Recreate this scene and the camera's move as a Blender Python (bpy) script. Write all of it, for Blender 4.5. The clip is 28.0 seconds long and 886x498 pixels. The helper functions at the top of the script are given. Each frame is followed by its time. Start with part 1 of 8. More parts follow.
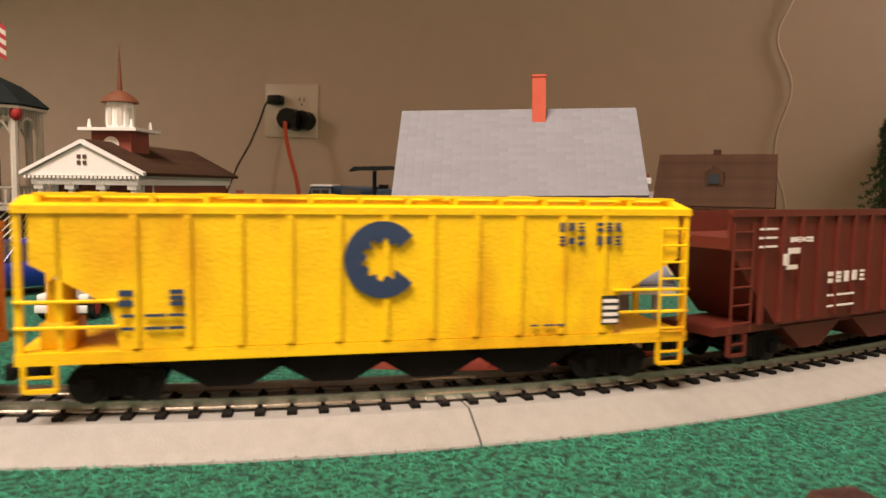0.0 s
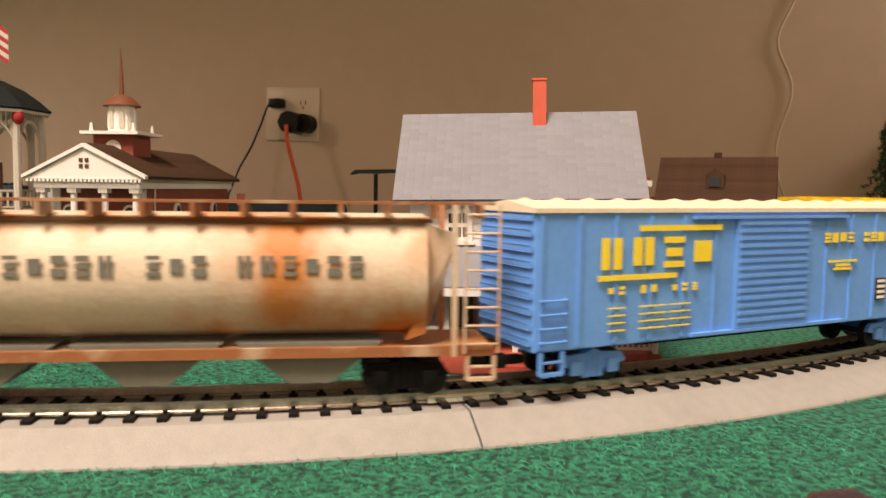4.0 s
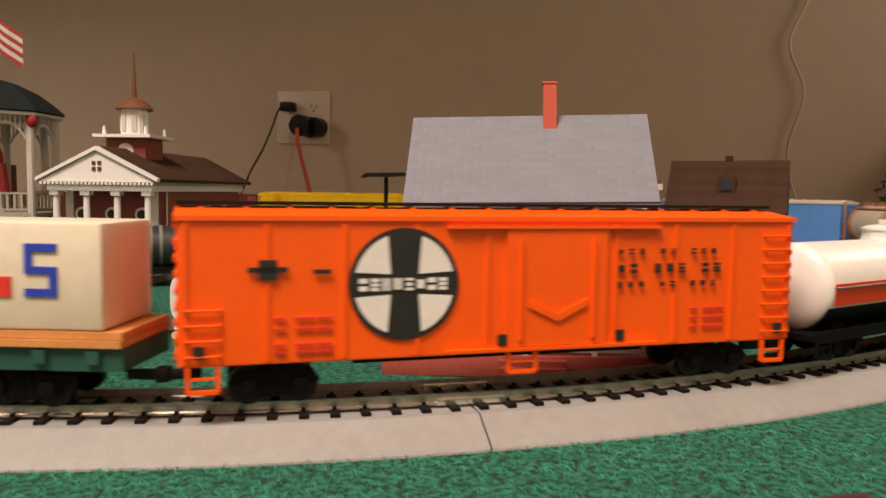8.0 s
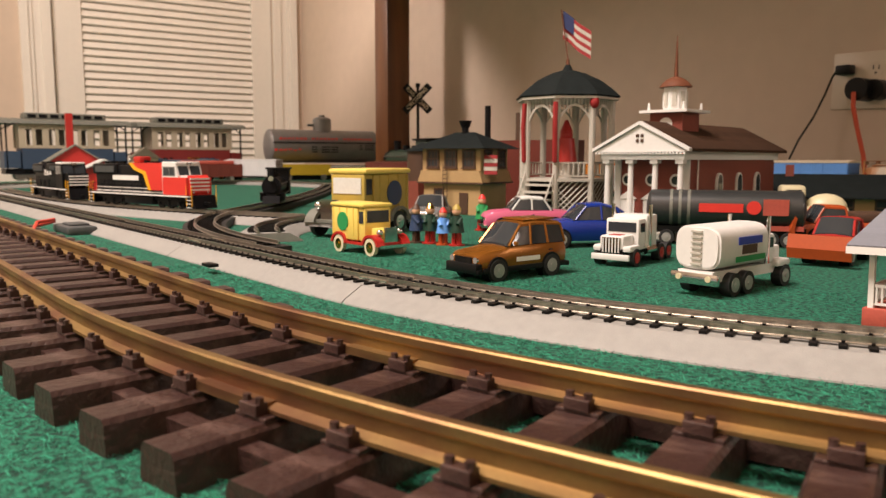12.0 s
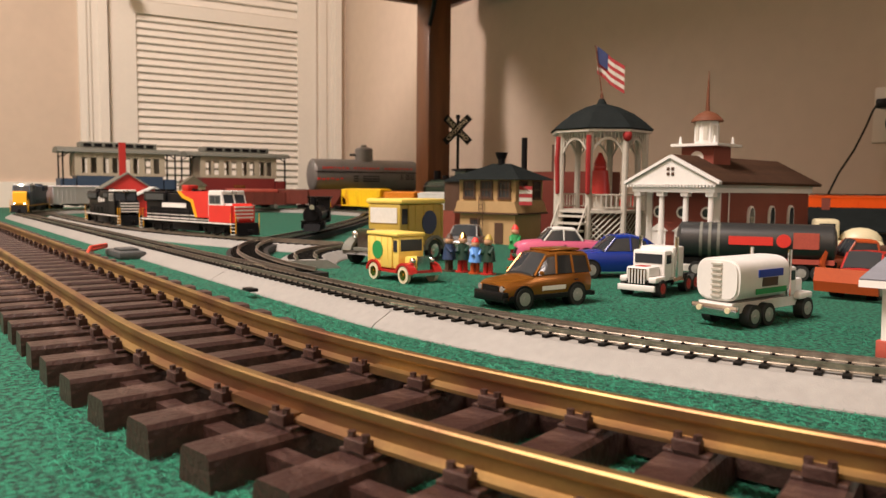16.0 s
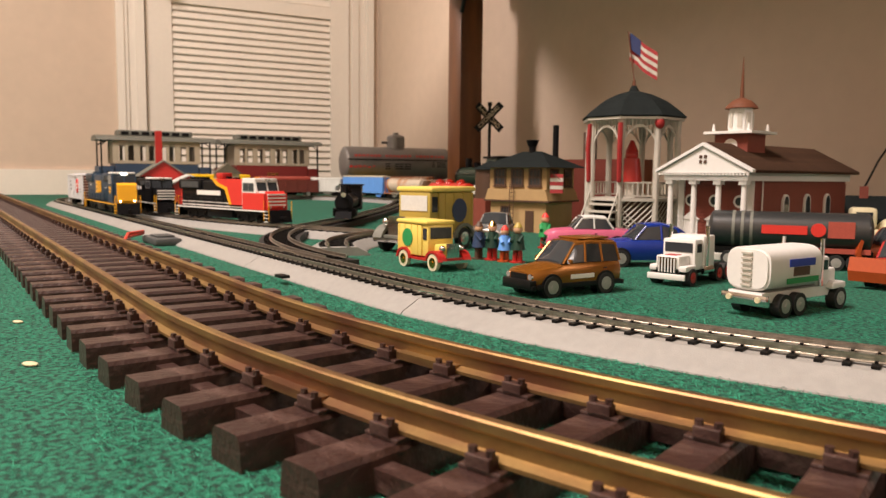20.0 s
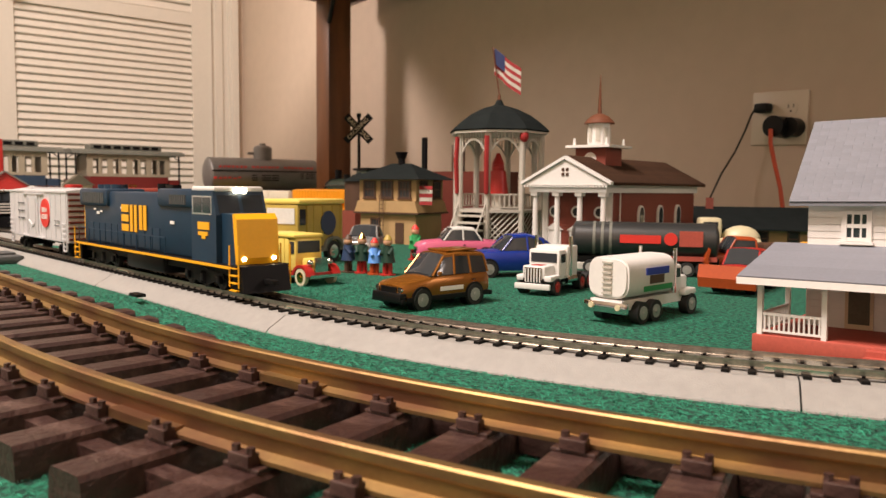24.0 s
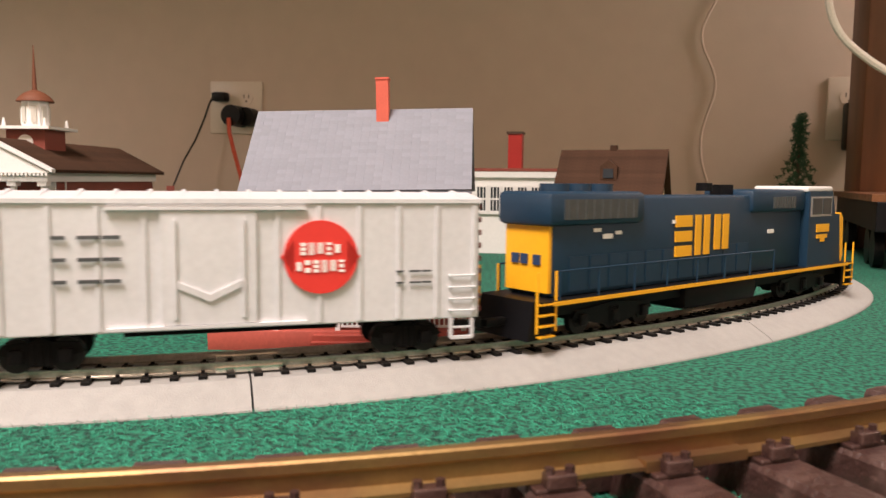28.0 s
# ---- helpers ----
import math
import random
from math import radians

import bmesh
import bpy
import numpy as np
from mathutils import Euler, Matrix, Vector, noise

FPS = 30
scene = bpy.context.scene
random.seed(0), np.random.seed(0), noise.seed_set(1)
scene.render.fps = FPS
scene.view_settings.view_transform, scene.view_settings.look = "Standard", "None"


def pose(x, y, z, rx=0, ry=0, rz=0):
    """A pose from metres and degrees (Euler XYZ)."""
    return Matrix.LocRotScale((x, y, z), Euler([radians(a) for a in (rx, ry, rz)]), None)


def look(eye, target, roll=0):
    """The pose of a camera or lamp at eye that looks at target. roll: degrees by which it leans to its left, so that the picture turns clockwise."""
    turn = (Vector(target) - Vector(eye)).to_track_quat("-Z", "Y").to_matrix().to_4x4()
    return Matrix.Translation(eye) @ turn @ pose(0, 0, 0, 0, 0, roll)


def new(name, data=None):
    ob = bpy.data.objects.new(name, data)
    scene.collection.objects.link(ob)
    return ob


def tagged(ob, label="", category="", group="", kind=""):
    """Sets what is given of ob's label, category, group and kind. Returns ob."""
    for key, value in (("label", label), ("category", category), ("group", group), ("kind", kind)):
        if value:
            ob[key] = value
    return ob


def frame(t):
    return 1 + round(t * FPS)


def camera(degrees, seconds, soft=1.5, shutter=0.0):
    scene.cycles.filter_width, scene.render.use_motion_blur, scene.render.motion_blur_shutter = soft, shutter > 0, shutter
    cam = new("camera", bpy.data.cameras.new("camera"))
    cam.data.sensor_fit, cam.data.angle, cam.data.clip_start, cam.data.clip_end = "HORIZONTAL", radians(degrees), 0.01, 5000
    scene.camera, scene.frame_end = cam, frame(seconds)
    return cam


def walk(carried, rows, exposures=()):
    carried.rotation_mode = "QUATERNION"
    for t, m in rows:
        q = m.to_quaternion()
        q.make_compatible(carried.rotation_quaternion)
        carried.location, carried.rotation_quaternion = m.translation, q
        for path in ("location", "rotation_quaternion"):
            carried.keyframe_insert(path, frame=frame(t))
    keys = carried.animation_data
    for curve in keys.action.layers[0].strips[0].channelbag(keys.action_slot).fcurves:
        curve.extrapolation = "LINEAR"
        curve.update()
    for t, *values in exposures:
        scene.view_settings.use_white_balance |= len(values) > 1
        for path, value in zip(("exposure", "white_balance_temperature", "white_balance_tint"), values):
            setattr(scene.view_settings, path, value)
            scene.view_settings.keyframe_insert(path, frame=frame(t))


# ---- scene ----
cam = camera(60.2, 28.0, soft=1.4, shutter=0.3)
cam.data.dof.use_dof = True
cam.data.dof.focus_distance = 0.38
cam.data.dof.aperture_fstop = 30.0
PATH = [
    (0.0, (0.6330, -1.1577, 0.0736), (0.3741, -0.1954, -0.0092), 0.78),
    (0.5, (0.6330, -1.1575, 0.0737), (0.3741, -0.1952, -0.0103), 0.80),
    (1.0, (0.6330, -1.1578, 0.0737), (0.3742, -0.1956, -0.0105), 0.81),
    (1.5, (0.6329, -1.1577, 0.0736), (0.3742, -0.1954, -0.0106), 0.84),
    (2.0, (0.6330, -1.1577, 0.0735), (0.3742, -0.1955, -0.0102), 0.81),
    (2.5, (0.6330, -1.1577, 0.0735), (0.3741, -0.1953, -0.0091), 0.81),
    (3.0, (0.6330, -1.1580, 0.0737), (0.3741, -0.1956, -0.0081), 0.81),
    (3.5, (0.6333, -1.1585, 0.0738), (0.3736, -0.1961, -0.0063), 0.77),
    (5.5, (0.6334, -1.1588, 0.0738), (0.3712, -0.1968, -0.0032), 0.76),
    (6.0, (0.6332, -1.1582, 0.0734), (0.3703, -0.1963, -0.0015), 0.84),
    (6.5, (0.6333, -1.1587, 0.0735), (0.3687, -0.1972, -0.0006), 0.82),
    (7.0, (0.6331, -1.1580, 0.0735), (0.3664, -0.1970, 0.0002), 0.80),
    (7.5, (0.6331, -1.1582, 0.0734), (0.3633, -0.1982, -0.0006), 0.85),
    (8.0, (0.6335, -1.1591, 0.0736), (0.3601, -0.2001, -0.0013), 0.80),
    (8.5, (0.6328, -1.1577, 0.0732), (0.3524, -0.2007, -0.0001), 0.87),
    (9.0, (0.6331, -1.1593, 0.0736), (0.3281, -0.2096, 0.0027), 0.89),
    (9.5, (0.6337, -1.1628, 0.0737), (0.2882, -0.2268, 0.0064), 0.86),
    (10.0, (0.6357, -1.1738, 0.0733), (0.2237, -0.2649, 0.0091), 0.89),
    (10.5, (0.6381, -1.1811, 0.0739), (0.1142, -0.3325, 0.0005), 0.68),
    (11.0, (0.6499, -1.1922, 0.0733), (0.0002, -0.4369, -0.0132), 0.45),
    (11.5, (0.6679, -1.2069, 0.0704), (-0.1018, -0.5768, -0.0318), 0.30),
    (12.0, (0.6926, -1.1993, 0.0702), (-0.1317, -0.6453, -0.0460), 0.11),
    (12.5, (0.7038, -1.1960, 0.0708), (-0.1397, -0.6719, -0.0474), 0.14),
    (14.5, (0.7046, -1.1973, 0.0705), (-0.1534, -0.6931, -0.0271), 0.52),
    (15.0, (0.7053, -1.1971, 0.0704), (-0.1545, -0.6944, -0.0190), 0.39),
    (15.5, (0.7058, -1.1975, 0.0704), (-0.1539, -0.6935, -0.0130), 0.35),
    (16.0, (0.7118, -1.2030, 0.0720), (-0.1444, -0.6924, -0.0069), 0.55),
    (16.5, (0.7141, -1.2043, 0.0727), (-0.1380, -0.6865, -0.0031), 0.58),
    (17.0, (0.7121, -1.2032, 0.0722), (-0.1331, -0.6741, -0.0022), 0.57),
    (17.5, (0.7147, -1.2013, 0.0728), (-0.1212, -0.6587, -0.0099), 0.68),
    (18.0, (0.7149, -1.2023, 0.0724), (-0.1432, -0.6976, -0.0223), 0.77),
    (18.5, (0.7153, -1.2027, 0.0723), (-0.1538, -0.7181, -0.0263), 0.62),
    (19.0, (0.7161, -1.2033, 0.0726), (-0.1579, -0.7269, -0.0232), 0.59),
    (19.5, (0.7155, -1.2027, 0.0724), (-0.1602, -0.7294, -0.0233), 0.59),
    (20.0, (0.7156, -1.2030, 0.0725), (-0.1598, -0.7292, -0.0230), 0.57),
    (20.5, (0.7154, -1.2026, 0.0724), (-0.1586, -0.7259, -0.0216), 0.53),
    (22.5, (0.7153, -1.2023, 0.0728), (-0.1274, -0.6696, -0.0052), 0.55),
    (23.0, (0.7146, -1.2018, 0.0733), (-0.1110, -0.6428, -0.0034), 0.57),
    (23.5, (0.7126, -1.1998, 0.0731), (-0.0933, -0.6128, -0.0039), 0.56),
    (24.0, (0.7118, -1.1986, 0.0731), (-0.0733, -0.5843, -0.0059), 0.56),
    (24.5, (0.7111, -1.1975, 0.0731), (-0.0541, -0.5588, -0.0078), 0.59),
    (25.0, (0.7101, -1.1964, 0.0729), (-0.0356, -0.5351, -0.0087), 0.61),
    (25.5, (0.7096, -1.1962, 0.0728), (-0.0054, -0.5019, -0.0088), 0.68),
    (26.0, (0.7092, -1.1950, 0.0733), (0.0252, -0.4702, -0.0094), 0.67),
    (26.5, (0.7091, -1.1923, 0.0746), (0.1294, -0.3815, -0.0058), 0.46),
    (27.0, (0.7037, -1.1761, 0.0744), (0.3026, -0.2645, -0.0157), 0.39),
    (27.5, (0.7042, -1.1651, 0.0746), (0.4249, -0.2102, -0.0267), 0.43),
    (28.0, (0.7050, -1.1686, 0.0745), (0.4672, -0.2014, -0.0149), 0.54),
]
EXPOSURES = [(0.0, -0.22, 6900, 10), (1.0, -0.22, 6750, 10), (2.0, -0.25, 6500, 10), (2.6, -0.15, 6950, 10), (3.0, -0.1, 7200, 10), (3.5, -0.1, 7200, 10), (5.5, -0.25, 7200, 10), (8.0, -0.55, 6800, 10), (10.0, -0.46, 6700, 10), (11.2, -0.27, 6600, 10), (12.0, -0.25, 6500, 10), (25.0, -0.2, 6450, 10), (26.2, -0.1, 6400, 10), (27.0, 0.05, 6250, 10), (28.0, 0.05, 6150, 10)]
walk(cam, [(t, look(eye, target, roll)) for t, eye, target, roll in PATH], EXPOSURES)

# ---- light: the room's warm ceiling lamp and two unseen fill lamps added for the back wall ----
world = bpy.data.worlds.new("room")
scene.world = world
world.use_nodes = True
world.node_tree.nodes["Background"].inputs[0].default_value = (1.0, 0.80, 0.58, 1)
world.node_tree.nodes["Background"].inputs[1].default_value = 0.12


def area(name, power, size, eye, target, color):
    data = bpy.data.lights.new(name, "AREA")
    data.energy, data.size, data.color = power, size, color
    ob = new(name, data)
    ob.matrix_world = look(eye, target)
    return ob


area("ceiling_lamp", 190, 1.0, (0.15, -2.25, 2.36), (0.15, -2.10, 0.0), (1.0, 0.83, 0.745))
# Unseen lamp added to brighten the back wall by the left table leg.
area("west_wall_fill", 3.6, 0.3, (-1.70, -1.60, 1.15), (-0.95, 0.0, 0.40), (1.0, 0.83, 0.745)).data.spread = radians(60)
# Unseen lamp added low on the right to lift that end of the wall.
area("east_wall_fill", 2.6, 0.15, (1.36, -0.12, 0.50), (0.70, -0.04, 0.20), (1.0, 0.83, 0.745))

# ---- materials ----
def mat(name, rgb, rough=0.5, metal=0.0, var=0.12, scale=60.0, bump=0.0, bscale=400.0, spec=0.5, island=0.0):
    """A surface with fine grain and broader stains."""
    m = bpy.data.materials.new(name)
    m.use_nodes = True
    nt = m.node_tree
    b = nt.nodes["Principled BSDF"]
    b.inputs["Roughness"].default_value = rough
    b.inputs["Metallic"].default_value = metal
    b.inputs["Specular IOR Level"].default_value = spec
    tc = nt.nodes.new("ShaderNodeTexCoord")
    n1 = nt.nodes.new("ShaderNodeTexNoise")
    n1.inputs["Scale"].default_value = scale
    n1.inputs["Detail"].default_value = 6
    n2 = nt.nodes.new("ShaderNodeTexNoise")
    n2.inputs["Scale"].default_value = scale * 9
    n2.inputs["Detail"].default_value = 3
    add = nt.nodes.new("ShaderNodeMath")
    add.operation = "ADD"
    ramp = nt.nodes.new("ShaderNodeMapRange")
    ramp.inputs["From Min"].default_value = 0.7
    ramp.inputs["From Max"].default_value = 1.3
    ramp.inputs["To Min"].default_value = 1.0 - var
    ramp.inputs["To Max"].default_value = 1.0 + var * 0.6
    hsv = nt.nodes.new("ShaderNodeHueSaturation")
    hsv.inputs["Color"].default_value = (*rgb, 1)
    link = nt.links.new
    link(tc.outputs["Object"], n1.inputs["Vector"])
    link(tc.outputs["Object"], n2.inputs["Vector"])
    link(n1.outputs["Fac"], add.inputs[0])
    link(n2.outputs["Fac"], add.inputs[1])
    link(add.outputs[0], ramp.inputs["Value"])
    if island:
        oi = nt.nodes.new("ShaderNodeObjectInfo")
        mr = nt.nodes.new("ShaderNodeMapRange")
        mr.inputs["To Min"].default_value = 1 - island
        mr.inputs["To Max"].default_value = 1 + island
        mul = nt.nodes.new("ShaderNodeMath")
        mul.operation = "MULTIPLY"
        link(oi.outputs["Random"], mr.inputs["Value"])
        link(mr.outputs[0], mul.inputs[0])
        link(ramp.outputs[0], mul.inputs[1])
        link(mul.outputs[0], hsv.inputs["Value"])
    else:
        link(ramp.outputs[0], hsv.inputs["Value"])
    link(hsv.outputs["Color"], b.inputs["Base Color"])
    if bump:
        n3 = nt.nodes.new("ShaderNodeTexNoise")
        n3.inputs["Scale"].default_value = bscale
        n3.inputs["Detail"].default_value = 4
        bp = nt.nodes.new("ShaderNodeBump")
        bp.inputs["Strength"].default_value = bump
        bp.inputs["Distance"].default_value = 0.001
        link(tc.outputs["Object"], n3.inputs["Vector"])
        link(n3.outputs["Fac"], bp.inputs["Height"])
        link(bp.outputs["Normal"], b.inputs["Normal"])
    return m


def two_tone(name, a, b2, scale, rough=0.6, lo=0.42, hi=0.62, bump=0.0, bscale=500.0, stretch=(1, 1, 1), detail=8):
    """Two colours mixed by a stretched noise: felt, wood, rust stains."""
    m = mat(name, a, rough, 0, 0.1, scale * 3, bump, bscale)
    nt = m.node_tree
    b = nt.nodes["Principled BSDF"]
    src = b.inputs["Base Color"].links[0].from_socket
    tc = nt.nodes.new("ShaderNodeTexCoord")
    mp = nt.nodes.new("ShaderNodeMapping")
    mp.inputs["Scale"].default_value = stretch
    n = nt.nodes.new("ShaderNodeTexNoise")
    n.inputs["Scale"].default_value = scale
    n.inputs["Detail"].default_value = detail
    r = nt.nodes.new("ShaderNodeMapRange")
    r.inputs["From Min"].default_value = lo
    r.inputs["From Max"].default_value = hi
    mix = nt.nodes.new("ShaderNodeMix")
    mix.data_type = "RGBA"
    mix.inputs["B"].default_value = (*b2, 1)
    nt.links.new(tc.outputs["Object"], mp.inputs["Vector"])
    nt.links.new(mp.outputs[0], n.inputs["Vector"])
    nt.links.new(n.outputs["Fac"], r.inputs["Value"])
    nt.links.new(r.outputs[0], mix.inputs["Factor"])
    nt.links.new(src, mix.inputs["A"])
    nt.links.new(mix.outputs["Result"], b.inputs["Base Color"])
    return m


def glow(name, rgb, power):
    m = mat(name, rgb, 0.3)
    b = m.node_tree.nodes["Principled BSDF"]
    b.inputs["Emission Color"].default_value = (*rgb, 1)
    b.inputs["Emission Strength"].default_value = power
    return m


def clear(name, rgb, rough=0.05):
    m = mat(name, rgb, rough, 0, 0.05)
    m.node_tree.nodes["Principled BSDF"].inputs["Transmission Weight"].default_value = 0.85
    return m


M = {}
M["felt"] = two_tone("green_felt", (0.014, 0.185, 0.105), (0.003, 0.036, 0.024), 420, 0.95, 0.40, 0.60, 1.0, 1400, (1, 1, 1), 12)
M["felt_blade"] = mat("felt_fibre", (0.035, 0.31, 0.185), 0.9, 0, 0.4, 300)
M["felt_dark"] = mat("felt_fibre_dark", (0.004, 0.060, 0.038), 0.95, 0, 0.4, 300)
M["bed"] = mat("grey_roadbed_plastic", (0.285, 0.28, 0.262), 0.55, 0, 0.10, 25, 0.35, 1800)
M["bed_dark"] = mat("black_roadbed_plastic", (0.025, 0.024, 0.023), 0.6, 0, 0.2, 60, 0.3, 1500, 0.3)
M["tie"] = mat("black_tie_plastic", (0.008, 0.0075, 0.007), 0.55, 0, 0.2, 100, 0, 400, 0.12)
M["rail"] = mat("nickel_rail", (0.50, 0.46, 0.40), 0.33, 0.95, 0.25, 80)
M["rail_bright"] = mat("bright_rail_joiner", (0.85, 0.80, 0.70), 0.2, 0.95, 0.1, 80)
M["brass"] = two_tone("brass_rail", (0.34, 0.225, 0.090), (0.21, 0.105, 0.060), 28, 0.50, 0.40, 0.66, 0.15, 300, (1, 1, 4))
M["brass"].node_tree.nodes["Principled BSDF"].inputs["Metallic"].default_value = 0.9
M["gtie"] = two_tone("brown_tie_plastic", (0.038, 0.018, 0.015), (0.105, 0.062, 0.052), 160, 0.38, 0.5, 0.8, 0.5, 500, (0.3, 1, 1))
M["wall"] = mat("cream_wall_paint", (0.570, 0.452, 0.352), 0.75, 0, 0.05, 3, 0.12, 250)
M["trim"] = mat("white_door_paint", (0.74, 0.69, 0.61), 0.45, 0, 0.03, 10)
M["wood"] = two_tone("stained_oak", (0.20, 0.075, 0.025), (0.095, 0.034, 0.012), 30, 0.42, 0.35, 0.7, 0.2, 300, (1, 1, 0.12))
M["ceil"] = mat("ceiling_paint", (0.75, 0.72, 0.66), 0.9, 0, 0.02, 3)
M["plate"] = mat("ivory_wall_plate", (0.64, 0.55, 0.44), 0.4, 0, 0.02, 20)
M["black"] = mat("black_plastic", (0.007, 0.007, 0.007), 0.4, 0, 0.2, 100, 0, 400, 0.18)
M["orange_cord"] = mat("orange_cord", (0.55, 0.07, 0.02), 0.5)
M["white_cord"] = mat("white_cord", (0.75, 0.70, 0.6), 0.5)
M["red_wire"] = mat("red_wire", (0.62, 0.05, 0.025), 0.4)
M["yellow_car"] = two_tone("weathered_yellow", (0.92, 0.60, 0.008), (0.62, 0.21, 0.005), 30, 0.5, 0.52, 0.74, 0.25, 900, (1, 1, 0.6), 12)
M["orange_car"] = two_tone("weathered_orange", (0.72, 0.24, 0.012), (0.55, 0.15, 0.010), 22, 0.5, 0.5, 0.75, 0.15, 700)
M["grey_car"] = mat("light_grey_paint", (0.66, 0.67, 0.64), 0.5, 0, 0.10, 40)
M["grey_dark"] = mat("grey_green_paint", (0.15, 0.155, 0.13), 0.55, 0, 0.15, 40)
M["blue_car"] = mat("sky_blue_paint", (0.125, 0.335, 0.80), 0.5, 0, 0.08, 40)
M["rust_car"] = two_tone("rusty_tan_paint", (0.56, 0.48, 0.37), (0.44, 0.17, 0.045), 22, 0.6, 0.47, 0.60, 0.2, 500, (1, 1, 0.7), 12)
M["rust_walk"] = two_tone("rusty_brown_steel", (0.26, 0.10, 0.035), (0.40, 0.28, 0.18), 60, 0.7, 0.50, 0.62, 0.2, 500)
M["red_tank"] = mat("red_tank_paint", (0.56, 0.022, 0.012), 0.30, 0, 0.06, 30)
M["white_tank"] = mat("cream_tank_paint", (0.78, 0.75, 0.69), 0.35, 0, 0.06, 30)
M["band_red"] = mat("orange_red_band", (0.66, 0.055, 0.012), 0.42, 0, 0.05, 40)
M["sf_orange"] = mat("bright_orange_plastic", (0.95, 0.110, 0.003), 0.42, 0, 0.05, 40)
M["union"] = mat("deep_yellow_plastic", (0.88, 0.33, 0.004), 0.42, 0, 0.05, 40)
M["brown_car"] = mat("oxide_red_paint", (0.125, 0.022, 0.013), 0.5, 0, 0.15, 40)
M["silver_car"] = mat("silver_paint", (0.66, 0.665, 0.68), 0.38, 0.15, 0.08, 40)
M["flat_green"] = mat("dark_green_plastic", (0.018, 0.085, 0.060), 0.5, 0, 0.15, 50)
M["deck_wood"] = mat("tan_deck", (0.62, 0.27, 0.075), 0.6, 0, 0.15, 60)
M["container"] = mat("cream_container", (0.74, 0.67, 0.52), 0.45, 0, 0.07, 25)
M["csx_blue"] = mat("navy_blue_paint", (0.008, 0.031, 0.062), 0.45, 0, 0.12, 50)
M["csx_yellow"] = mat("loco_yellow", (0.85, 0.42, 0.012), 0.4, 0, 0.05, 50)
M["csx_grey"] = mat("loco_dark_grey", (0.065, 0.07, 0.07), 0.6, 0, 0.2, 200)
M["white"] = mat("white_plastic", (0.73, 0.725, 0.70), 0.4, 0, 0.04, 40)
M["red"] = mat("red_plastic", (0.40, 0.020, 0.016), 0.4, 0, 0.08, 40)
M["navy"] = mat("navy_print", (0.02, 0.045, 0.11), 0.5, 0, 0.1, 60)
M["royal"] = mat("royal_blue_print", (0.02, 0.05, 0.42), 0.5, 0, 0.05, 60)
M["print_red"] = mat("red_print", (0.66, 0.035, 0.025), 0.5, 0, 0.05, 60)
M["print_black"] = mat("black_print", (0.015, 0.018, 0.016), 0.5, 0, 0.05, 60)
M["print_green"] = mat("dark_green_print", (0.004, 0.035, 0.020), 0.5, 0, 0.05, 60)
M["print_yellow"] = mat("yellow_print", (0.85, 0.68, 0.05), 0.5, 0, 0.05, 60)
M["print_white"] = mat("white_print", (0.80, 0.78, 0.74), 0.5, 0, 0.05, 60)
M["steel"] = mat("dull_steel", (0.35, 0.34, 0.32), 0.35, 0.9, 0.2, 90)
M["chrome"] = mat("chrome", (0.75, 0.74, 0.72), 0.12, 1.0, 0.05, 90)
M["rim"] = mat("silver_wheel_rim", (0.40, 0.39, 0.37), 0.35, 0.35, 0.15, 200)
M["gold"] = mat("gold_knob", (0.70, 0.45, 0.12), 0.2, 1.0, 0.05, 90)
M["wheel_black"] = mat("blackened_wheel", (0.012, 0.011, 0.011), 0.45, 0, 0.3, 120, 0, 400, 0.25)
M["truckgrey"] = mat("bogie_black", (0.007, 0.0065, 0.0065), 0.65, 0, 0.3, 120, 0, 400, 0.08)
M["glass"] = mat("dark_window", (0.035, 0.04, 0.045), 0.08, 0, 0.05, 20)
M["roof_grey"] = mat("blue_grey_shingles", (0.200, 0.210, 0.240), 0.75, 0, 0.06, 70, 0.06, 900, 0.2, 0.05)
M["house_white"] = mat("white_siding", (0.80, 0.78, 0.75), 0.5, 0, 0.03, 30)
M["brick_red"] = mat("red_brick_plastic", (0.22, 0.050, 0.032), 0.6, 0, 0.12, 150, 0.2, 900)
M["chimney"] = mat("orange_brick", (0.55, 0.10, 0.060), 0.6, 0, 0.1, 150)
M["base_red"] = mat("brick_base", (0.40, 0.075, 0.05), 0.6, 0, 0.15, 80)
M["brown_roof"] = mat("brown_shingles", (0.055, 0.028, 0.016), 0.8, 0, 0.2, 80, 0.3, 500, 0.15, 0.15)
M["tan_wall"] = mat("tan_stucco", (0.42, 0.28, 0.13), 0.6, 0, 0.08, 50)
M["tan_light"] = mat("cream_stucco", (0.62, 0.50, 0.34), 0.6, 0, 0.08, 50)
M["brown_trim"] = mat("dark_brown_trim", (0.075, 0.038, 0.022), 0.55, 0, 0.12, 80)
M["slate"] = mat("slate_roof", (0.014, 0.018, 0.018), 0.8, 0, 0.25, 90, 0.3, 600, 0.08)
M["olive"] = mat("olive_roof", (0.10, 0.085, 0.055), 0.65, 0, 0.2, 90, 0.3, 600)
M["gaz_white"] = mat("aged_white_paint", (0.50, 0.48, 0.42), 0.55, 0, 0.10, 50)
M["ribbon"] = mat("red_ribbon", (0.30, 0.015, 0.015), 0.7, 0, 0.1, 60)
M["flag_blue"] = mat("flag_blue", (0.02, 0.03, 0.10), 0.8, 0, 0.1, 60)
M["flag_red"] = mat("flag_red", (0.30, 0.025, 0.028), 0.8, 0, 0.1, 60)
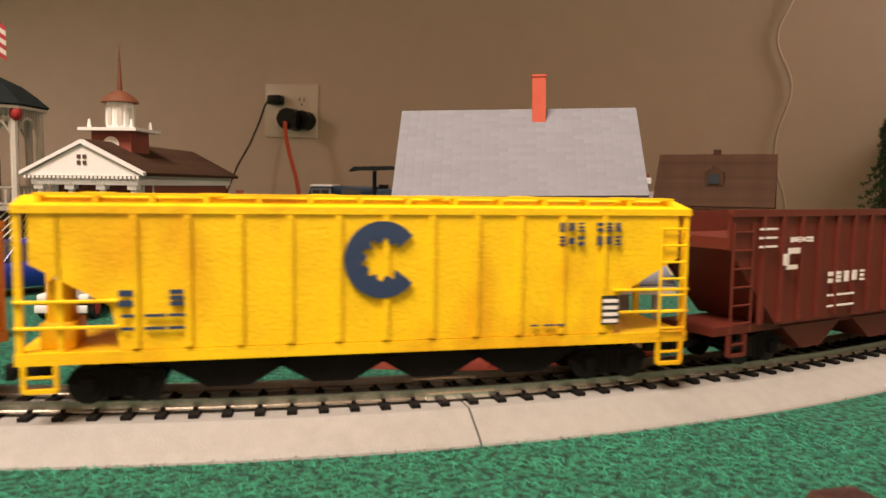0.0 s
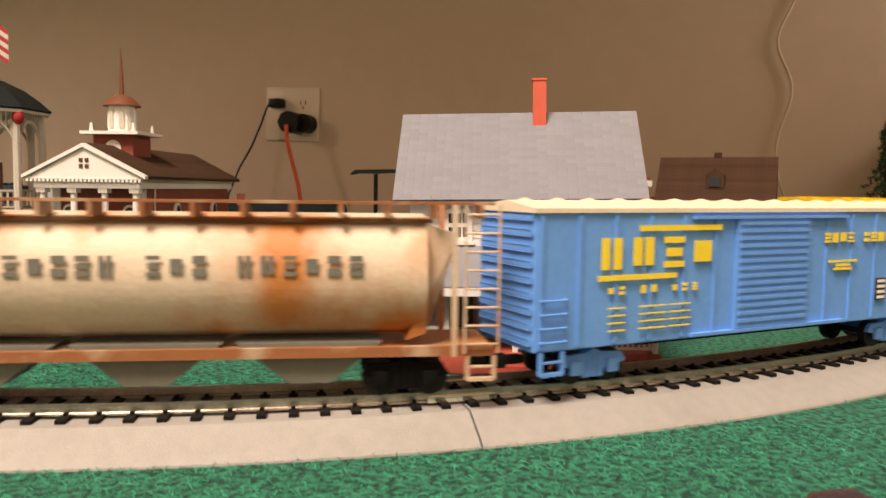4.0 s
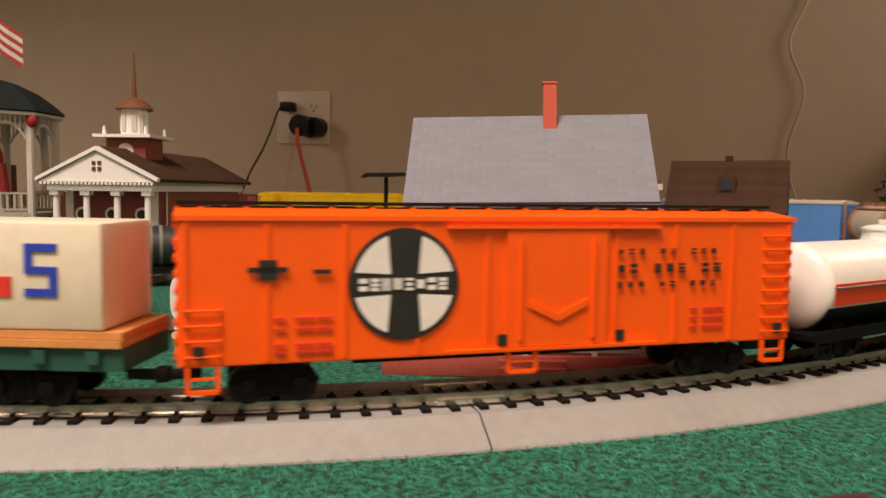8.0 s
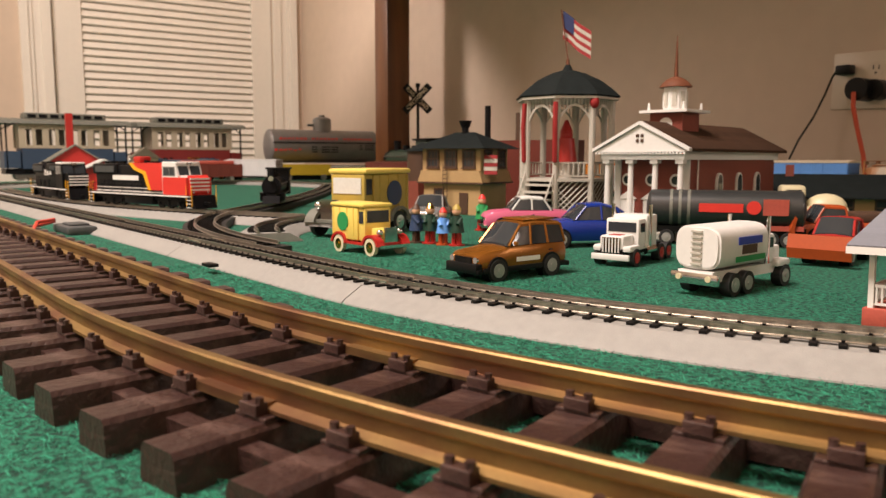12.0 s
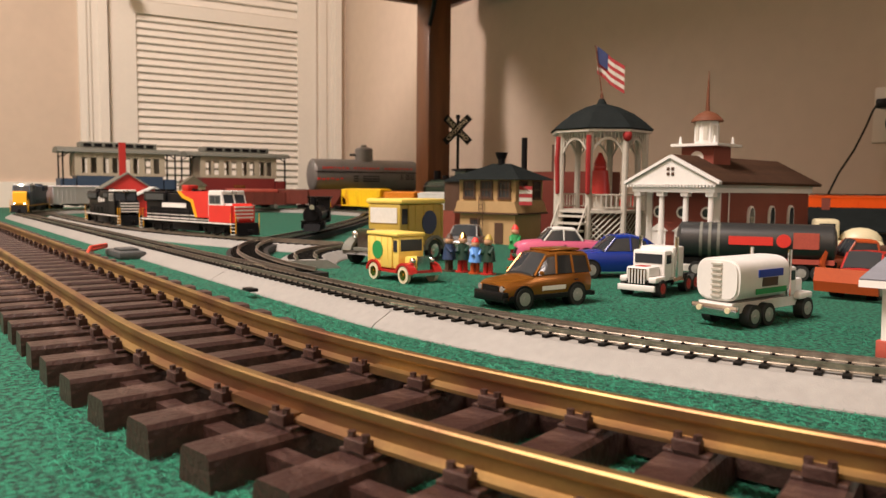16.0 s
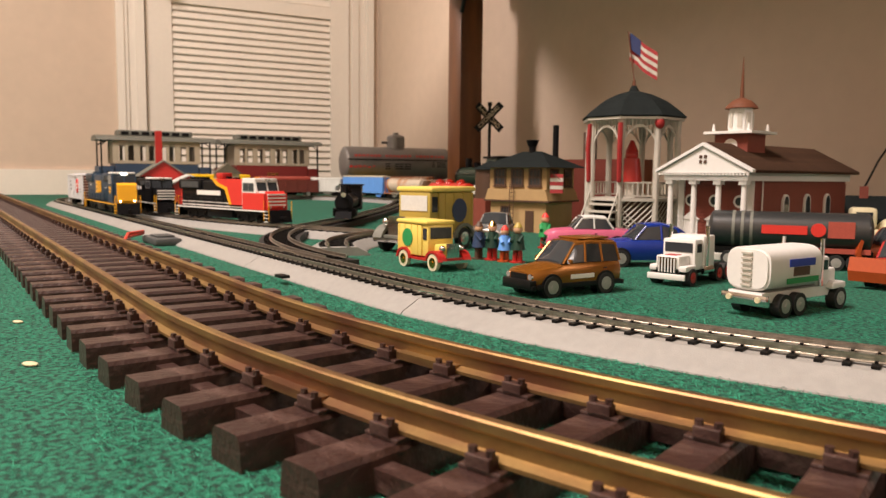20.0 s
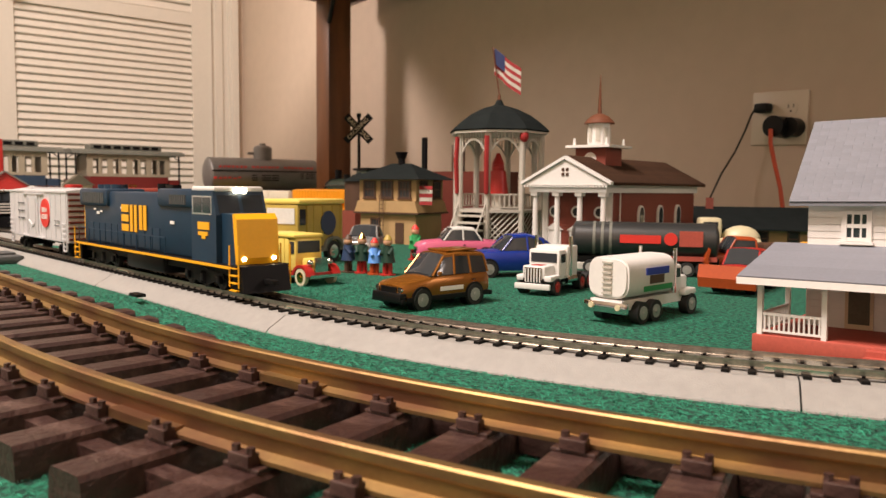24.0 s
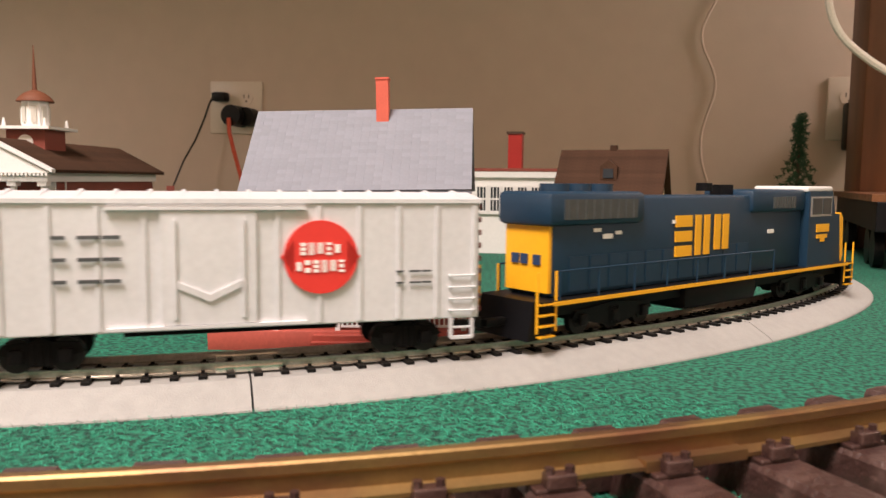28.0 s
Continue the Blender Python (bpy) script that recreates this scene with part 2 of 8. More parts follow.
M["copper"] = mat("brown_copper", (0.15, 0.055, 0.028), 0.6, 0, 0.12, 60, 0, 400, 0.25)
M["suv"] = mat("copper_car_paint", (0.30, 0.115, 0.018), 0.25, 0.5, 0.06, 80)
M["blue_paint"] = mat("blue_car_paint", (0.010, 0.035, 0.27), 0.22, 0, 0.05, 80)
M["pink_paint"] = mat("pink_car_paint", (0.62, 0.13, 0.24), 0.25, 0, 0.05, 80)
M["silver_paint"] = mat("silver_car_paint", (0.50, 0.50, 0.50), 0.22, 0.6, 0.05, 80)
M["van_yellow"] = mat("pale_yellow_paint", (0.80, 0.62, 0.14), 0.35, 0, 0.05, 60)
M["van_olive"] = mat("mustard_paint", (0.42, 0.31, 0.06), 0.45, 0, 0.08, 60)
M["cream"] = mat("cream_paint", (0.62, 0.56, 0.36), 0.4, 0, 0.08, 60)
M["orange_plow"] = mat("orange_plow", (0.40, 0.065, 0.012), 0.4, 0, 0.08, 60)
M["texaco_tank"] = mat("black_tanker", (0.030, 0.032, 0.032), 0.35, 0, 0.15, 60)
M["tyre"] = mat("black_tyre", (0.015, 0.015, 0.015), 0.7, 0, 0.1, 100)
M["tyre_white"] = mat("ivory_tyre", (0.66, 0.60, 0.42), 0.55, 0, 0.06, 100)
M["green_print"] = mat("green_print", (0.02, 0.28, 0.08), 0.5, 0, 0.1, 60)
M["skin"] = mat("painted_resin", (0.62, 0.36, 0.22), 0.5, 0, 0.1, 60)
M["loco_black"] = mat("loco_black", (0.006, 0.006, 0.007), 0.45, 0, 0.15, 60, 0, 400, 0.14)
M["tank_grey"] = mat("galvanised_tank", (0.20, 0.19, 0.18), 0.45, 0.3, 0.15, 30)
M["g_blue"] = mat("coach_blue", (0.030, 0.058, 0.105), 0.5, 0, 0.1, 30)
M["g_red"] = mat("coach_red", (0.20, 0.022, 0.020), 0.5, 0, 0.1, 30)
M["g_cream"] = mat("coach_cream", (0.40, 0.35, 0.26), 0.55, 0, 0.08, 30)
M["g_yellow"] = mat("flatcar_yellow", (0.55, 0.38, 0.02), 0.5, 0, 0.1, 30)
M["g_green"] = mat("boiler_green", (0.020, 0.042, 0.024), 0.45, 0, 0.12, 30)
M["leaf"] = mat("fir_needles", (0.020, 0.075, 0.030), 0.7, 0, 0.35, 200)
M["bark"] = mat("bark", (0.09, 0.05, 0.03), 0.8, 0, 0.3, 200)
M["lamp_on"] = glow("headlight", (1.0, 0.86, 0.62), 12)


# ---- mesh helpers ----
def box(bm, x0, x1, y0, y1, z0, z1, bev=0.0):
    m = Matrix.Translation(((x0 + x1) / 2, (y0 + y1) / 2, (z0 + z1) / 2)) @ Matrix.Diagonal((abs(x1 - x0), abs(y1 - y0), abs(z1 - z0), 1))
    r = bmesh.ops.create_cube(bm, size=1.0, matrix=m)
    if bev:
        edges = list({e for v in r["verts"] for e in v.link_edges})
        bmesh.ops.bevel(bm, geom=edges, offset=bev, segments=2, affect="EDGES", profile=0.5)
    return bm


def cyl(bm, p, q, r, seg=12, r2=None):
    p, q = Vector(p), Vector(q)
    d = q - p
    m = Matrix.Translation((p + q) / 2) @ d.to_track_quat("Z", "Y").to_matrix().to_4x4()
    bmesh.ops.create_cone(bm, cap_ends=True, segments=seg, radius1=r, radius2=r if r2 is None else r2, depth=d.length, matrix=m)
    return bm


def ball(bm, c, r, sx=1, sy=1, sz=1, u=12, v=8):
    m = Matrix.Translation(c) @ Matrix.Diagonal((sx, sy, sz, 1))
    bmesh.ops.create_uvsphere(bm, u_segments=u, v_segments=v, radius=r, matrix=m)
    return bm


def prism(bm, pts, axis, a, b):
    """A polygon pts in the plane across axis, pulled from a to b."""
    def at(p, k):
        return {"x": (k, p[0], p[1]), "y": (p[0], k, p[1]), "z": (p[0], p[1], k)}[axis]
    lo = [bm.verts.new(at(p, a)) for p in pts]
    hi = [bm.verts.new(at(p, b)) for p in pts]
    n = len(pts)
    bm.faces.new(lo[::-1])
    bm.faces.new(hi)
    for k in range(n):
        bm.faces.new((lo[k], lo[(k + 1) % n], hi[(k + 1) % n], hi[k]))
    bmesh.ops.recalc_face_normals(bm, faces=bm.faces)
    return bm


def tube(bm, pts, r, seg=6):
    for p, q in zip(pts, pts[1:]):
        cyl(bm, p, q, r, seg)
        ball(bm, q, r, u=6, v=4)
    return bm


def mesh_of(name, bm, material, smooth=False):
    me = bpy.data.meshes.new(name)
    bm.to_mesh(me)
    bm.free()
    me.materials.append(material)
    if smooth:
        for p in me.polygons:
            p.use_smooth = True
        me.set_sharp_from_angle(angle=radians(40))
    return me


def part(name, bm, material, parent, label="", smooth=True):
    ob = new(name, mesh_of(name, bm, material, smooth))
    ob.parent = parent
    if label:
        ob["label"] = label
    return ob


def solid(name, bm, material, m=None, smooth=True):
    ob = new(name, mesh_of(name, bm, material, smooth))
    if m is not None:
        ob.matrix_world = m
    return ob


def B():
    return bmesh.new()


def bx(*a, **k):
    return box(B(), *a, **k)


def thing(name, m, label, category, group=""):
    ob = new(name)
    ob.matrix_world = m
    return tagged(ob, label, category, group)


# ---- the room ----
def setting(name, bm, material, label, smooth=False):
    return tagged(solid(name, bm, material, None, smooth), label, "", "", "structure")


setting("floor", bx(-2.2, 2.6, -4.2, 0.2, -0.06, 0.0), M["felt"], "floor under a flat green felt mat")
setting("wall_north", bx(-2.15, 2.6, 0.0, 0.12, 0.0, 2.4), M["wall"], "plain cream painted wall behind the layout")
setting("wall_south", bx(-2.15, 2.6, -4.2, -4.1, 0.0, 2.4), M["wall"], "plain cream painted wall")
setting("wall_east", bx(1.42, 1.54, -4.1, 0.0, 0.0, 2.4), M["wall"], "plain cream painted side wall")
setting("ceiling", bx(-2.3, 2.7, -4.3, 0.3, 2.4, 2.5), M["ceil"], "white painted ceiling")
WX = -2.05
DY0, DY1 = -0.845, -0.115
bm = B()
box(bm, WX - 0.12, WX, -4.1, DY0, 0.0, 2.4)
box(bm, WX - 0.12, WX, DY1, 0.0, 0.0, 2.4)
box(bm, WX - 0.12, WX, DY0, DY1, 2.1, 2.4)
setting("wall_west", bm, M["wall"], "cream painted wall round a doorway")


def trim_profile(y0, y1, name):
    s = 1 if y1 > y0 else -1
    bm = B()
    for a, b2, d in ((0.0, 0.028, 0.016), (0.028, 0.052, 0.010), (0.052, 0.064, 0.015), (0.064, 0.088, 0.020)):
        box(bm, WX, WX + d, y0 + s * a, y0 + s * b2, 0.0, 2.1)
    setting(name, bm, M["trim"], "white moulded door trim")


trim_profile(DY1 + 0.002, DY1 + 0.090, "trim_1")
trim_profile(DY0 - 0.002, DY0 - 0.102, "trim_2")
bm = B()
box(bm, WX, WX + 0.012, -4.1, DY0 - 0.094, 0.0, 0.08)
box(bm, WX, WX + 0.012, DY1 + 0.094, 0.0, 0.0, 0.08)
setting("baseboard", bm, M["trim"], "white painted baseboard")

# louvred door, closed
door = tagged(new("door_1"), "white louvred closet door, closed", "", "", "structure")
L0, L1, ZB, ZT = -0.757, -0.191, 0.060, 0.648
bm = B()
X0, X1 = WX - 0.035, WX - 0.003
box(bm, X0, X1, DY0 + 0.003, L0, 0.005, 2.09)
box(bm, X0, X1, L1, DY1 - 0.003, 0.005, 2.09)
box(bm, X0, X1, L0, L1, 0.005, ZB)
box(bm, X0, X1, L0, L1, ZT, ZT + 0.042)
box(bm, X0, X1, L0, L1, 1.95, 2.09)
part("door_frame", bm, M["trim"], door, "", False)
NS = 24
P = (ZT - ZB) / NS
for zz in (ZB, ZT + 0.042):
    slat = None
    n = NS if zz == ZB else 41
    p = P if zz == ZB else (1.95 - zz) / n
    for k in range(n):
        z = zz + k * p
        if slat is None or k == 0:
            bm = B()
            prism(bm, [(X0 + 0.015, p * 1.05), (X0 + 0.020, p * 1.05), (X1 - 0.003, 0.004), (X1 - 0.006, 0.0)], "y", L0, L1)
            slat = part("slat", bm, M["trim"], door, "", False)
            slat.location = (0, 0, z)
        else:
            o = new("slat", slat.data)
            o.parent = door
            o.location = (0, 0, z)
ball_bm = B()
cyl(ball_bm, (WX, L0 - 0.02, 0.70), (WX + 0.03, L0 - 0.02, 0.70), 0.008)
ball(ball_bm, (WX + 0.04, L0 - 0.02, 0.70), 0.022)
part("door_knob", ball_bm, M["gold"], door, "round brass door knob")

# the table over the layout
table = thing("table", pose(0, 0, 0), "large brown wooden table standing over the layout", "table")
TX0, TX1, TY0, TY1 = -1.16, 1.05, -0.80, -0.08
part("tabletop", bx(TX0 - 0.05, TX1 + 0.05, TY0 - 0.05, TY1 + 0.05, 0.72, 0.76, bev=0.004), M["wood"], table)
for x0, x1, y0, y1 in ((TX0, TX1, TY1 - 0.02, TY1), (TX0, TX0 + 0.02, TY0, TY1 - 0.022), (TX1 - 0.02, TX1, TY0, TY1 - 0.022)):
    part("apron", bx(x0, x1, y0, y1, 0.57, 0.718, bev=0.002), M["wood"], table)
for lx, ly in ((TX0 + 0.055, TY1 - 0.075), (TX1 - 0.055, TY1 - 0.075)):
    leg = part("leg", bx(lx - 0.034, lx + 0.034, ly - 0.034, ly + 0.034, 0.0, 0.718, bev=0.003), M["wood"], table)
    s = 1 if lx < 0 else -1
    bm = B()
    tube(bm, [(lx + s * 0.03, ly - 0.03, 0.50), (lx + s * 0.06, ly - 0.03, 0.57), (lx + s * 0.13, ly - 0.03, 0.66)], 0.006)
    part("brace", bm, M["black"], leg, "black iron corner brace")

# ---- track geometry ----
TH = radians(5.1)
C1, R1, A1 = Vector((0.256, -0.397)), 0.617, radians(60)
R2 = 0.30
U = Vector((math.cos(TH), math.sin(TH)))
P1 = C1 + R1 * Vector((math.sin(TH), -math.cos(TH)))
LEFT = 1.45
RL = 0.40


def ho_path(step=0.01):
    """The main loop as points with headings, from the near straight's end; arc length 0 at P1."""
    pts = []
    def arc(c, r, a0, a1):
        n = max(2, int(abs(a1 - a0) * r / step))
        for k in range(n):
            a = a0 + (a1 - a0) * k / n
            pts.append((c.x + r * math.sin(a), c.y - r * math.cos(a), a))
    def line(p, a, d):
        n = max(2, int(d / step))
        for k in range(n):
            pts.append((p.x + math.cos(a) * d * k / n, p.y + math.sin(a) * d * k / n, a))
    arc(C1, R1, TH, TH + A1)
    a = TH + A1
    c2 = C1 + (R1 - R2) * Vector((math.sin(a), -math.cos(a)))
    arc(c2, R2, a, math.pi + TH)
    far0 = c2 + R2 * Vector((math.sin(math.pi + TH), -math.cos(math.pi + TH)))
    nl = Vector((-math.sin(TH), math.cos(TH)))
    w = (far0 - P1).dot(nl)
    start = P1 - U * LEFT
    farend = start + nl * w
    line(far0, math.pi + TH, (farend - far0).length)
    cl = start + nl * (w / 2)
    arc(cl, w / 2, math.pi + TH, 2 * math.pi + TH)
    line(start, 2 * math.pi + TH, LEFT)
    return pts


LOOP = ho_path()
CUM = [0.0]
for p, q in zip(LOOP, LOOP[1:] + LOOP[:1]):
    CUM.append(CUM[-1] + math.hypot(q[0] - p[0], q[1] - p[1]))
LEN = CUM[-1]


def on_loop(s):
    s = s % LEN
    lo, hi = 0, len(LOOP)
    while hi - lo > 1:
        mid = (lo + hi) // 2
        if CUM[mid] <= s:
            lo = mid
        else:
            hi = mid
    f = (s - CUM[lo]) / (CUM[lo + 1] - CUM[lo])
    p, q = LOOP[lo], LOOP[(lo + 1) % len(LOOP)]
    da = (q[2] - p[2] + math.pi) % (2 * math.pi) - math.pi
    return p[0] + (q[0] - p[0]) * f, p[1] + (q[1] - p[1]) * f, p[2] + da * f


def sweep(bm, stations, profile, closed=False):
    """Sweeps a profile of (across, up) along stations of (x, y, heading); across > 0 is to the right of travel."""
    rings = []
    for x, y, a in stations:
        rx, ry = math.sin(a), -math.cos(a)
        rings.append([bm.verts.new((x + rx * u, y + ry * u, z)) for u, z in profile])
    n = len(profile)
    for r0, r1 in zip(rings, rings[1:] + (rings[:1] if closed else [])):
        for k in range(n):
            bm.faces.new((r0[k], r0[(k + 1) % n], r1[(k + 1) % n], r1[k]))
    if not closed:
        bm.faces.new(rings[0])
        bm.faces.new(rings[-1][::-1])
    bmesh.ops.recalc_face_normals(bm, faces=bm.faces)
    return bm


ZT_HO = 0.0085
RAILTOP = 0.0118
BED = [(-0.0296, 0.0), (-0.0294, 0.0006), (-0.0286, 0.0014), (-0.0270, 0.0025), (-0.0175, 0.0078), (0.0175, 0.0078), (0.0270, 0.0025), (0.0286, 0.0014), (0.0294, 0.0006), (0.0296, 0.0)]
RAIL = [(-0.0012, 0.0), (-0.0012, 0.0005), (-0.0004, 0.0008), (-0.0004, 0.0020), (-0.0006, 0.0022), (-0.0006, 0.0031), (0.0006, 0.0031), (0.0006, 0.0022), (0.0004, 0.0020), (0.0004, 0.0008), (0.0012, 0.0005), (0.0012, 0.0)]


def tie_mesh():
    bm = B()
    box(bm, -0.00140, 0.00140, -0.0148, 0.0148, 0.0, 0.0018, bev=0.0002)
    for y in (-0.00825, 0.00825):
        for d in (-0.0016, 0.0016):
            box(bm, -0.0006, 0.0006, y + d - 0.0005, y + d + 0.0005, 0.0018, 0.0026)
    return mesh_of("tie", bm, M["tie"])


def track(name, stations, bed, label, ties=0, pitch=0.0088, bedmat=None, sections=None, z0=0.0):
    t = thing(name, pose(0, 0, z0), label, "track")
    if sections:
        for a, b2 in sections:
            k = max(3, int((b2 - a) / 0.02))
            st = [on_loop(a + 0.00035 + (b2 - a - 0.0007) * i / k) for i in range(k + 1)]
            part("roadbed", sweep(B(), st, BED), bedmat, t, "", False)
    else:
        part("roadbed", sweep(B(), stations, bed), bedmat, t, "", False)
    for off in (-0.00885, 0.00885):
        part("rail", sweep(B(), stations, [(u + off, z + 0.0088) for u, z in RAIL], closed=bool(sections)), M["rail"], t, "", False)
    return t


step = 0.235
n_sec = int(LEN // step)
first = 0.2794
w_sec = LEN / n_sec
secs = [(first + k * w_sec, first + (k + 1) * w_sec) for k in range(n_sec)]
main = track("model_railway_track", LOOP, BED, "curved model railway track on pale grey plastic roadbed", bedmat=M["bed"], sections=secs)
TIE = tie_mesh()
rest = B()
n_tie = int(LEN / 0.0088)
for k in range(n_tie):
    s = k * LEN / n_tie
    x, y, a = on_loop(s)
    if s < 1.15 or s > LEN - 1.25:
        o = new("tie", TIE)
        o.parent = main
        o.matrix_basis = pose(x, y, 0.0072, 0, 0, math.degrees(a))
    else:
        m = pose(x, y, 0.0072, 0, 0, math.degrees(a))
        r = bmesh.ops.create_cube(rest, size=1.0, matrix=m @ Matrix.Diagonal((0.0025, 0.031, 0.0018, 1)))
tagged(part("far_ties", rest, M["tie"], main, "", False), kind="stuff")
for s in [first + k * w_sec for k in range(-3, 4)]:
    for off in (-0.00885, 0.00885):
        st = [on_loop(s - 0.011 + 0.022 * i / 4) for i in range(5)]
        part("rail_joiner", sweep(B(), st, [(off - 0.0016, 0.0087), (off - 0.0016, 0.0104), (off + 0.0016, 0.0104), (off + 0.0016, 0.0087)]), M["rail_bright"], main, "bright metal rail joiner", False)


# sidings
def bend(x, y, a, parts, step=0.012):
    """Stations from a start pose by pieces of (length, turn in degrees)."""
    a = radians(a)
    out = [(x, y, a)]
    for d, turn in parts:
        n = max(2, int(d / step))
        for k in range(n):
            a2 = a + radians(turn) / n
            x += d / n * math.cos((a + a2) / 2)
            y += d / n * math.sin((a + a2) / 2)
            a = a2
            out.append((x, y, a))
    return out


def siding(name, st, label, bedmat, bed=BED):
    t = track(name, st, bed, label, bedmat=bedmat)
    bm = B()
    d = 0.0
    last = st[0]
    for p in st[1:]:
        d += math.hypot(p[0] - last[0], p[1] - last[1])
        last = p
        if d > 0.0088:
            d = 0.0
            bmesh.ops.create_cube(bm, size=1.0, matrix=pose(p[0], p[1], 0.0082, 0, 0, math.degrees(p[2])) @ Matrix.Diagonal((0.0025, 0.031, 0.0018, 1)))
    tagged(part("tie_row", bm, M["tie"], t, "", False), kind="stuff")
    return t


BED_LOW = [(-0.020, 0.0), (-0.020, 0.0072), (0.020, 0.0072), (0.020, 0.0)]
SID1 = bend(0.170, -1.000, 186, [(0.14, -14), (0.24, -30), (0.3, 4), (0.7, 8)], 0.006)
siding("switch_track", SID1, "dark switch track leading off the main line", M["bed_dark"], BED_LOW)
SID2 = bend(-0.07, -0.872, 208, [(0.26, -10), (0.32, -12), (0.45, -3)], 0.006)
siding("siding_track", SID2, "straight siding on grey roadbed beside the main line", M["bed"])
SID3 = bend(0.075, -0.962, 170, [(0.15, -52), (0.16, -20)], 0.006)
siding("spur_track", SID3, "tightly curved spur on grey roadbed", M["bed"])

# switch machine and feeder wire on the main line
sm = thing("switch_machine", pose(-0.11, -1.085, 0.0, 0, 0, 5.1), "flat black switch machine beside the track", "switch machine")
part("housing", bx(-0.030, 0.030, -0.013, 0.013, 0.0, 0.0075, bev=0.002), M["csx_grey"], sm)
part("cap", bx(-0.014, 0.014, -0.008, 0.010, 0.0075, 0.0095, bev=0.001), M["csx_grey"], sm)
bm = B()
tube(bm, [(-0.13, -1.10, 0.012), (-0.10, -1.118, 0.012), (-0.05, -1.128, 0.005), (0.03, -1.125, 0.003), (0.10, -1.118, 0.003)], 0.0016)
tube(bm, [(-0.13, -1.10, 0.010), (-0.09, -1.121, 0.009), (-0.03, -1.131, 0.003), (0.08, -1.122, 0.003)], 0.0016)
tagged(solid("red_wire", bm, M["red_wire"]), "two red feeder wires clipped to the track", "wire")
bm = bx(-0.006, 0.006, -0.003, 0.003, 0, 0.0020, bev=0.0004)
tagged(solid("track_clip", bm, M["black"], pose(0.225, -1.058, 0.0045, 0, 0, 7)), "small black clip on the roadbed edge", "clip")

# ---- large scale track in front ----
CG, RG = Vector((0.300, -0.350)), 0.788
GP = CG + RG * Vector((math.sin(TH), -math.cos(TH)))
GST = []
for k in range(60):
    d = 2.2 * (1 - k / 60)
    GST.append((GP.x - U.x * d, GP.y - U.y * d, TH))
for k in range(81):
    a = TH + radians(95) * k / 80
    GST.append((CG.x + RG * math.sin(a), CG.y - RG * math.cos(a), a))
g = thing("garden_track", pose(0, 0, 0), "large scale brass track on brown plastic ties", "track")
GR = [(-0.0038, 0.0), (-0.0038, 0.0010), (-0.0009, 0.0019), (-0.0009, 0.0052), (-0.0017, 0.0060), (-0.0017, 0.0080), (-0.0012, 0.0085), (0.0012, 0.0085), (0.0017, 0.0080), (0.0017, 0.0060), (0.0009, 0.0052), (0.0009, 0.0019), (0.0038, 0.0010), (0.0038, 0.0)]
GG = 0.0255
for off in (-GG, GG):
    part("rail", sweep(B(), GST, [(u + off, z + 0.0105) for u, z in GR]), M["brass"], g, "", False)
bm = B()
prism(bm, [(-0.0075, 0.0), (-0.0066, 0.0078), (-0.0055, 0.0092), (0.0055, 0.0092), (0.0066, 0.0078), (0.0075, 0.0)], "y", -0.056, 0.056)
GT = mesh_of("tie", bm, M["gtie"])
bm = B()
box(bm, -0.0058, 0.0058, -0.0068, 0.0068, 0.0090, 0.0103, bev=0.0004)
for s in (-1, 1):
    box(bm, -0.0034, 0.0034, s * 0.0056 - 0.0018, s * 0.0056 + 0.0018, 0.0102, 0.0132, bev=0.0003)
    for d in (-0.0024, 0.0024):
        cyl(bm, (d, s * 0.0056, 0.0130), (d, s * 0.0056, 0.0146), 0.0011, 6)
GCH = mesh_of("rail_chair", bm, M["gtie"])
glen = 0.0
last = GST[0]
want = 0.015
for p in GST[1:]:
    seg = math.hypot(p[0] - last[0], p[1] - last[1])
    while want <= glen + seg:
        f = (want - glen) / seg
        x, y, a = (last[k] + (p[k] - last[k]) * f for k in range(3))
        o = new("tie", GT)
        o.parent = g
        o.matrix_basis = pose(x, y, 0.0, 0, 0, math.degrees(a) + random.uniform(-0.6, 0.6))
        for off in (-GG, GG):
            c = new("rail_chair", GCH)
            c.parent = o
            c.location = (0, off, 0)
        want += 0.0295
    glen += seg
    last = p
bm = B()
for off in (-0.0375, 0.0375):
    sweep(bm, GST, [(off - 0.003, 0.001), (off - 0.003, 0.0062), (off + 0.003, 0.0062), (off + 0.003, 0.001)])
part("tie_strip", bm, M["gtie"], g, "", False)
for aa in (radians(14.5), radians(33)):
    for off in (-GG, GG):
        st = [(CG.x + RG * math.sin(aa + k * 0.012), CG.y - RG * math.cos(aa + k * 0.012), aa + k * 0.012) for k in range(-1, 3)]
        part("rail_joiner", sweep(B(), st, [(off - 0.0046, 0.0103), (off - 0.0046, 0.0128), (off + 0.0046, 0.0128), (off + 0.0046, 0.0103)]), M["brass"], g, "dull brass rail joiner", False)


# ---- the train: x runs forward, the shown side is y < 0, z = 0 is the floor ----
RT = RAILTOP
SILL = 0.0245
HW = 0.0165


def wheel_mesh(r, w=0.003):
    bm = B()
    cyl(bm, (0, -w / 2, 0), (0, w / 2, 0), r, 20)
    cyl(bm, (0, -w / 2 - 0.0006, 0), (0, w / 2 + 0.0006, 0), r * 0.62, 16)
    return mesh_of("wheel", bm, M["wheel_black"], True)


WHEEL = wheel_mesh(0.0056)
WHEEL_L = wheel_mesh(0.0062)


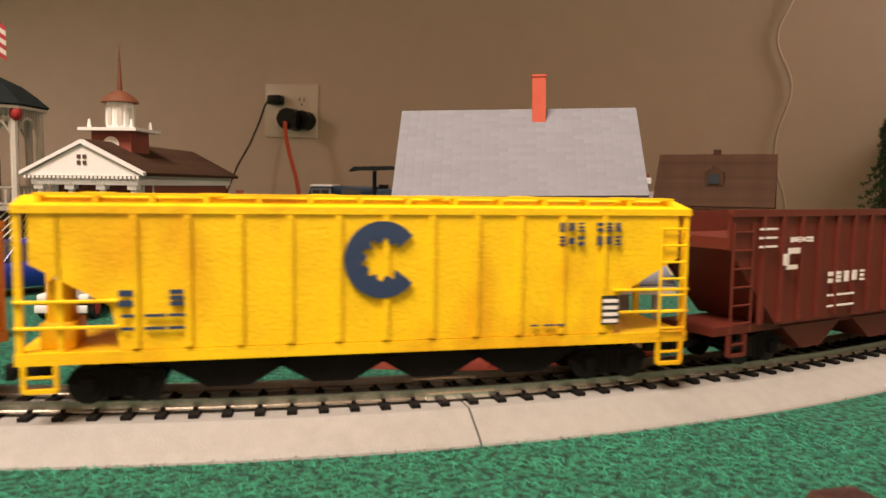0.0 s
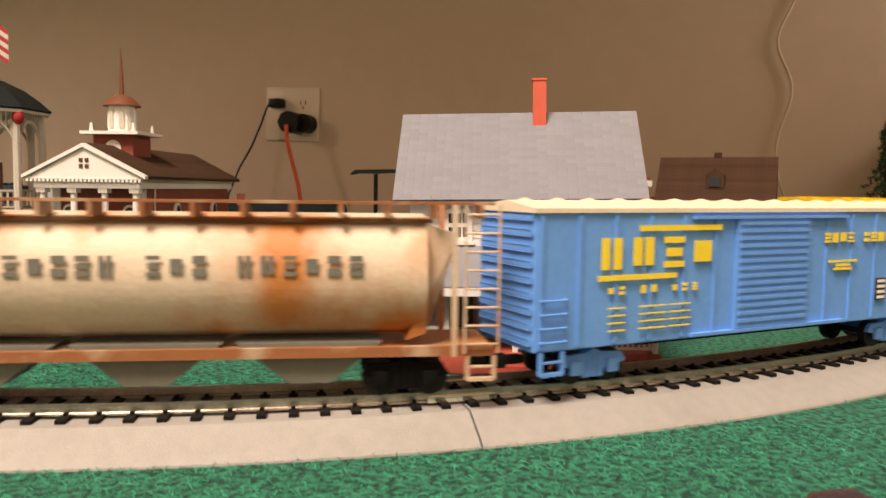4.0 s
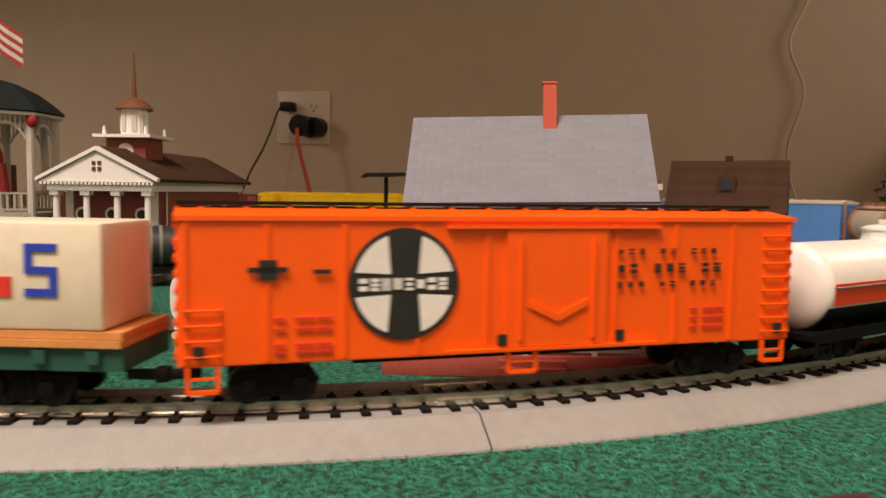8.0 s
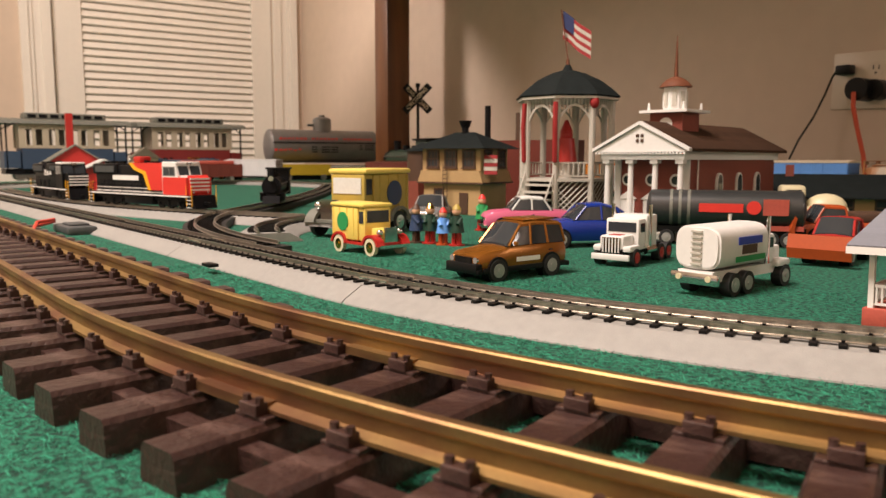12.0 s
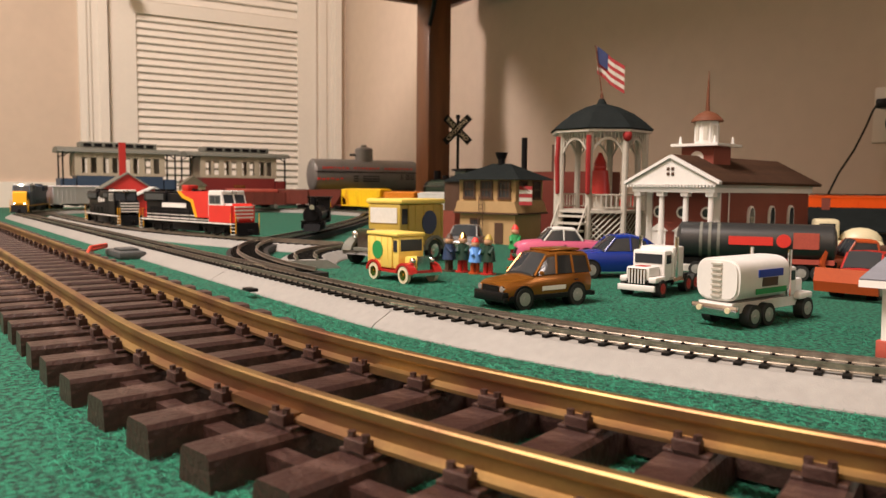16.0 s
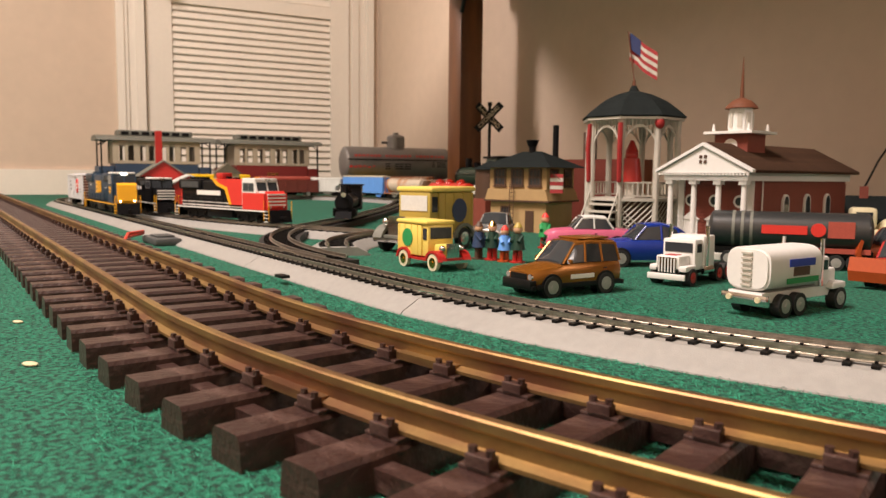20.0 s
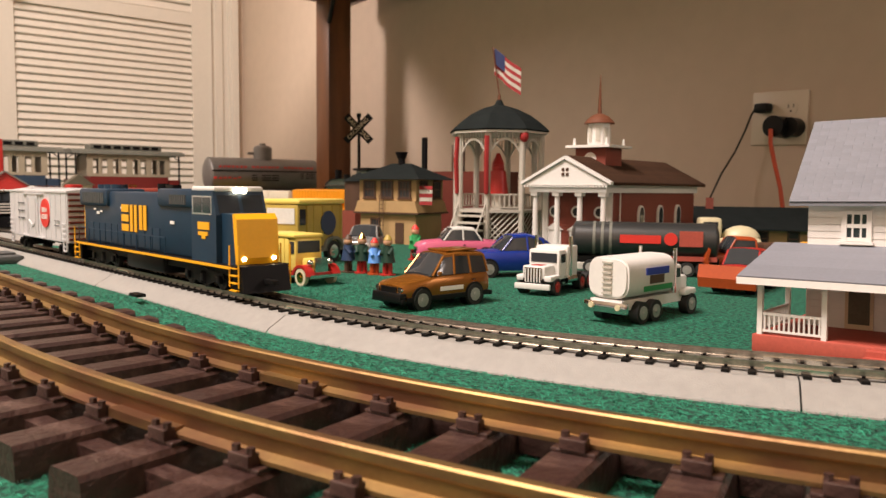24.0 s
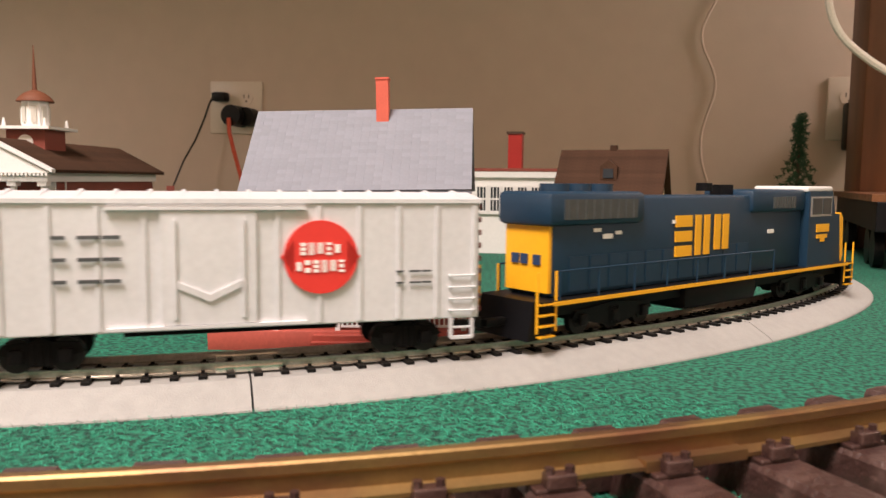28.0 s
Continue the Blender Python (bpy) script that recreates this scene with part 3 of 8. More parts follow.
def bogie(parent, x, axles, wheel, r, material, gap=0.0145):
    bm = B()
    half = gap * (axles - 1) / 2
    for s in (-1, 1):
        y = s * 0.0112
        prism(bm, [(x - half - 0.006, RT + r + 0.001), (x - half - 0.004, RT + r + 0.004), (x - half + 0.004, RT + r + 0.0045), (x, RT + r + 0.006), (x + half - 0.004, RT + r + 0.0045), (x + half + 0.004, RT + r + 0.004), (x + half + 0.006, RT + r + 0.001), (x + half - 0.003, RT + r - 0.001), (x + 0.004, RT + 0.0022), (x - 0.004, RT + 0.0022), (x - half + 0.003, RT + r - 0.001)], "y", y - 0.0008, y + 0.0008)
        for k in range(axles):
            xx = x - half + gap * k
            box(bm, xx - 0.0022, xx + 0.0022, y + s * 0.0004, y + s * 0.0022, RT + r - 0.0022, RT + r + 0.0024, bev=0.0003)
        for d in (-0.0022, 0, 0.0022):
            cyl(bm, (x + d, y + s * 0.0007, RT + 0.0026), (x + d, y + s * 0.0007, RT + r + 0.004), 0.0008, 6)
    box(bm, x - 0.003, x + 0.003, -0.0105, 0.0105, RT + 0.003, RT + r + 0.005)
    box(bm, x - 0.004, x + 0.004, -0.006, 0.006, RT + r + 0.004, SILL)
    b = part("bogie", bm, material, parent)
    for k in range(axles):
        for s in (-1, 1):
            o = new("wheel", wheel)
            o.parent = b
            o.location = (x - half + gap * k, s * 0.0088, RT + r)
        bm = B()
        cyl(bm, (x - half + gap * k, -0.0088, RT + r), (x - half + gap * k, 0.0088, RT + r), 0.0011, 8)
        part("axle", bm, M["wheel_black"], b)
    return b


def couplers(parent, L, z=0.0195):
    for s in (-1, 1):
        bm = B()
        box(bm, s * (L / 2 - 0.006), s * (L / 2 + 0.005), -0.0016, 0.0016, z - 0.0015, z + 0.0012, bev=0.0003)
        box(bm, s * (L / 2 + 0.0035), s * (L / 2 + 0.0068), -0.0024, 0.0022, z - 0.0022, z + 0.0022, bev=0.0006)
        part("coupler", bm, M["black"], parent)


def ladder(parent, x, y, z0, z1, material, n, w=0.010, deep=True):
    bm = B()
    s = -1 if y < 0 else 1
    for k in range(n):
        z = z0 + (z1 - z0) * (k + 0.5) / n
        cyl(bm, (x - w / 2, y + s * 0.0012, z), (x + w / 2, y + s * 0.0012, z), 0.00036, 6)
    if deep:
        for d in (-w / 2, w / 2):
            cyl(bm, (x + d, y + s * 0.0012, z0), (x + d, y + s * 0.0012, z1), 0.00042, 6)
    else:
        for k in range(n):
            z = z0 + (z1 - z0) * (k + 0.5) / n
            for d in (-w / 2, w / 2):
                cyl(bm, (x + d, y, z), (x + d, y + s * 0.0012, z), 0.00045, 6)
    part("ladder", bm, material, parent)


def stirrup(parent, x, y, z, material, w=0.008, d=0.007):
    bm = B()
    for a in (-w / 2, w / 2):
        box(bm, x + a - 0.0006, x + a + 0.0006, y - 0.0006, y + 0.0006, z - d, z)
    box(bm, x - w / 2, x + w / 2, y - 0.0008, y + 0.0008, z - d - 0.0005, z - d + 0.0006)
    box(bm, x - w / 2, x + w / 2, y - 0.0006, y + 0.0006, z - d * 0.5, z - d * 0.5 + 0.0006)
    part("step", bm, material, parent)


def marks(parent, name, rects, material, y, label="", t=0.00025):
    """Printed bars on the side: rects of (x0, x1, z0, z1)."""
    bm = B()
    for x0, x1, z0, z1 in rects:
        box(bm, min(x0, x1), max(x0, x1), y - t, y + 0.0002, z0, z1)
    return part(name, bm, material, parent, label, False)


STROKES = [
    ((0, .32, 0, 1), (.50, .82, 0, 1)),
    ((0, .9, .72, 1), (0, .9, .36, .62), (0, .9, 0, .26)),
    ((0, .9, .62, 1), (0, .9, 0, .38)),
    ((.05, .85, .15, .85),),
    ((0, .9, .80, 1), (.1, .8, .36, .64), (0, .9, 0, .20)),
    ((0, .36, .1, 1), (.50, .86, .1, 1))]


def blocks(x, z, h, n, w, gap, seed=0, skip=()):
    """Plain letter-sized block shapes in a row, standing in for a company name."""
    out = []
    for k in range(n):
        if k in skip:
            continue
        for a, b2, c, d in STROKES[(seed + k * 5) % len(STROKES)]:
            x0 = x + k * (w + gap)
            out.append((x0 + a * w, x0 + b2 * w, z + c * h, z + d * h))
    return out


def lines(x, z, n, w, pitch, h=0.0007, k=3):
    out = []
    for r in range(n):
        xx = x
        for q in range(k):
            ww = w / k * (0.55 + 0.35 * ((r * 3 + q * 2) % 3) / 2)
            out.append((xx, xx + ww, z - r * pitch, z - r * pitch + h))
            xx += w / k
    return out


def words(txt, size, material, parent, m, name="lettering", depth=0.0001):
    """Raised lettering in the built-in font."""
    cu = bpy.data.curves.new("txt", "FONT")
    cu.body, cu.size, cu.extrude, cu.align_x, cu.align_y = txt, size, depth, "CENTER", "CENTER"
    tmp = new("txt", cu)
    me = bpy.data.meshes.new_from_object(tmp.evaluated_get(bpy.context.evaluated_depsgraph_get()))
    bpy.data.objects.remove(tmp)
    bpy.data.curves.remove(cu)
    me.materials.clear()
    me.materials.append(material)
    ob = new(name, me)
    ob.parent = parent
    ob.matrix_basis = m
    return ob


def side_text(txt, x, z, size, material, parent, y=-HW - 0.0004):
    return words(txt, size, material, parent, pose(x, y, z, 90, 0, 0))


def disc(parent, x, z, r, material, y, label="", seg=32, name="emblem", t=0.0003):
    bm = B()
    cyl(bm, (x, y - t, z), (x, y + 0.0002, z), r, seg)
    return part(name, bm, material, parent, label)


def crescent(parent, x, z, r, material, y):
    """A broken ring with a notched inner edge."""
    bm = B()
    n = 26
    lo, hi = [], []
    for k in range(n + 1):
        a = radians(38 + 284 * k / n)
        q = r * (0.50 + 0.10 * math.sin(k * 1.9))
        lo.append((x + r * math.cos(a), z + r * math.sin(a)))
        hi.append((x + q * math.cos(a), z + q * math.sin(a)))
    prism(bm, lo + hi[::-1], "y", y - 0.0003, y + 0.0002)
    part("emblem", bm, material, parent, "navy broken ring emblem")


def hopper(name, label, L, top, color, ribs, print_mat, bays=3, dark=None, cut=0.030, post=True):
    c = thing(name, pose(0, 0, 0), label, "freight car", "cars of the long freight train")
    e = L / 2
    bm = B()
    zs = SILL + 0.0035
    prism(bm, [(-e + cut, zs), (e - cut, zs), (e - cut + 0.002, zs + 0.012), (e - 0.004, top - 0.018), (e - 0.004, top - 0.004), (-e + 0.004, top - 0.004), (-e + 0.004, top - 0.018), (-e + cut - 0.002, zs + 0.012)], "y", -HW, HW)
    part("body", bm, color, c, "", False)
    bm = B()
    prism(bm, [(-HW - 0.0006, top - 0.0045), (HW + 0.0006, top - 0.0045), (HW + 0.0006, top - 0.0025), (0.006, top), (-0.006, top), (-HW - 0.0006, top - 0.0025)], "x", -e, e)
    part("roof", bm, color, c, "", False)
    bm = bx(-e, e, -HW - 0.0004, HW + 0.0004, SILL, SILL + 0.0033)
    part("sill", bm, color, c, "", False)
    for k in range(ribs):
        x = -e + cut + 0.004 + (L - 2 * cut - 0.008) * k / (ribs - 1)
        part("rib", bx(x - 0.0009, x + 0.0009, -HW - 0.0009, HW + 0.0009, zs + 0.0005, top - 0.0047), color, c, "", False)
    for s in (-1, 1):
        for y in (-HW + 0.0008, HW - 0.0008):
            part("end_post", bx(s * (e - 0.0012) - 0.0009, s * (e - 0.0012) + 0.0009, y - 0.0009, y + 0.0009, SILL + 0.0033, top - 0.0045), color, c, "", False)
        if s > 0:
            ladder(c, e - 0.006, -HW, SILL + 0.002, top - 0.006, color, 7, 0.009)
        else:
            part("end_post", bx(-e + 0.0105, -e + 0.0119, -HW, -HW + 0.0014, SILL + 0.0033, top - 0.0045), color, c, "", False)
            bm = B()
            for y in (-0.0085, -0.0015):
                cyl(bm, (-e + 0.0095, y, SILL + 0.0105), (-e + 0.0095, y, SILL + 0.0210), 0.0030, 14)
                ball(bm, (-e + 0.0095, y, SILL + 0.0210), 0.0030, 1, 1, 0.4, 14, 6)
            box(bm, -e + 0.005, -e + 0.014, -0.012, 0.003, SILL + 0.0033, SILL + 0.0105, bev=0.0006)
            part("brake_cylinder", bm, color, c)
        stirrup(c, s * (e - 0.006), -HW, SILL, color)
        bm = B()
        for z in (SILL + 0.010, SILL + 0.017):
            cyl(bm, (s * e * 0.998, -HW - 0.0005, z), (s * (e - cut), -HW - 0.0005, z), 0.0005, 6)
        part("handrail", bm, color, c)
    for k in range(bays):
        x = (k - (bays - 1) / 2) * (L * 0.60 / max(1, bays))
        w = L * 0.26 / bays * 1.6
        bm = B()
        prism(bm, [(x - w, SILL), (x + w, SILL), (x + 0.006, SILL - 0.0085), (x - 0.006, SILL - 0.0085)], "y", -0.0135, 0.0135)
        part("hopper_bay", bm, dark or M["truckgrey"], c, "", False)
    for k in range(6):
        x = -e * 0.82 + L * 0.82 * k / 5
        bm = B()
        cyl(bm, (x, 0.004 * (-1) ** k, top - 0.002), (x, 0.004 * (-1) ** k, top + 0.0009), 0.0045, 14)
        part("hatch", bm, color, c)
    bm = B()
    for y in (-0.0135, -0.0115, -0.0095):
        box(bm, -e * 0.95, e * 0.95, y - 0.0007, y + 0.0007, top + 0.0002, top + 0.0009)
    for k in range(14):
        x = -e * 0.94 + e * 1.88 * k / 13
        box(bm, x - 0.0006, x + 0.0006, -0.0142, -0.0088, top - 0.0025, top + 0.0003)
    part("roof_walk", bm, color, c, "", False)
    for s in (-1, 1):
        bogie(c, s * (e - 0.024), 2, WHEEL, 0.0056, M["truckgrey"])
    couplers(c, L)
    return c


def boxcar(name, label, L, top, color, roofmat, ribs, doorx, doorw, endmat=None, truck=None, plug=False, tall=False):
    c = thing(name, pose(0, 0, 0), label, "freight car", "cars of the long freight train")
    e = L / 2
    part("body", bx(-e, e, -HW, HW, SILL, top - 0.003, bev=0.0005), color, c, "", False)
    bm = B()
    prism(bm, [(-HW - 0.0008, top - 0.0036), (HW + 0.0008, top - 0.0036), (HW + 0.0008, top - 0.0022), (0, top), (-HW - 0.0008, top - 0.0022)], "x", -e - 0.0008, e + 0.0008)
    part("roof", bm, roofmat, c, "", False)
    bm = B()
    prism(bm, [(-HW, top - 0.0022), (HW, top - 0.0022), (0, top + 0.0007)], "x", -0.0006, 0.0006)
    rib = mesh_of("roof_rib", bm, roofmat)
    for k in range(16):
        o = new("roof_rib", rib)
        o.parent = c
        o.location = (-e + L * (k + 0.5) / 16, 0, 0)
    for k in range(ribs):
        x = -e + 0.002 + (L - 0.004) * k / (ribs - 1)
        if abs(x - doorx) < doorw / 2 + 0.001:
            continue
        part("rib", bx(x - 0.0007, x + 0.0007, -HW - 0.0006, HW + 0.0006, SILL + 0.001, top - 0.0045), color, c, "", False)
    d = bx(doorx - doorw / 2, doorx + doorw / 2, -HW - 0.0012, -HW - 0.0001, SILL + 0.002, top - 0.006)
    d = part("door", d, color, c, "", False)
    if plug:
        for a in (-0.36, 0.36):
            part("latch_bar", bx(doorx + a * doorw - 0.0005, doorx + a * doorw + 0.0005, -HW - 0.0020, -HW - 0.0012, SILL + 0.004, top - 0.009), color, d, "", False)
        bm = B()
        for sg in (-1, 1):
            prism(bm, [(doorx, SILL + 0.0095), (doorx, SILL + 0.0120), (doorx + sg * 0.0100, SILL + 0.0165), (doorx + sg * 0.0100, SILL + 0.0142)], "y", -HW - 0.0020, -HW - 0.0011)
        part("latch_handle", bm, color, d, "", False)
    for k in range(0 if plug else 14):
        z = SILL + 0.004 + (top - SILL - 0.012) * k / 13
        part("corrugation", bx(doorx - doorw / 2 + 0.0014, doorx + doorw / 2 - 0.0014, -HW - 0.0017, -HW - 0.0011, z, z + 0.0011), color, d, "", False)
    for z in (SILL + 0.0008, top - 0.0058):
        part("door_track", bx(doorx - doorw * 1.05, doorx + doorw * 1.05, -HW - 0.0018, -HW, z, z + 0.0010), color, c, "", False)
    for s in (-1, 1):
        bm = B()
        for k in range(9):
            z = SILL + 0.003 + (top - SILL - 0.008) * k / 8
            box(bm, s * e - 0.0004, s * e + 0.0010 * s + 0.0004, -HW + 0.001, HW - 0.001, z - 0.0010, z + 0.0010, bev=0.0004)
        part("end_corrugation", bm, endmat or color, c, "", False)
        ladder(c, s * (e - 0.0065), -HW, SILL + 0.001, SILL + 0.018 if not tall or s < 0 else top - 0.006, color, 8 if tall and s > 0 else 4, 0.009, False)
        stirrup(c, s * (e - 0.0065), -HW, SILL, color)
        bogie(c, s * (e - 0.026), 2, WHEEL, 0.0056, truck or M["truckgrey"])
    part("underframe", bx(-e + 0.05, e - 0.05, -0.005, 0.005, SILL - 0.0035, SILL), M["truckgrey"], c, "", False)
    couplers(c, L)
    return c


def tankcar(name, label, L, color, domes, lowmat):
    c = thing(name, pose(0, 0, 0), label, "tank car", "cars of the long freight train")
    e = L / 2
    part("frame", bx(-e, e, -0.0155, 0.0155, SILL - 0.003, SILL - 0.0008), M["truckgrey"], c, "", False)
    part("side_rail", bx(-e, e, -0.0163, -0.0150, SILL - 0.0036, SILL + 0.0006), M["truckgrey"], c, "", False)
    r, zc = 0.0166, SILL + 0.0152
    bm = B()
    for x0, x1, ra, rb in ((-e + 0.010, e - 0.010, r, r),):
        cyl(bm, (x0, 0, zc), (x1, 0, zc), r, 36)
    for s in (-1, 1):
        ball(bm, (s * (e - 0.010), 0, zc), r, 0.36, 1, 1, 28, 14)
    tank = part("tank", bm, color, c)
    bm = B()
    n = 14
    pts = [(r * 1.02 * math.sin(a), zc - r * 1.02 * math.cos(a)) for a in (radians(-66 + 132 * k / n) for k in range(n + 1))]
    pts += [(p[0] * 0.97, zc + (p[1] - zc) * 0.97) for p in pts[::-1]]
    prism(bm, pts, "x", -e + 0.008, e - 0.008)
    part("underside", bm, lowmat, c, "black lower half of the tank")
    for x in domes:
        bm = B()
        rd = 0.0100 if len(domes) > 1 else 0.0098
        cyl(bm, (x, 0, zc + 0.0105), (x, 0, zc + r + 0.0008), rd * 1.28, 28, rd)
        cyl(bm, (x, 0, zc + r + 0.0006), (x, 0, zc + r + 0.0042), rd, 28)
        cyl(bm, (x, 0, zc + r + 0.0036), (x, 0, zc + r + 0.0044), rd * 1.06, 28)
        ball(bm, (x, 0, zc + r + 0.0042), rd, 1, 1, 0.20, 24, 8)
        cyl(bm, (x, 0, zc + r + 0.0050), (x, 0, zc + r + 0.0080), 0.0040, 16)
        for d in (-0.0055, 0.0055):
            cyl(bm, (x + d, 0, zc + r + 0.004), (x + d, 0, zc + r + 0.0078), 0.0012, 8)
        part("dome", bm, color if len(domes) > 1 else M["grey_car"], c)
    bm = B()
    tube(bm, [(-e + 0.008, -r - 0.0008, zc + 0.001), (e - 0.008, -r - 0.0008, zc + 0.001)], 0.0004)
    part("handrail", bm, M["steel"], c)
    for s in (-1, 1):
        bogie(c, s * (e - 0.026), 2, WHEEL, 0.0056, M["truckgrey"])
        part("saddle", bx(s * (e - 0.024) - 0.004, s * (e - 0.024) + 0.004, -0.010, 0.010, SILL - 0.001, zc - 0.008), M["truckgrey"], c, "", False)
        stirrup(c, s * (e - 0.005), -0.0155, SILL - 0.002, M["truckgrey"])
    if len(domes) == 1:
        ladder(c, 0, -r, SILL - 0.001, zc + 0.008, M["black"], 5, 0.007)
        part("platform", bx(-0.0140, 0.0140, -0.0150, 0.0150, zc + 0.0125, zc + 0.0135), color, c, "", False)
    else:
        part("running_board", bx(domes[0] - 0.012, domes[2] + 0.012, -r - 0.0016, -r + 0.003, zc + 0.0046, zc + 0.0056), color, c, "", False)
    couplers(c, L)
    return c, tank, r, zc


def loco(name, label, L, top, hood, cab, nosemat, sillmat, roofmat, lit=False):
    """A six-axle diesel with a wide nose; the nose points to +x."""
    c = thing(name, pose(0, 0, 0), label, "locomotive")
    e = L / 2
    zw = 0.0285
    part("walkway", bx(-e + 0.006, e - 0.006, -0.0172, 0.0172, zw - 0.0022, zw, bev=0.0003), M["loco_black"], c, "", False)
    part("sill_stripe", bx(-e + 0.012, e - 0.012, -0.01765, 0.01765, zw - 0.0020, zw - 0.0004), sillmat, c, "bright stripe along the sill", False)
    part("frame", bx(-e + 0.014, e - 0.014, -0.011, 0.011, 0.021, zw - 0.0023), M["loco_black"], c, "", False)
    hb = part("hood", bx(-e + 0.016, e - 0.062, -0.0125, 0.0125, zw, top - 0.004, bev=0.0016), hood, c)
    part("radiator", bx(-e + 0.012, -e + 0.072, -0.0150, 0.0150, top - 0.0155, top - 0.002, bev=0.0022), hood, c)
    part("dynamic_brake", bx(e - 0.118, e - 0.062, -0.0145, 0.0145, top - 0.013, top - 0.0012, bev=0.002), hood, c)
    for x0, x1, z0, z1, w in ((-e + 0.020, -e + 0.066, top - 0.0130, top - 0.0050, 0.01525), (e - 0.098, e - 0.074, top - 0.0110, top - 0.0050, 0.01475)):
        gr = part("grille", bx(x0, x1, -w, w, z0, z1), M["csx_grey"], c, "dark grey air grille", False)
        for k in range(9):
            x = x0 + (x1 - x0) * (k + 0.5) / 9
            part("grille_bar", bx(x - 0.0006, x + 0.0006, -w - 0.0003, w + 0.0003, z0, z1), M["csx_grey"], gr, "", False)
    for k in range(11):
        x = -e + 0.026 + k * 0.0125
        part("hood_door", bx(x, x + 0.0112, -0.0129, -0.0124, zw + 0.002, zw + 0.016), hood, hb, "", False)
    for k in range(3):
        bm = B()
        cyl(bm, (-e + 0.030 + k * 0.014, 0, top - 0.003), (-e + 0.030 + k * 0.014, 0, top + 0.0012), 0.0062, 20)
        part("fan", bm, hood, c)
    part("end_panel", bx(-e + 0.0145, -e + 0.0162, -0.0120, 0.0120, zw + 0.002, top - 0.004), nosemat, c, "bright panel on the rear of the hood", False)
    cb = B()
    prism(cb, [(e - 0.062, zw), (e - 0.030, zw), (e - 0.030, top - 0.016), (e - 0.0345, top - 0.002), (e - 0.062, top - 0.002)], "y", -0.0165, 0.0165)
    cabp = part("cab", cb, cab, c, "", False)
    for y0 in (-0.01668, 0.01632):
        part("window_band", bx(e - 0.0605, e - 0.0352, y0, y0 + 0.00036, top - 0.0162, top - 0.0050), M["silver_paint"], cabp, "pale grey band round the cab windows", False)
    part("cab_roof", bx(e - 0.063, e - 0.033, -0.0160, 0.0160, top - 0.0026, top + 0.0006, bev=0.0012), roofmat, cabp, "white cab roof")
    for x0, x1 in ((e - 0.0585, e - 0.0475), (e - 0.0465, e - 0.0365)):
        for y0 in (-0.0169, 0.0165):
            part("side_window", bx(x0, x1, y0, y0 + 0.0004, top - 0.0150, top - 0.0060), M["glass"], cabp, "", False)
    for y0, y1 in ((-0.0145, -0.0012), (0.0012, 0.0145)):
        bm = B()
        v = [bm.verts.new(p) for p in ((e - 0.0298, y0, top - 0.0150), (e - 0.0298, y1, top - 0.0150), (e - 0.0332, y1, top - 0.0045), (e - 0.0332, y0, top - 0.0045))]
        bm.faces.new(v)
        part("windscreen", bm, M["glass"], cabp, "", False)
    bm = B()
    prism(bm, [(e - 0.030, zw), (e - 0.0135, zw), (e - 0.0120, zw + 0.004), (e - 0.0135, top - 0.0185), (e - 0.0165, top - 0.0155), (e - 0.030, top - 0.0150)], "y", -0.0130, 0.0130)
    part("nose", bm, hood if lit else cab, c, "", False)
    bm = B()
    prism(bm, [(e - 0.0134, zw + 0.0002), (e - 0.0120, zw + 0.0002), (e - 0.0104, zw + 0.004), (e - 0.0122, top - 0.0180), (e - 0.0152, top - 0.0148), (e - 0.0166, top - 0.0152)], "y", -0.0132, 0.0132)
    part("nose_front", bm, nosemat, c, "bright nose front", False)
    for s in (-1, 1):
        bogie(c, s * (e - 0.056), 3, WHEEL_L, 0.0062, M["loco_black"], 0.0205)
        bm = B()
        prism(bm, [(s * (e - 0.004), zw), (s * (e - 0.006), zw), (s * (e - 0.004), 0.0135), (s * (e - 0.0005), 0.0135)], "y", -0.0150, 0.0150)
        part("pilot", bm, M["loco_black"], c, "", False)
        for y in (-0.0165, 0.0165):
            bm = B()
            for k in range(4):
                z = 0.0145 + k * 0.0042
                box(bm, s * (e - 0.013), s * (e - 0.005), y - 0.0012, y + 0.0012, z, z + 0.0007)
            part("step", bm, sillmat if lit else M["print_white"], c, "stair treads edged in paint", False)
            part("step_well", bx(s * (e - 0.0142), s * (e - 0.0042), y * 0.86 - 0.0004, y * 0.86 + 0.0004, 0.0135, zw), M["loco_black"], c, "", False)
            bm = B()
            for x in (s * (e - 0.004), s * (e - 0.0145)):
                cyl(bm, (x, y, zw - 0.012), (x, y, zw + 0.0115), 0.0005, 6)
            part("grab_rail", bm, M["csx_yellow"], c)
        bm = B()
        box(bm, s * (e - 0.004), s * (e + 0.008), -0.0018, 0.0018, 0.0180, 0.0210, bev=0.0004)
        part("coupler", bm, M["black"], c)
    bm = B()
    for y in (-0.0170, 0.0170):
        st = [(-e + 0.016 + k * 0.0235, y) for k in range(int((L - 0.085) / 0.0235))]
        for x, yy in st:
            cyl(bm, (x, yy, zw), (x, yy, zw + 0.0115), 0.0004, 6)
        cyl(bm, (st[0][0], y, zw + 0.0113), (st[-1][0], y, zw + 0.0113), 0.0004, 6)
    part("handrail", bm, hood, c)
    part("fuel_tank", bx(-0.034, 0.030, -0.0140, 0.0140, 0.0150, zw - 0.0024, bev=0.0025), M["loco_black"], c)
    bm = B()
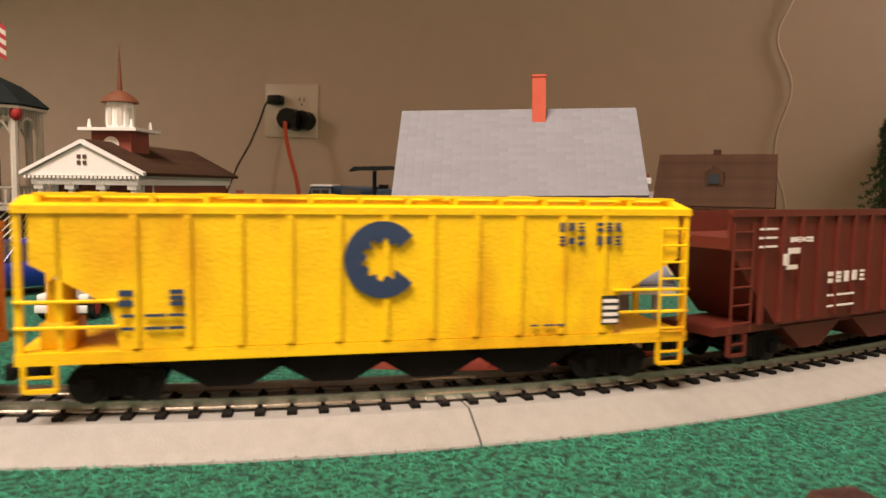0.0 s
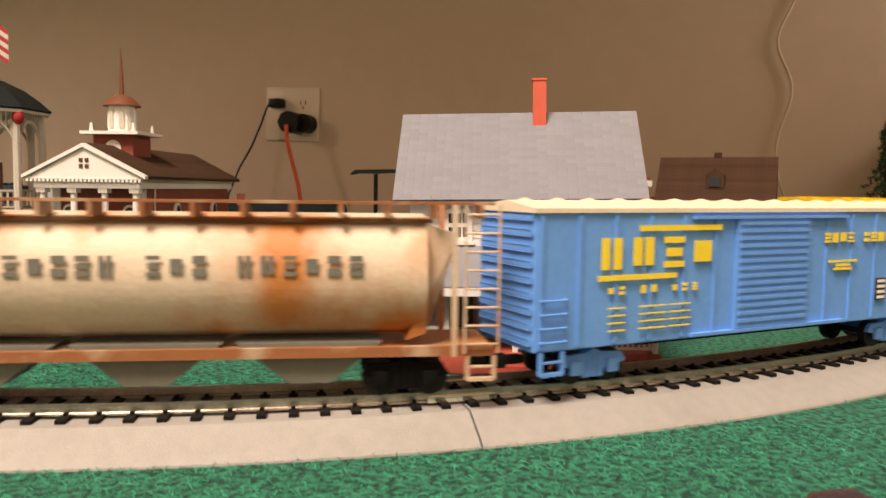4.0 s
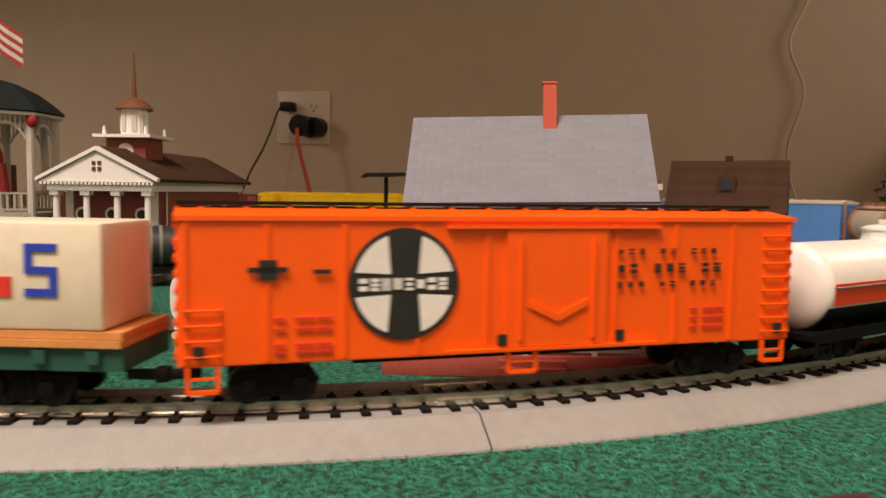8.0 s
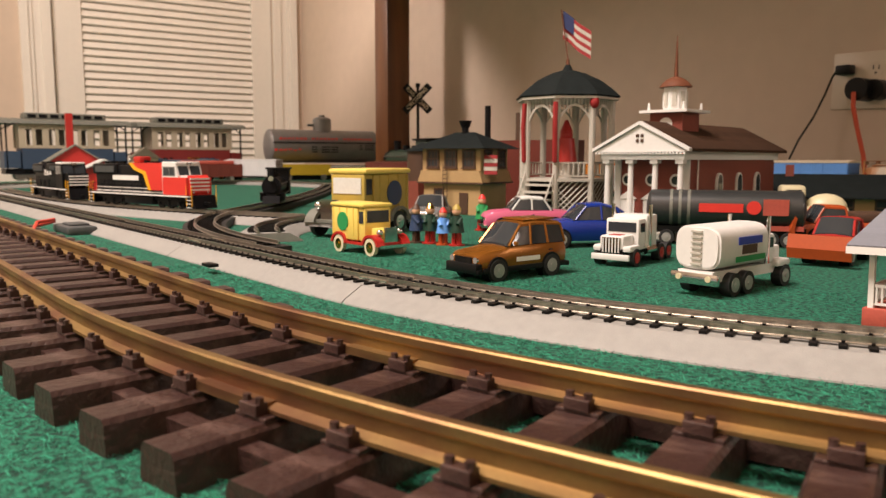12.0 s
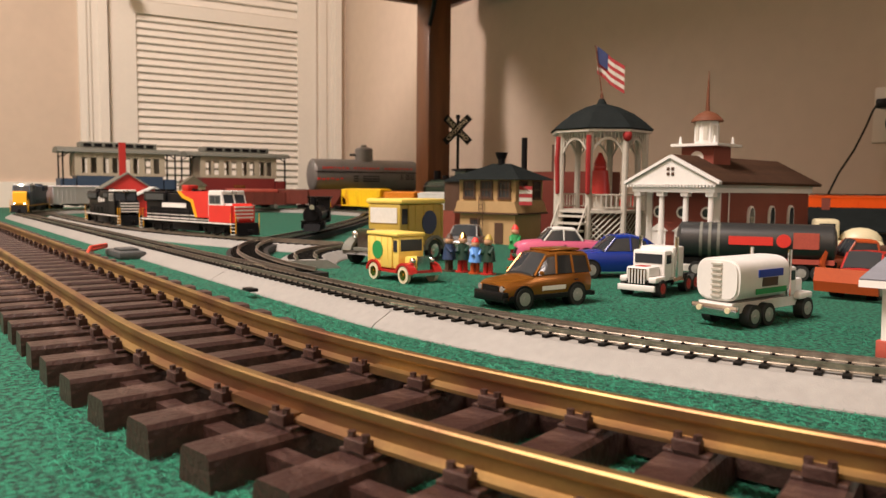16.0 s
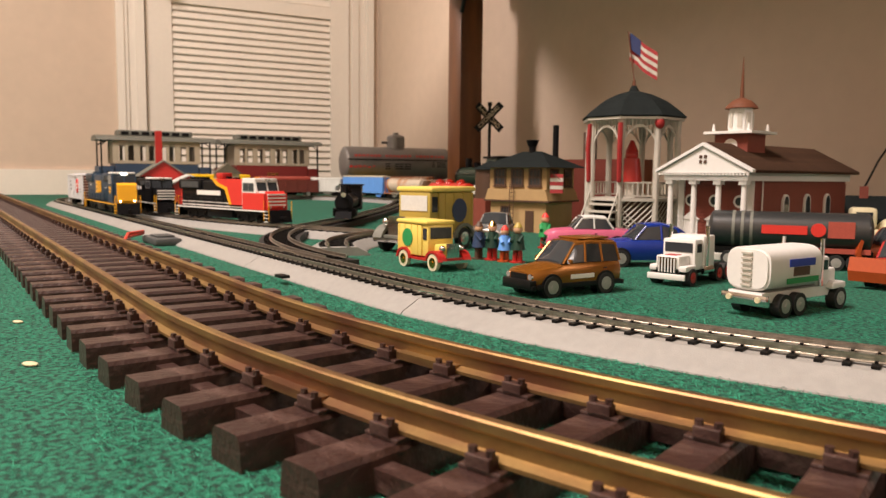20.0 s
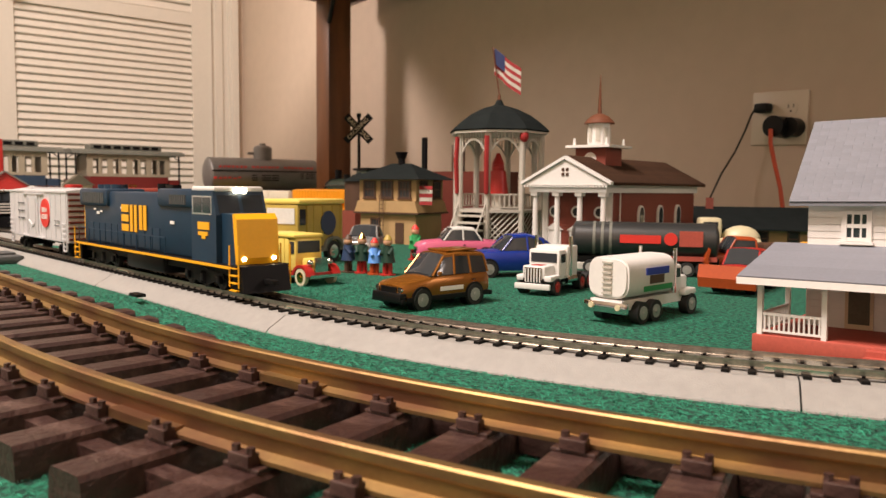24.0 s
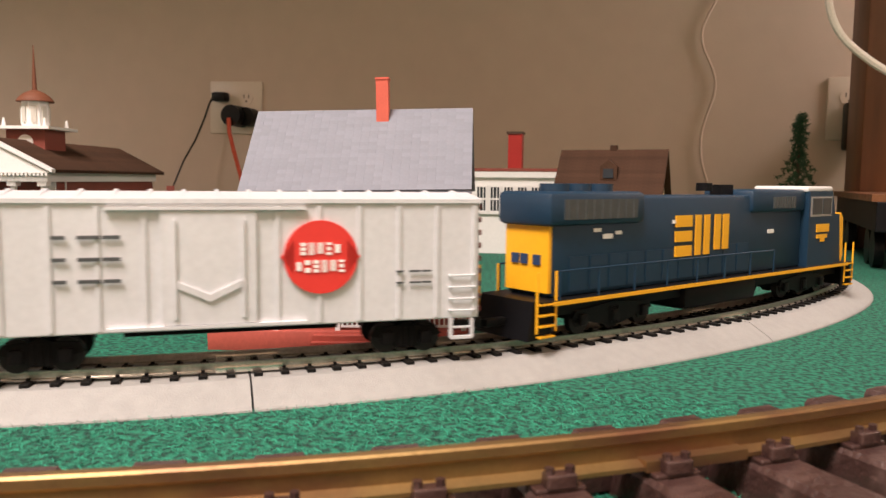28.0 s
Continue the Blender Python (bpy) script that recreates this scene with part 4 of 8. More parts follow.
    for y in (-0.0022, 0.0022):
        cyl(bm, (e - 0.0335, y, top - 0.0018), (e - 0.0312, y, top - 0.0018), 0.0019, 12)
    part("headlight", bm, M["lamp_on"] if lit else M["chrome"], c, "headlights under the cab roof")
    bm = B()
    for y in (-0.0095, 0.0095):
        cyl(bm, (e - 0.0112, y, zw + 0.0035), (e - 0.0098, y, zw + 0.0035), 0.0013, 10)
    part("ditch_light", bm, M["lamp_on"] if lit else M["chrome"], c)
    bm = B()
    cyl(bm, (0.0, 0, top - 0.002), (0.0, 0, top + 0.002), 0.004, 12)
    box(bm, 0.010, 0.022, -0.003, 0.003, top - 0.004, top + 0.0012)
    part("exhaust", bm, M["loco_black"], c)
    return c


Y = -HW - 0.0009
cars = []

csx = loco("diesel_locomotive", "navy blue and yellow six-axle diesel locomotive, headlights lit", 0.280, 0.0725, M["csx_blue"], M["csx_blue"], M["csx_yellow"], M["csx_yellow"], M["white"], True)
marks(csx, "emblem", blocks(-0.0430, 0.0405, 0.0190, 3, 0.0147, 0.0014, 1), M["csx_yellow"], -0.0132, "yellow block emblem on the hood")
marks(csx, "cab_emblem", [(0.0870, 0.1020, 0.0475, 0.0520), (0.0875, 0.1000, 0.0440, 0.0462), (0.0920, 0.0970, 0.0420, 0.0440)], M["csx_yellow"], -0.0167, "yellow bars on the cab side")
marks(csx, "sticker", [(-0.100, -0.0955, 0.054, 0.0555), (-0.094, -0.088, 0.051, 0.053), (-0.086, -0.082, 0.0525, 0.054), (-0.045, -0.041, 0.056, 0.0575), (0.040, 0.046, 0.0485, 0.0505)], M["print_white"], -0.0131, "small white labels")
bm = B()
for a in (-0.007, -0.001, 0.005):
    box(bm, 0.1255, 0.1284, a - 0.002, a + 0.0022, 0.0415, 0.0455)
part("nose_emblem", bm, M["navy"], csx, "navy block emblem on the nose", False)
bm = B()
for a in (-0.006, 0.001, 0.006):
    box(bm, -0.1262, -0.1250, a - 0.002, a + 0.002, 0.0415, 0.0455)
part("rear_emblem", bm, M["navy"], csx, "", False)
cars.append((csx, 0.280, "csx"))

sil = boxcar("boxcar", "silver boxcar with a red emblem and oxide red ends", 0.172, 0.070, M["silver_car"], M["silver_car"], 13, -0.008, 0.030, M["brown_car"], None, True)
for sx, zz in ((0.0285, 0.0480),):
    bm = B()
    cyl(bm, (sx, Y - 0.0003, zz), (sx, -HW, zz), 0.0126, 36)
    part("emblem", bm, M["print_red"], sil, "red round emblem with pale lettering bars")
    bm = B()
    prism(bm, [(sx - 0.0135, zz), (sx - 0.009, zz + 0.006), (sx - 0.009, zz - 0.006)], "y", Y - 0.0003, -HW)
    prism(bm, [(sx + 0.0135, zz), (sx + 0.009, zz + 0.006), (sx + 0.009, zz - 0.006)], "y", Y - 0.0003, -HW)
    part("emblem_point", bm, M["print_red"], sil, "", False)
    marks(sil, "emblem_lettering", blocks(sx - 0.0070, zz + 0.0008, 0.0042, 5, 0.0022, 0.0007, 1) + blocks(sx - 0.0085, zz - 0.0052, 0.0042, 6, 0.0022, 0.0007, 3), M["print_white"], Y - 0.0004)
marks(sil, "marking", lines(-0.055, 0.055, 3, 0.022, 0.007, 0.0012) + lines(0.055, 0.042, 2, 0.014, 0.004), M["csx_grey"], Y)
cars.append((sil, 0.172, "sil"))

bc = boxcar("boxcar", "oxide red boxcar with a dark roof", 0.172, 0.066, M["brown_car"], M["brown_car"], 13, 0.0, 0.030, M["brown_car"])
cars.append((bc, 0.172, "x1"))
def open_hopper():
    L, top = 0.150, 0.0655
    c = thing("open_hopper", pose(0, 0, 0), "oxide red open coal hopper with white markings", "freight car", "cars of the long freight train")
    e = L / 2
    bm = B()
    for s in (-1, 1):
        prism(bm, [(-e + 0.026, SILL + 0.002), (e - 0.026, SILL + 0.002), (e - 0.012, SILL + 0.016), (e, top - 0.012), (e, top), (-e, top), (-e, top - 0.012), (-e + 0.012, SILL + 0.016)], "y", s * HW - 0.0006, s * HW + 0.0006)
    part("side", bm, M["brown_car"], c, "", False)
    bm = B()
    prism(bm, [(-e + 0.026, SILL + 0.002), (e - 0.026, SILL + 0.002), (e - 0.001, top - 0.012), (e - 0.001, top - 0.008), (-e + 0.001, top - 0.008), (-e + 0.001, top - 0.012)], "y", -HW + 0.0007, HW - 0.0007)
    part("load_floor", bm, M["brown_car"], c, "", False)
    for k in range(12):
        x = -e + 0.016 + (L - 0.032) * k / 11
        part("rib", bx(x - 0.0008, x + 0.0008, -HW - 0.0020, -HW - 0.0005, SILL + 0.003, top - 0.001), M["brown_car"], c, "", False)
    part("top_rim", bx(-e, e, -HW - 0.0016, -HW + 0.0010, top - 0.001, top + 0.0014), M["brown_car"], c, "", False)
    part("sill", bx(-e, e, -0.012, 0.012, SILL - 0.001, SILL + 0.002), M["brown_car"], c, "", False)
    for s in (-1, 1):
        ladder(c, s * (e - 0.006), -HW, SILL + 0.001, top - 0.003, M["brown_car"], 6)
        stirrup(c, s * (e - 0.006), -HW, SILL, M["brown_car"])
        bogie(c, s * (e - 0.024), 2, WHEEL, 0.0056, M["truckgrey"])
    for k in (-1, 1):
        bm = B()
        prism(bm, [(k * 0.022 - 0.018, SILL), (k * 0.022 + 0.018, SILL), (k * 0.022 + 0.006, SILL - 0.009), (k * 0.022 - 0.006, SILL - 0.009)], "y", -0.013, 0.013)
        part("hopper_bay", bm, M["brown_car"], c, "", False)
    marks(c, "marking", blocks(-0.045, 0.0555, 0.0018, 6, 0.0016, 0.0006) + lines(-0.062, 0.060, 3, 0.010, 0.003) + blocks(-0.022, 0.040, 0.004, 5, 0.0028, 0.0022, 2) + lines(-0.022, 0.035, 2, 0.018, 0.004) + [(-0.047, -0.041, 0.046, 0.0475), (-0.0485, -0.046, 0.0475, 0.0515), (-0.046, -0.040, 0.0515, 0.0535)], M["print_white"], -HW - 0.0022)
    couplers(c, L)
    return c

oh = open_hopper()
cars.append((oh, 0.150, "cr"))

ye = hopper("covered_hopper", "weathered bright yellow covered hopper with a navy emblem", 0.197, 0.0695, M["yellow_car"], 11, M["navy"], 4, None, 0.026)
crescent(ye, -0.001, 0.0520, 0.0112, M["navy"], Y)
marks(ye, "lettering", blocks(0.0535, 0.0600, 0.0028, 7, 0.0022, 0.0009, 0, (3,)) + blocks(0.0535, 0.0558, 0.0028, 7, 0.0022, 0.0009, 4, (3,)), M["navy"], Y)
marks(ye, "numbering", blocks(-0.0725, 0.0400, 0.0044, 2, 0.0040, 0.0090, 2) + lines(-0.072, 0.0370, 2, 0.018, 0.0035, 0.0008) + lines(0.045, 0.031, 1, 0.012, 0.003, 0.0005), M["navy"], Y)
marks(ye, "placard", [(0.0680, 0.0740, 0.0310, 0.0400)], M["print_black"], Y, "black placard")
marks(ye, "placard_print", [(0.0685, 0.0735, 0.0315 + k * 0.0021, 0.0326 + k * 0.0021) for k in range(4)], M["print_white"], Y - 0.0002)
cars.append((ye, 0.197, "yellow"))

ora = hopper("covered_hopper", "weathered orange two-bay covered hopper with a navy emblem", 0.132, 0.0635, M["orange_car"], 9, M["navy"], 2, M["grey_dark"], 0.020)
crescent(ora, -0.0015, 0.0470, 0.0095, M["navy"], Y)
marks(ora, "lettering", blocks(0.0260, 0.0545, 0.0028, 6, 0.0021, 0.0008, 0, (2,)) + blocks(0.0260, 0.0500, 0.0028, 6, 0.0021, 0.0008, 4, (2,)) + blocks(-0.0425, 0.0405, 0.0042, 2, 0.0034, 0.0080, 2) + blocks(-0.0425, 0.0355, 0.0030, 4, 0.0024, 0.0026, 1), M["navy"], Y)
marks(ora, "placard", [(0.034, 0.0385, 0.0345, 0.0405)], M["print_black"], Y, "black placard")
cars.append((ora, 0.132, "orange"))

so = hopper("covered_hopper", "light grey two-bay covered hopper with dark green lettering", 0.1365, 0.0635, M["grey_car"], 9, M["print_green"], 2, M["grey_dark"], 0.020)
marks(so, "lettering", blocks(-0.0455, 0.0470, 0.0080, 8, 0.0072, 0.0049, 0), M["print_green"], Y, "dark green block lettering")
for k, ch in enumerate("95515"):
    side_text(ch, -0.0295 + k * 0.0118, 0.0400, 0.0085, M["print_green"], so, Y - 0.0002)
marks(so, "marking", lines(-0.042, 0.0340, 3, 0.016, 0.0022, 0.0005) + lines(0.026, 0.0355, 4, 0.010, 0.0022, 0.0005), M["print_green"], Y)
marks(so, "placard", [(0.0405, 0.0457, 0.0305, 0.0392)], M["print_black"], Y, "black placard")
marks(so, "placard_print", [(0.041, 0.0452, 0.0310 + k * 0.0020, 0.0320 + k * 0.0020) for k in range(4)], M["print_white"], Y - 0.0002)
cars.append((so, 0.1365, "south"))

bl = boxcar("boxcar", "sky blue boxcar with yellow lettering and a corrugated door", 0.202, 0.0705, M["blue_car"], M["container"], 15, -0.0005, 0.0370, None, M["blue_car"])
marks(bl, "emblem", blocks(-0.0770, 0.0490, 0.0100, 4, 0.0095, 0.0032, 0) + [(-0.062, -0.0264, 0.0610, 0.0628), (-0.0782, -0.046, 0.0455, 0.0472)], M["print_yellow"], Y, "large yellow block lettering")
marks(bl, "lettering", blocks(0.0264, 0.0555, 0.0036, 4, 0.0034, 0.0010, 1) + blocks(0.0489, 0.0555, 0.0036, 6, 0.0034, 0.0010, 2) + [(0.029, 0.045, 0.0480, 0.0488), (0.032, 0.042, 0.0450, 0.0460), (0.033, 0.041, 0.0464, 0.0474)], M["print_yellow"], Y)
marks(bl, "numbering", blocks(-0.074, 0.0410, 0.0026, 9, 0.0022, 0.0022, 3, (2, 5)) + lines(-0.074, 0.0365, 4, 0.038, 0.0024, 0.0004) + lines(0.066, 0.0405, 5, 0.010, 0.0022, 0.0004), M["print_yellow"], Y)
marks(bl, "placard", [(0.0573, 0.0628, 0.0325, 0.0410)], M["print_black"], Y, "black placard")
marks(bl, "placard_print", [(0.0578, 0.0623, 0.0330 + k * 0.0021, 0.0341 + k * 0.0021) for k in range(4)], M["print_white"], Y - 0.0002)
cars.append((bl, 0.202, "blue"))

def cyl_hopper():
    L, top = 0.200, 0.0690
    c = thing("cylinder_hopper", pose(0, 0, 0), "rust-stained tan covered hopper with round sides", "freight car", "cars of the long freight train")
    e = L / 2
    bm = B()
    n = 20
    prof = [(HW * 1.02 * math.sin(a), 0.0475 - 0.0185 * math.cos(a)) for a in (radians(18 + 324 * k / n) for k in range(n + 1))]
    prism(bm, [(p[0], p[1]) for p in prof], "x", -e + 0.020, e - 0.020)
    part("body", bm, M["rust_car"], c)
    bm = B()
    prism(bm, [(-0.006, top - 0.004), (0.006, top - 0.004), (0.0105, top - 0.0055), (-0.0105, top - 0.0055)], "x", -e + 0.018, e - 0.018)
    box(bm, -e, e, -0.014, -0.009, top, top + 0.0008)
    for k in range(15):
        x = -e * 0.96 + e * 1.92 * k / 14
        box(bm, x - 0.0007, x + 0.0007, -0.0145, -0.004, top - 0.004, top)
    part("roof_walk", bm, M["rust_walk"], c, "rusty brown roof walk", False)
    part("sill", bx(-e, e, -0.0155, -0.0135, SILL, SILL + 0.0030), M["rust_walk"], c, "", False)
    part("platform", bx(-e, e, -0.0134, 0.0155, SILL + 0.0005, SILL + 0.0022), M["rust_car"], c, "", False)
    for s in (-1, 1):
        bm = B()
        prism(bm, [(s * (e - 0.020), SILL + 0.006), (s * (e - 0.020), top - 0.006), (s * (e - 0.010), top - 0.009), (s * (e - 0.026), SILL + 0.004)], "y", -0.011, 0.011)
        part("slope_sheet", bm, M["rust_car"], c, "", False)
        for y in (-HW + 0.001, HW - 0.001):
            part("end_post", bx(s * (e - 0.012) - 0.0008, s * (e - 0.012) + 0.0008, y - 0.0008, y + 0.0008, SILL, top), M["rust_car"], c, "", False)
        ladder(c, s * (e - 0.004), -HW + 0.001, SILL + 0.001, top, M["rust_car"], 8)
        stirrup(c, s * (e - 0.004), -HW + 0.001, SILL, M["rust_car"])
        bogie(c, s * (e - 0.026), 2, WHEEL, 0.0056, M["truckgrey"])
    for k in range(3):
        x = (k - 1) * 0.046
        bm = B()
        prism(bm, [(x - 0.021, SILL + 0.004), (x + 0.021, SILL + 0.004), (x + 0.006, SILL - 0.008), (x - 0.006, SILL - 0.008)], "y", -0.0125, 0.0125)
        part("hopper_bay", bm, M["grey_dark"], c, "", False)
    disc(c, -0.064, 0.0500, 0.0075, M["print_black"], -HW * 1.0 - 0.0004, "dark round emblem")
    marks(c, "lettering", blocks(-0.048, 0.0485, 0.0058, 18, 0.0042, 0.0020, 0, (7, 11)), M["grey_dark"], -HW * 1.02 - 0.0002, "dark block lettering")
    couplers(c, L)
    return c

nw = cyl_hopper()
cars.append((nw, 0.200, "norfolk"))

rt, tank, r, zc = tankcar("tank_car", "glossy red three-dome tank car with a white stripe", 0.165, M["red_tank"], (-0.0415, 0.0035, 0.0455), M["truckgrey"])
marks(rt, "stripe", [(-0.0700, 0.0720, zc - 0.0052, zc - 0.0040)], M["print_white"], -r * 0.985 - 0.0004, "white stripe")
marks(rt, "lettering", blocks(-0.0257, zc - 0.0030, 0.0032, 8, 0.0024, 0.0007, 1) + blocks(0.0081, zc - 0.0030, 0.0032, 15, 0.0024, 0.0008, 3) + blocks(-0.0634, zc - 0.0030, 0.0022, 7, 0.0018, 0.0008), M["print_white"], -r * 0.985 - 0.0003)
bm = B()
ball(bm, (-0.0340, -r * 0.965, zc - 0.0046), 0.001, 7.2, 1.2, 4.4, 24, 12)
part("emblem", bm, M["print_white"], rt, "white oval emblem")
cars.append((rt, 0.165, "redtank"))

wt, tank, r, zc = tankcar("tank_car", "cream single-dome tank car with an orange-red band", 0.147, M["white_tank"], (0.004,), M["truckgrey"])
marks(wt, "band", [(-0.0640, 0.0365, zc - 0.0056, zc + 0.0024)], M["band_red"], -r * 0.985 - 0.0003, "orange-red band along the tank")
marks(wt, "emblem", [(0.0405, 0.0545, zc - 0.0050, zc - 0.0028)], M["royal"], -r * 0.985 - 0.0003, "blue bar")
marks(wt, "emblem", blocks(0.0402, zc + 0.0002, 0.0032, 4, 0.0032, 0.0006, 4), M["print_red"], -r * 0.985 - 0.0003, "red block lettering")
cars.append((wt, 0.147, "white"))

sf = boxcar("reefer", "bright orange refrigerator car with a black and white round emblem", 0.199, 0.0685, M["sf_orange"], M["sf_orange"], 10, 0.012, 0.034, None, None, True, True)
part("roof_walk", bx(-0.100, 0.100, -0.004, 0.004, 0.0690, 0.0700), M["black"], sf, "", False)
disc(sf, -0.0365, 0.0465, 0.0165, M["print_black"], -HW - 0.0004, "black ring")
for qx in (-1, 1):
    for qz in (-1, 1):
        bm = B()
        pts = [(qx * 0.0042, qz * 0.0030)]
        for k in range(7):
            a = radians(14 + 56 * k / 6)
            pts.append((qx * 0.0150 * math.cos(a), qz * 0.0150 * math.sin(a)))
        prism(bm, [(-0.0365 + p[0], 0.0465 + p[1]) for p in pts], "y", -HW - 0.0010, -HW - 0.0006)
        part("emblem_quarter", bm, M["print_white"], sf, "white quarter of the emblem", False)
marks(sf, "emblem_lettering", blocks(-0.0500, 0.0447, 0.0036, 8, 0.0028, 0.0006, 2), M["print_white"], -HW - 0.0009)
marks(sf, "lettering", blocks(0.0330, 0.0485, 0.0030, 9, 0.0026, 0.0018, 3, (2, 6)) + blocks(0.0330, 0.0545, 0.0018, 10, 0.0018, 0.0020, 3, (3, 6)) + blocks(0.0330, 0.0440, 0.0018, 10, 0.0018, 0.0020, 1, (3, 6)) + [(-0.081, -0.070, 0.0505, 0.0520), (-0.078, -0.073, 0.0485, 0.0540), (-0.063, -0.058, 0.0500, 0.0512), (0.012, 0.020, 0.0535, 0.0575)], M["print_black"], -HW - 0.0009)
marks(sf, "fine_print", lines(-0.074, 0.0370, 2, 0.018, 0.003) + lines(-0.074, 0.0295, 2, 0.018, 0.002) + lines(0.06, 0.036, 3, 0.014, 0.003), M["print_red"], -HW - 0.0006)
for x in (-0.006, 0.034, -0.094, 0.094):
    marks(sf, "jack_pad", [(x - 0.0015, x + 0.0015, 0.0270, 0.0305)], M["print_black"], -HW - 0.0012)
stirrup(sf, 0.001, -HW, SILL, M["sf_orange"], 0.009, 0.006)
cars.append((sf, 0.199, "santa"))

def container_flat():
    L = 0.194
    c = thing("container_flatcar", pose(0, 0, 0), "dark green flatcar with a tan deck and two cream containers", "freight car", "cars of the long freight train")
    e = L / 2
    bm = B()
    prism(bm, [(-e, SILL - 0.001), (-e, SILL + 0.0055), (e, SILL + 0.0055), (e, SILL - 0.001), (e - 0.050, SILL - 0.001), (e - 0.062, SILL - 0.007), (-e + 0.062, SILL - 0.007), (-e + 0.050, SILL - 0.001)], "y", -0.0155, 0.0155)
    part("frame", bm, M["flat_green"], c, "", False)
    for k in range(13):
        x = -e + 0.008 + (L - 0.016) * k / 12
        part("stake_pocket", bx(x - 0.0018, x + 0.0018, -0.0170, -0.0154, SILL + 0.0012, SILL + 0.0048), M["flat_green"], c, "", False)
    for y0, y1, z0 in ((-0.0170, 0.0170, SILL + 0.0057), (-0.0160, 0.0160, SILL + 0.0079)):
        part("deck", bx(-e, e, y0, y1, z0, z0 + 0.0020), M["deck_wood"], c, "", False)
    for s in (-1, 1):
        k = part("container", bx(s * 0.0465 - 0.0452, s * 0.0465 + 0.0452, -0.0158, 0.0158, SILL + 0.0101, 0.0640, bev=0.0010), M["container"], c, "cream container with red and blue lettering")
        marks(k, "lettering", blocks(s * 0.0465 - 0.0320, 0.0425, 0.0078, 8, 0.0054, 0.0014, 4), M["print_red"], -0.0161, "red block lettering")
        marks(k, "emblem", [(s * 0.0465 + 0.0240, s * 0.0465 + 0.0330, 0.0560, 0.0582), (s * 0.0465 + 0.0240, s * 0.0465 + 0.0262, 0.0518, 0.0560), (s * 0.0465 + 0.0240, s * 0.0465 + 0.0330, 0.0500, 0.0520), (s * 0.0465 + 0.0308, s * 0.0465 + 0.0330, 0.0460, 0.0500), (s * 0.0465 + 0.0240, s * 0.0465 + 0.0330, 0.0438, 0.0460)], M["royal"], -0.0161, "blue angular emblem")
        bogie(c, s * (e - 0.030), 2, WHEEL, 0.0056, M["truckgrey"])
    marks(c, "marking", lines(-0.040, SILL + 0.000, 1, 0.045, 0.003, 0.0014, 6) + lines(0.012, SILL + 0.000, 1, 0.03, 0.003, 0.001), M["grey_car"], -0.0157)
    couplers(c, L)
    return c

fl = container_flat()
cars.append((fl, 0.194, "flat"))

un = hopper("covered_hopper", "deep yellow three-bay covered hopper with dark green lettering", 0.208, 0.0680, M["union"], 14, M["print_green"], 3, M["union"], 0.020)
marks(un, "lettering", blocks(-0.0870, 0.0495, 0.0098, 5, 0.0072, 0.0049, 1) + blocks(-0.0179, 0.0495, 0.0098, 6, 0.0072, 0.0038, 4), M["print_green"], Y, "dark green block lettering")
marks(un, "numbering", blocks(-0.070, 0.0445, 0.0026, 4, 0.0030, 0.0016) + blocks(-0.070, 0.0400, 0.0026, 4, 0.0030, 0.0016, 2) + lines(-0.072, 0.0365, 2, 0.02, 0.002) + lines(-0.004, 0.0385, 3, 0.008, 0.002), M["print_black"], Y)
marks(un, "sign", [(0.0660, 0.0835, 0.0470, 0.0595)], M["print_white"], Y, "white square sign")
marks(un, "sign_mark", [(0.0705, 0.0790, 0.0515, 0.0550), (0.0728, 0.0766, 0.0480, 0.0515)], M["green_print"], Y - 0.0003)
marks(un, "placard", [(0.0707, 0.0777, 0.0350, 0.0440), (0.0586, 0.0655, 0.0350, 0.0372)], M["print_black"], Y, "black placard")
marks(un, "placard_print", [(0.0712, 0.0772, 0.0355 + k * 0.003, 0.0368 + k * 0.003) for k in range(3)], M["print_white"], Y - 0.0002)
part("roof_edge", bx(-0.104, 0.104, -HW - 0.0012, -HW + 0.0020, 0.0664, 0.0678), M["grey_car"], un, "", False)
cars.append((un, 0.208, "union"))

# where the head of the train is on the loop (m past the near straight's end), by time
HEAD = [(0.0, -4.035), (15.0, -1.59), (17.0, -1.26), (18.0, -1.13), (19.0, -0.965), (20.0, -0.76), (22.5, -0.252), (23.5, -0.086), (24.5, 0.090), (25.5, 0.252), (26.0, 0.330), (27.0, 0.494), (28.0, 0.655)]
GAP = 0.012
FILL = [c[2] for c in cars].index("yellow")
# fronts of cars past the near straight's end at given times, to seat each car in the train
SEEN = {"yellow": (0.0, 0.354), "orange": (1.0, 0.303), "south": (2.0, 0.320), "blue": (3.0, 0.334), "norfolk": (3.5, 0.207), "redtank": (5.5, 0.324), "white": (6.75, 0.348), "santa": (7.75, 0.352), "flat": (9.0, 0.348), "union": (9.75, 0.263)}


def head_at(t):
    for (t0, h0), (t1, h1) in zip(HEAD, HEAD[1:]):
        if t <= t1:
            return h0 + (h1 - h0) * (t - t0) / (t1 - t0)
    return HEAD[-1][1]


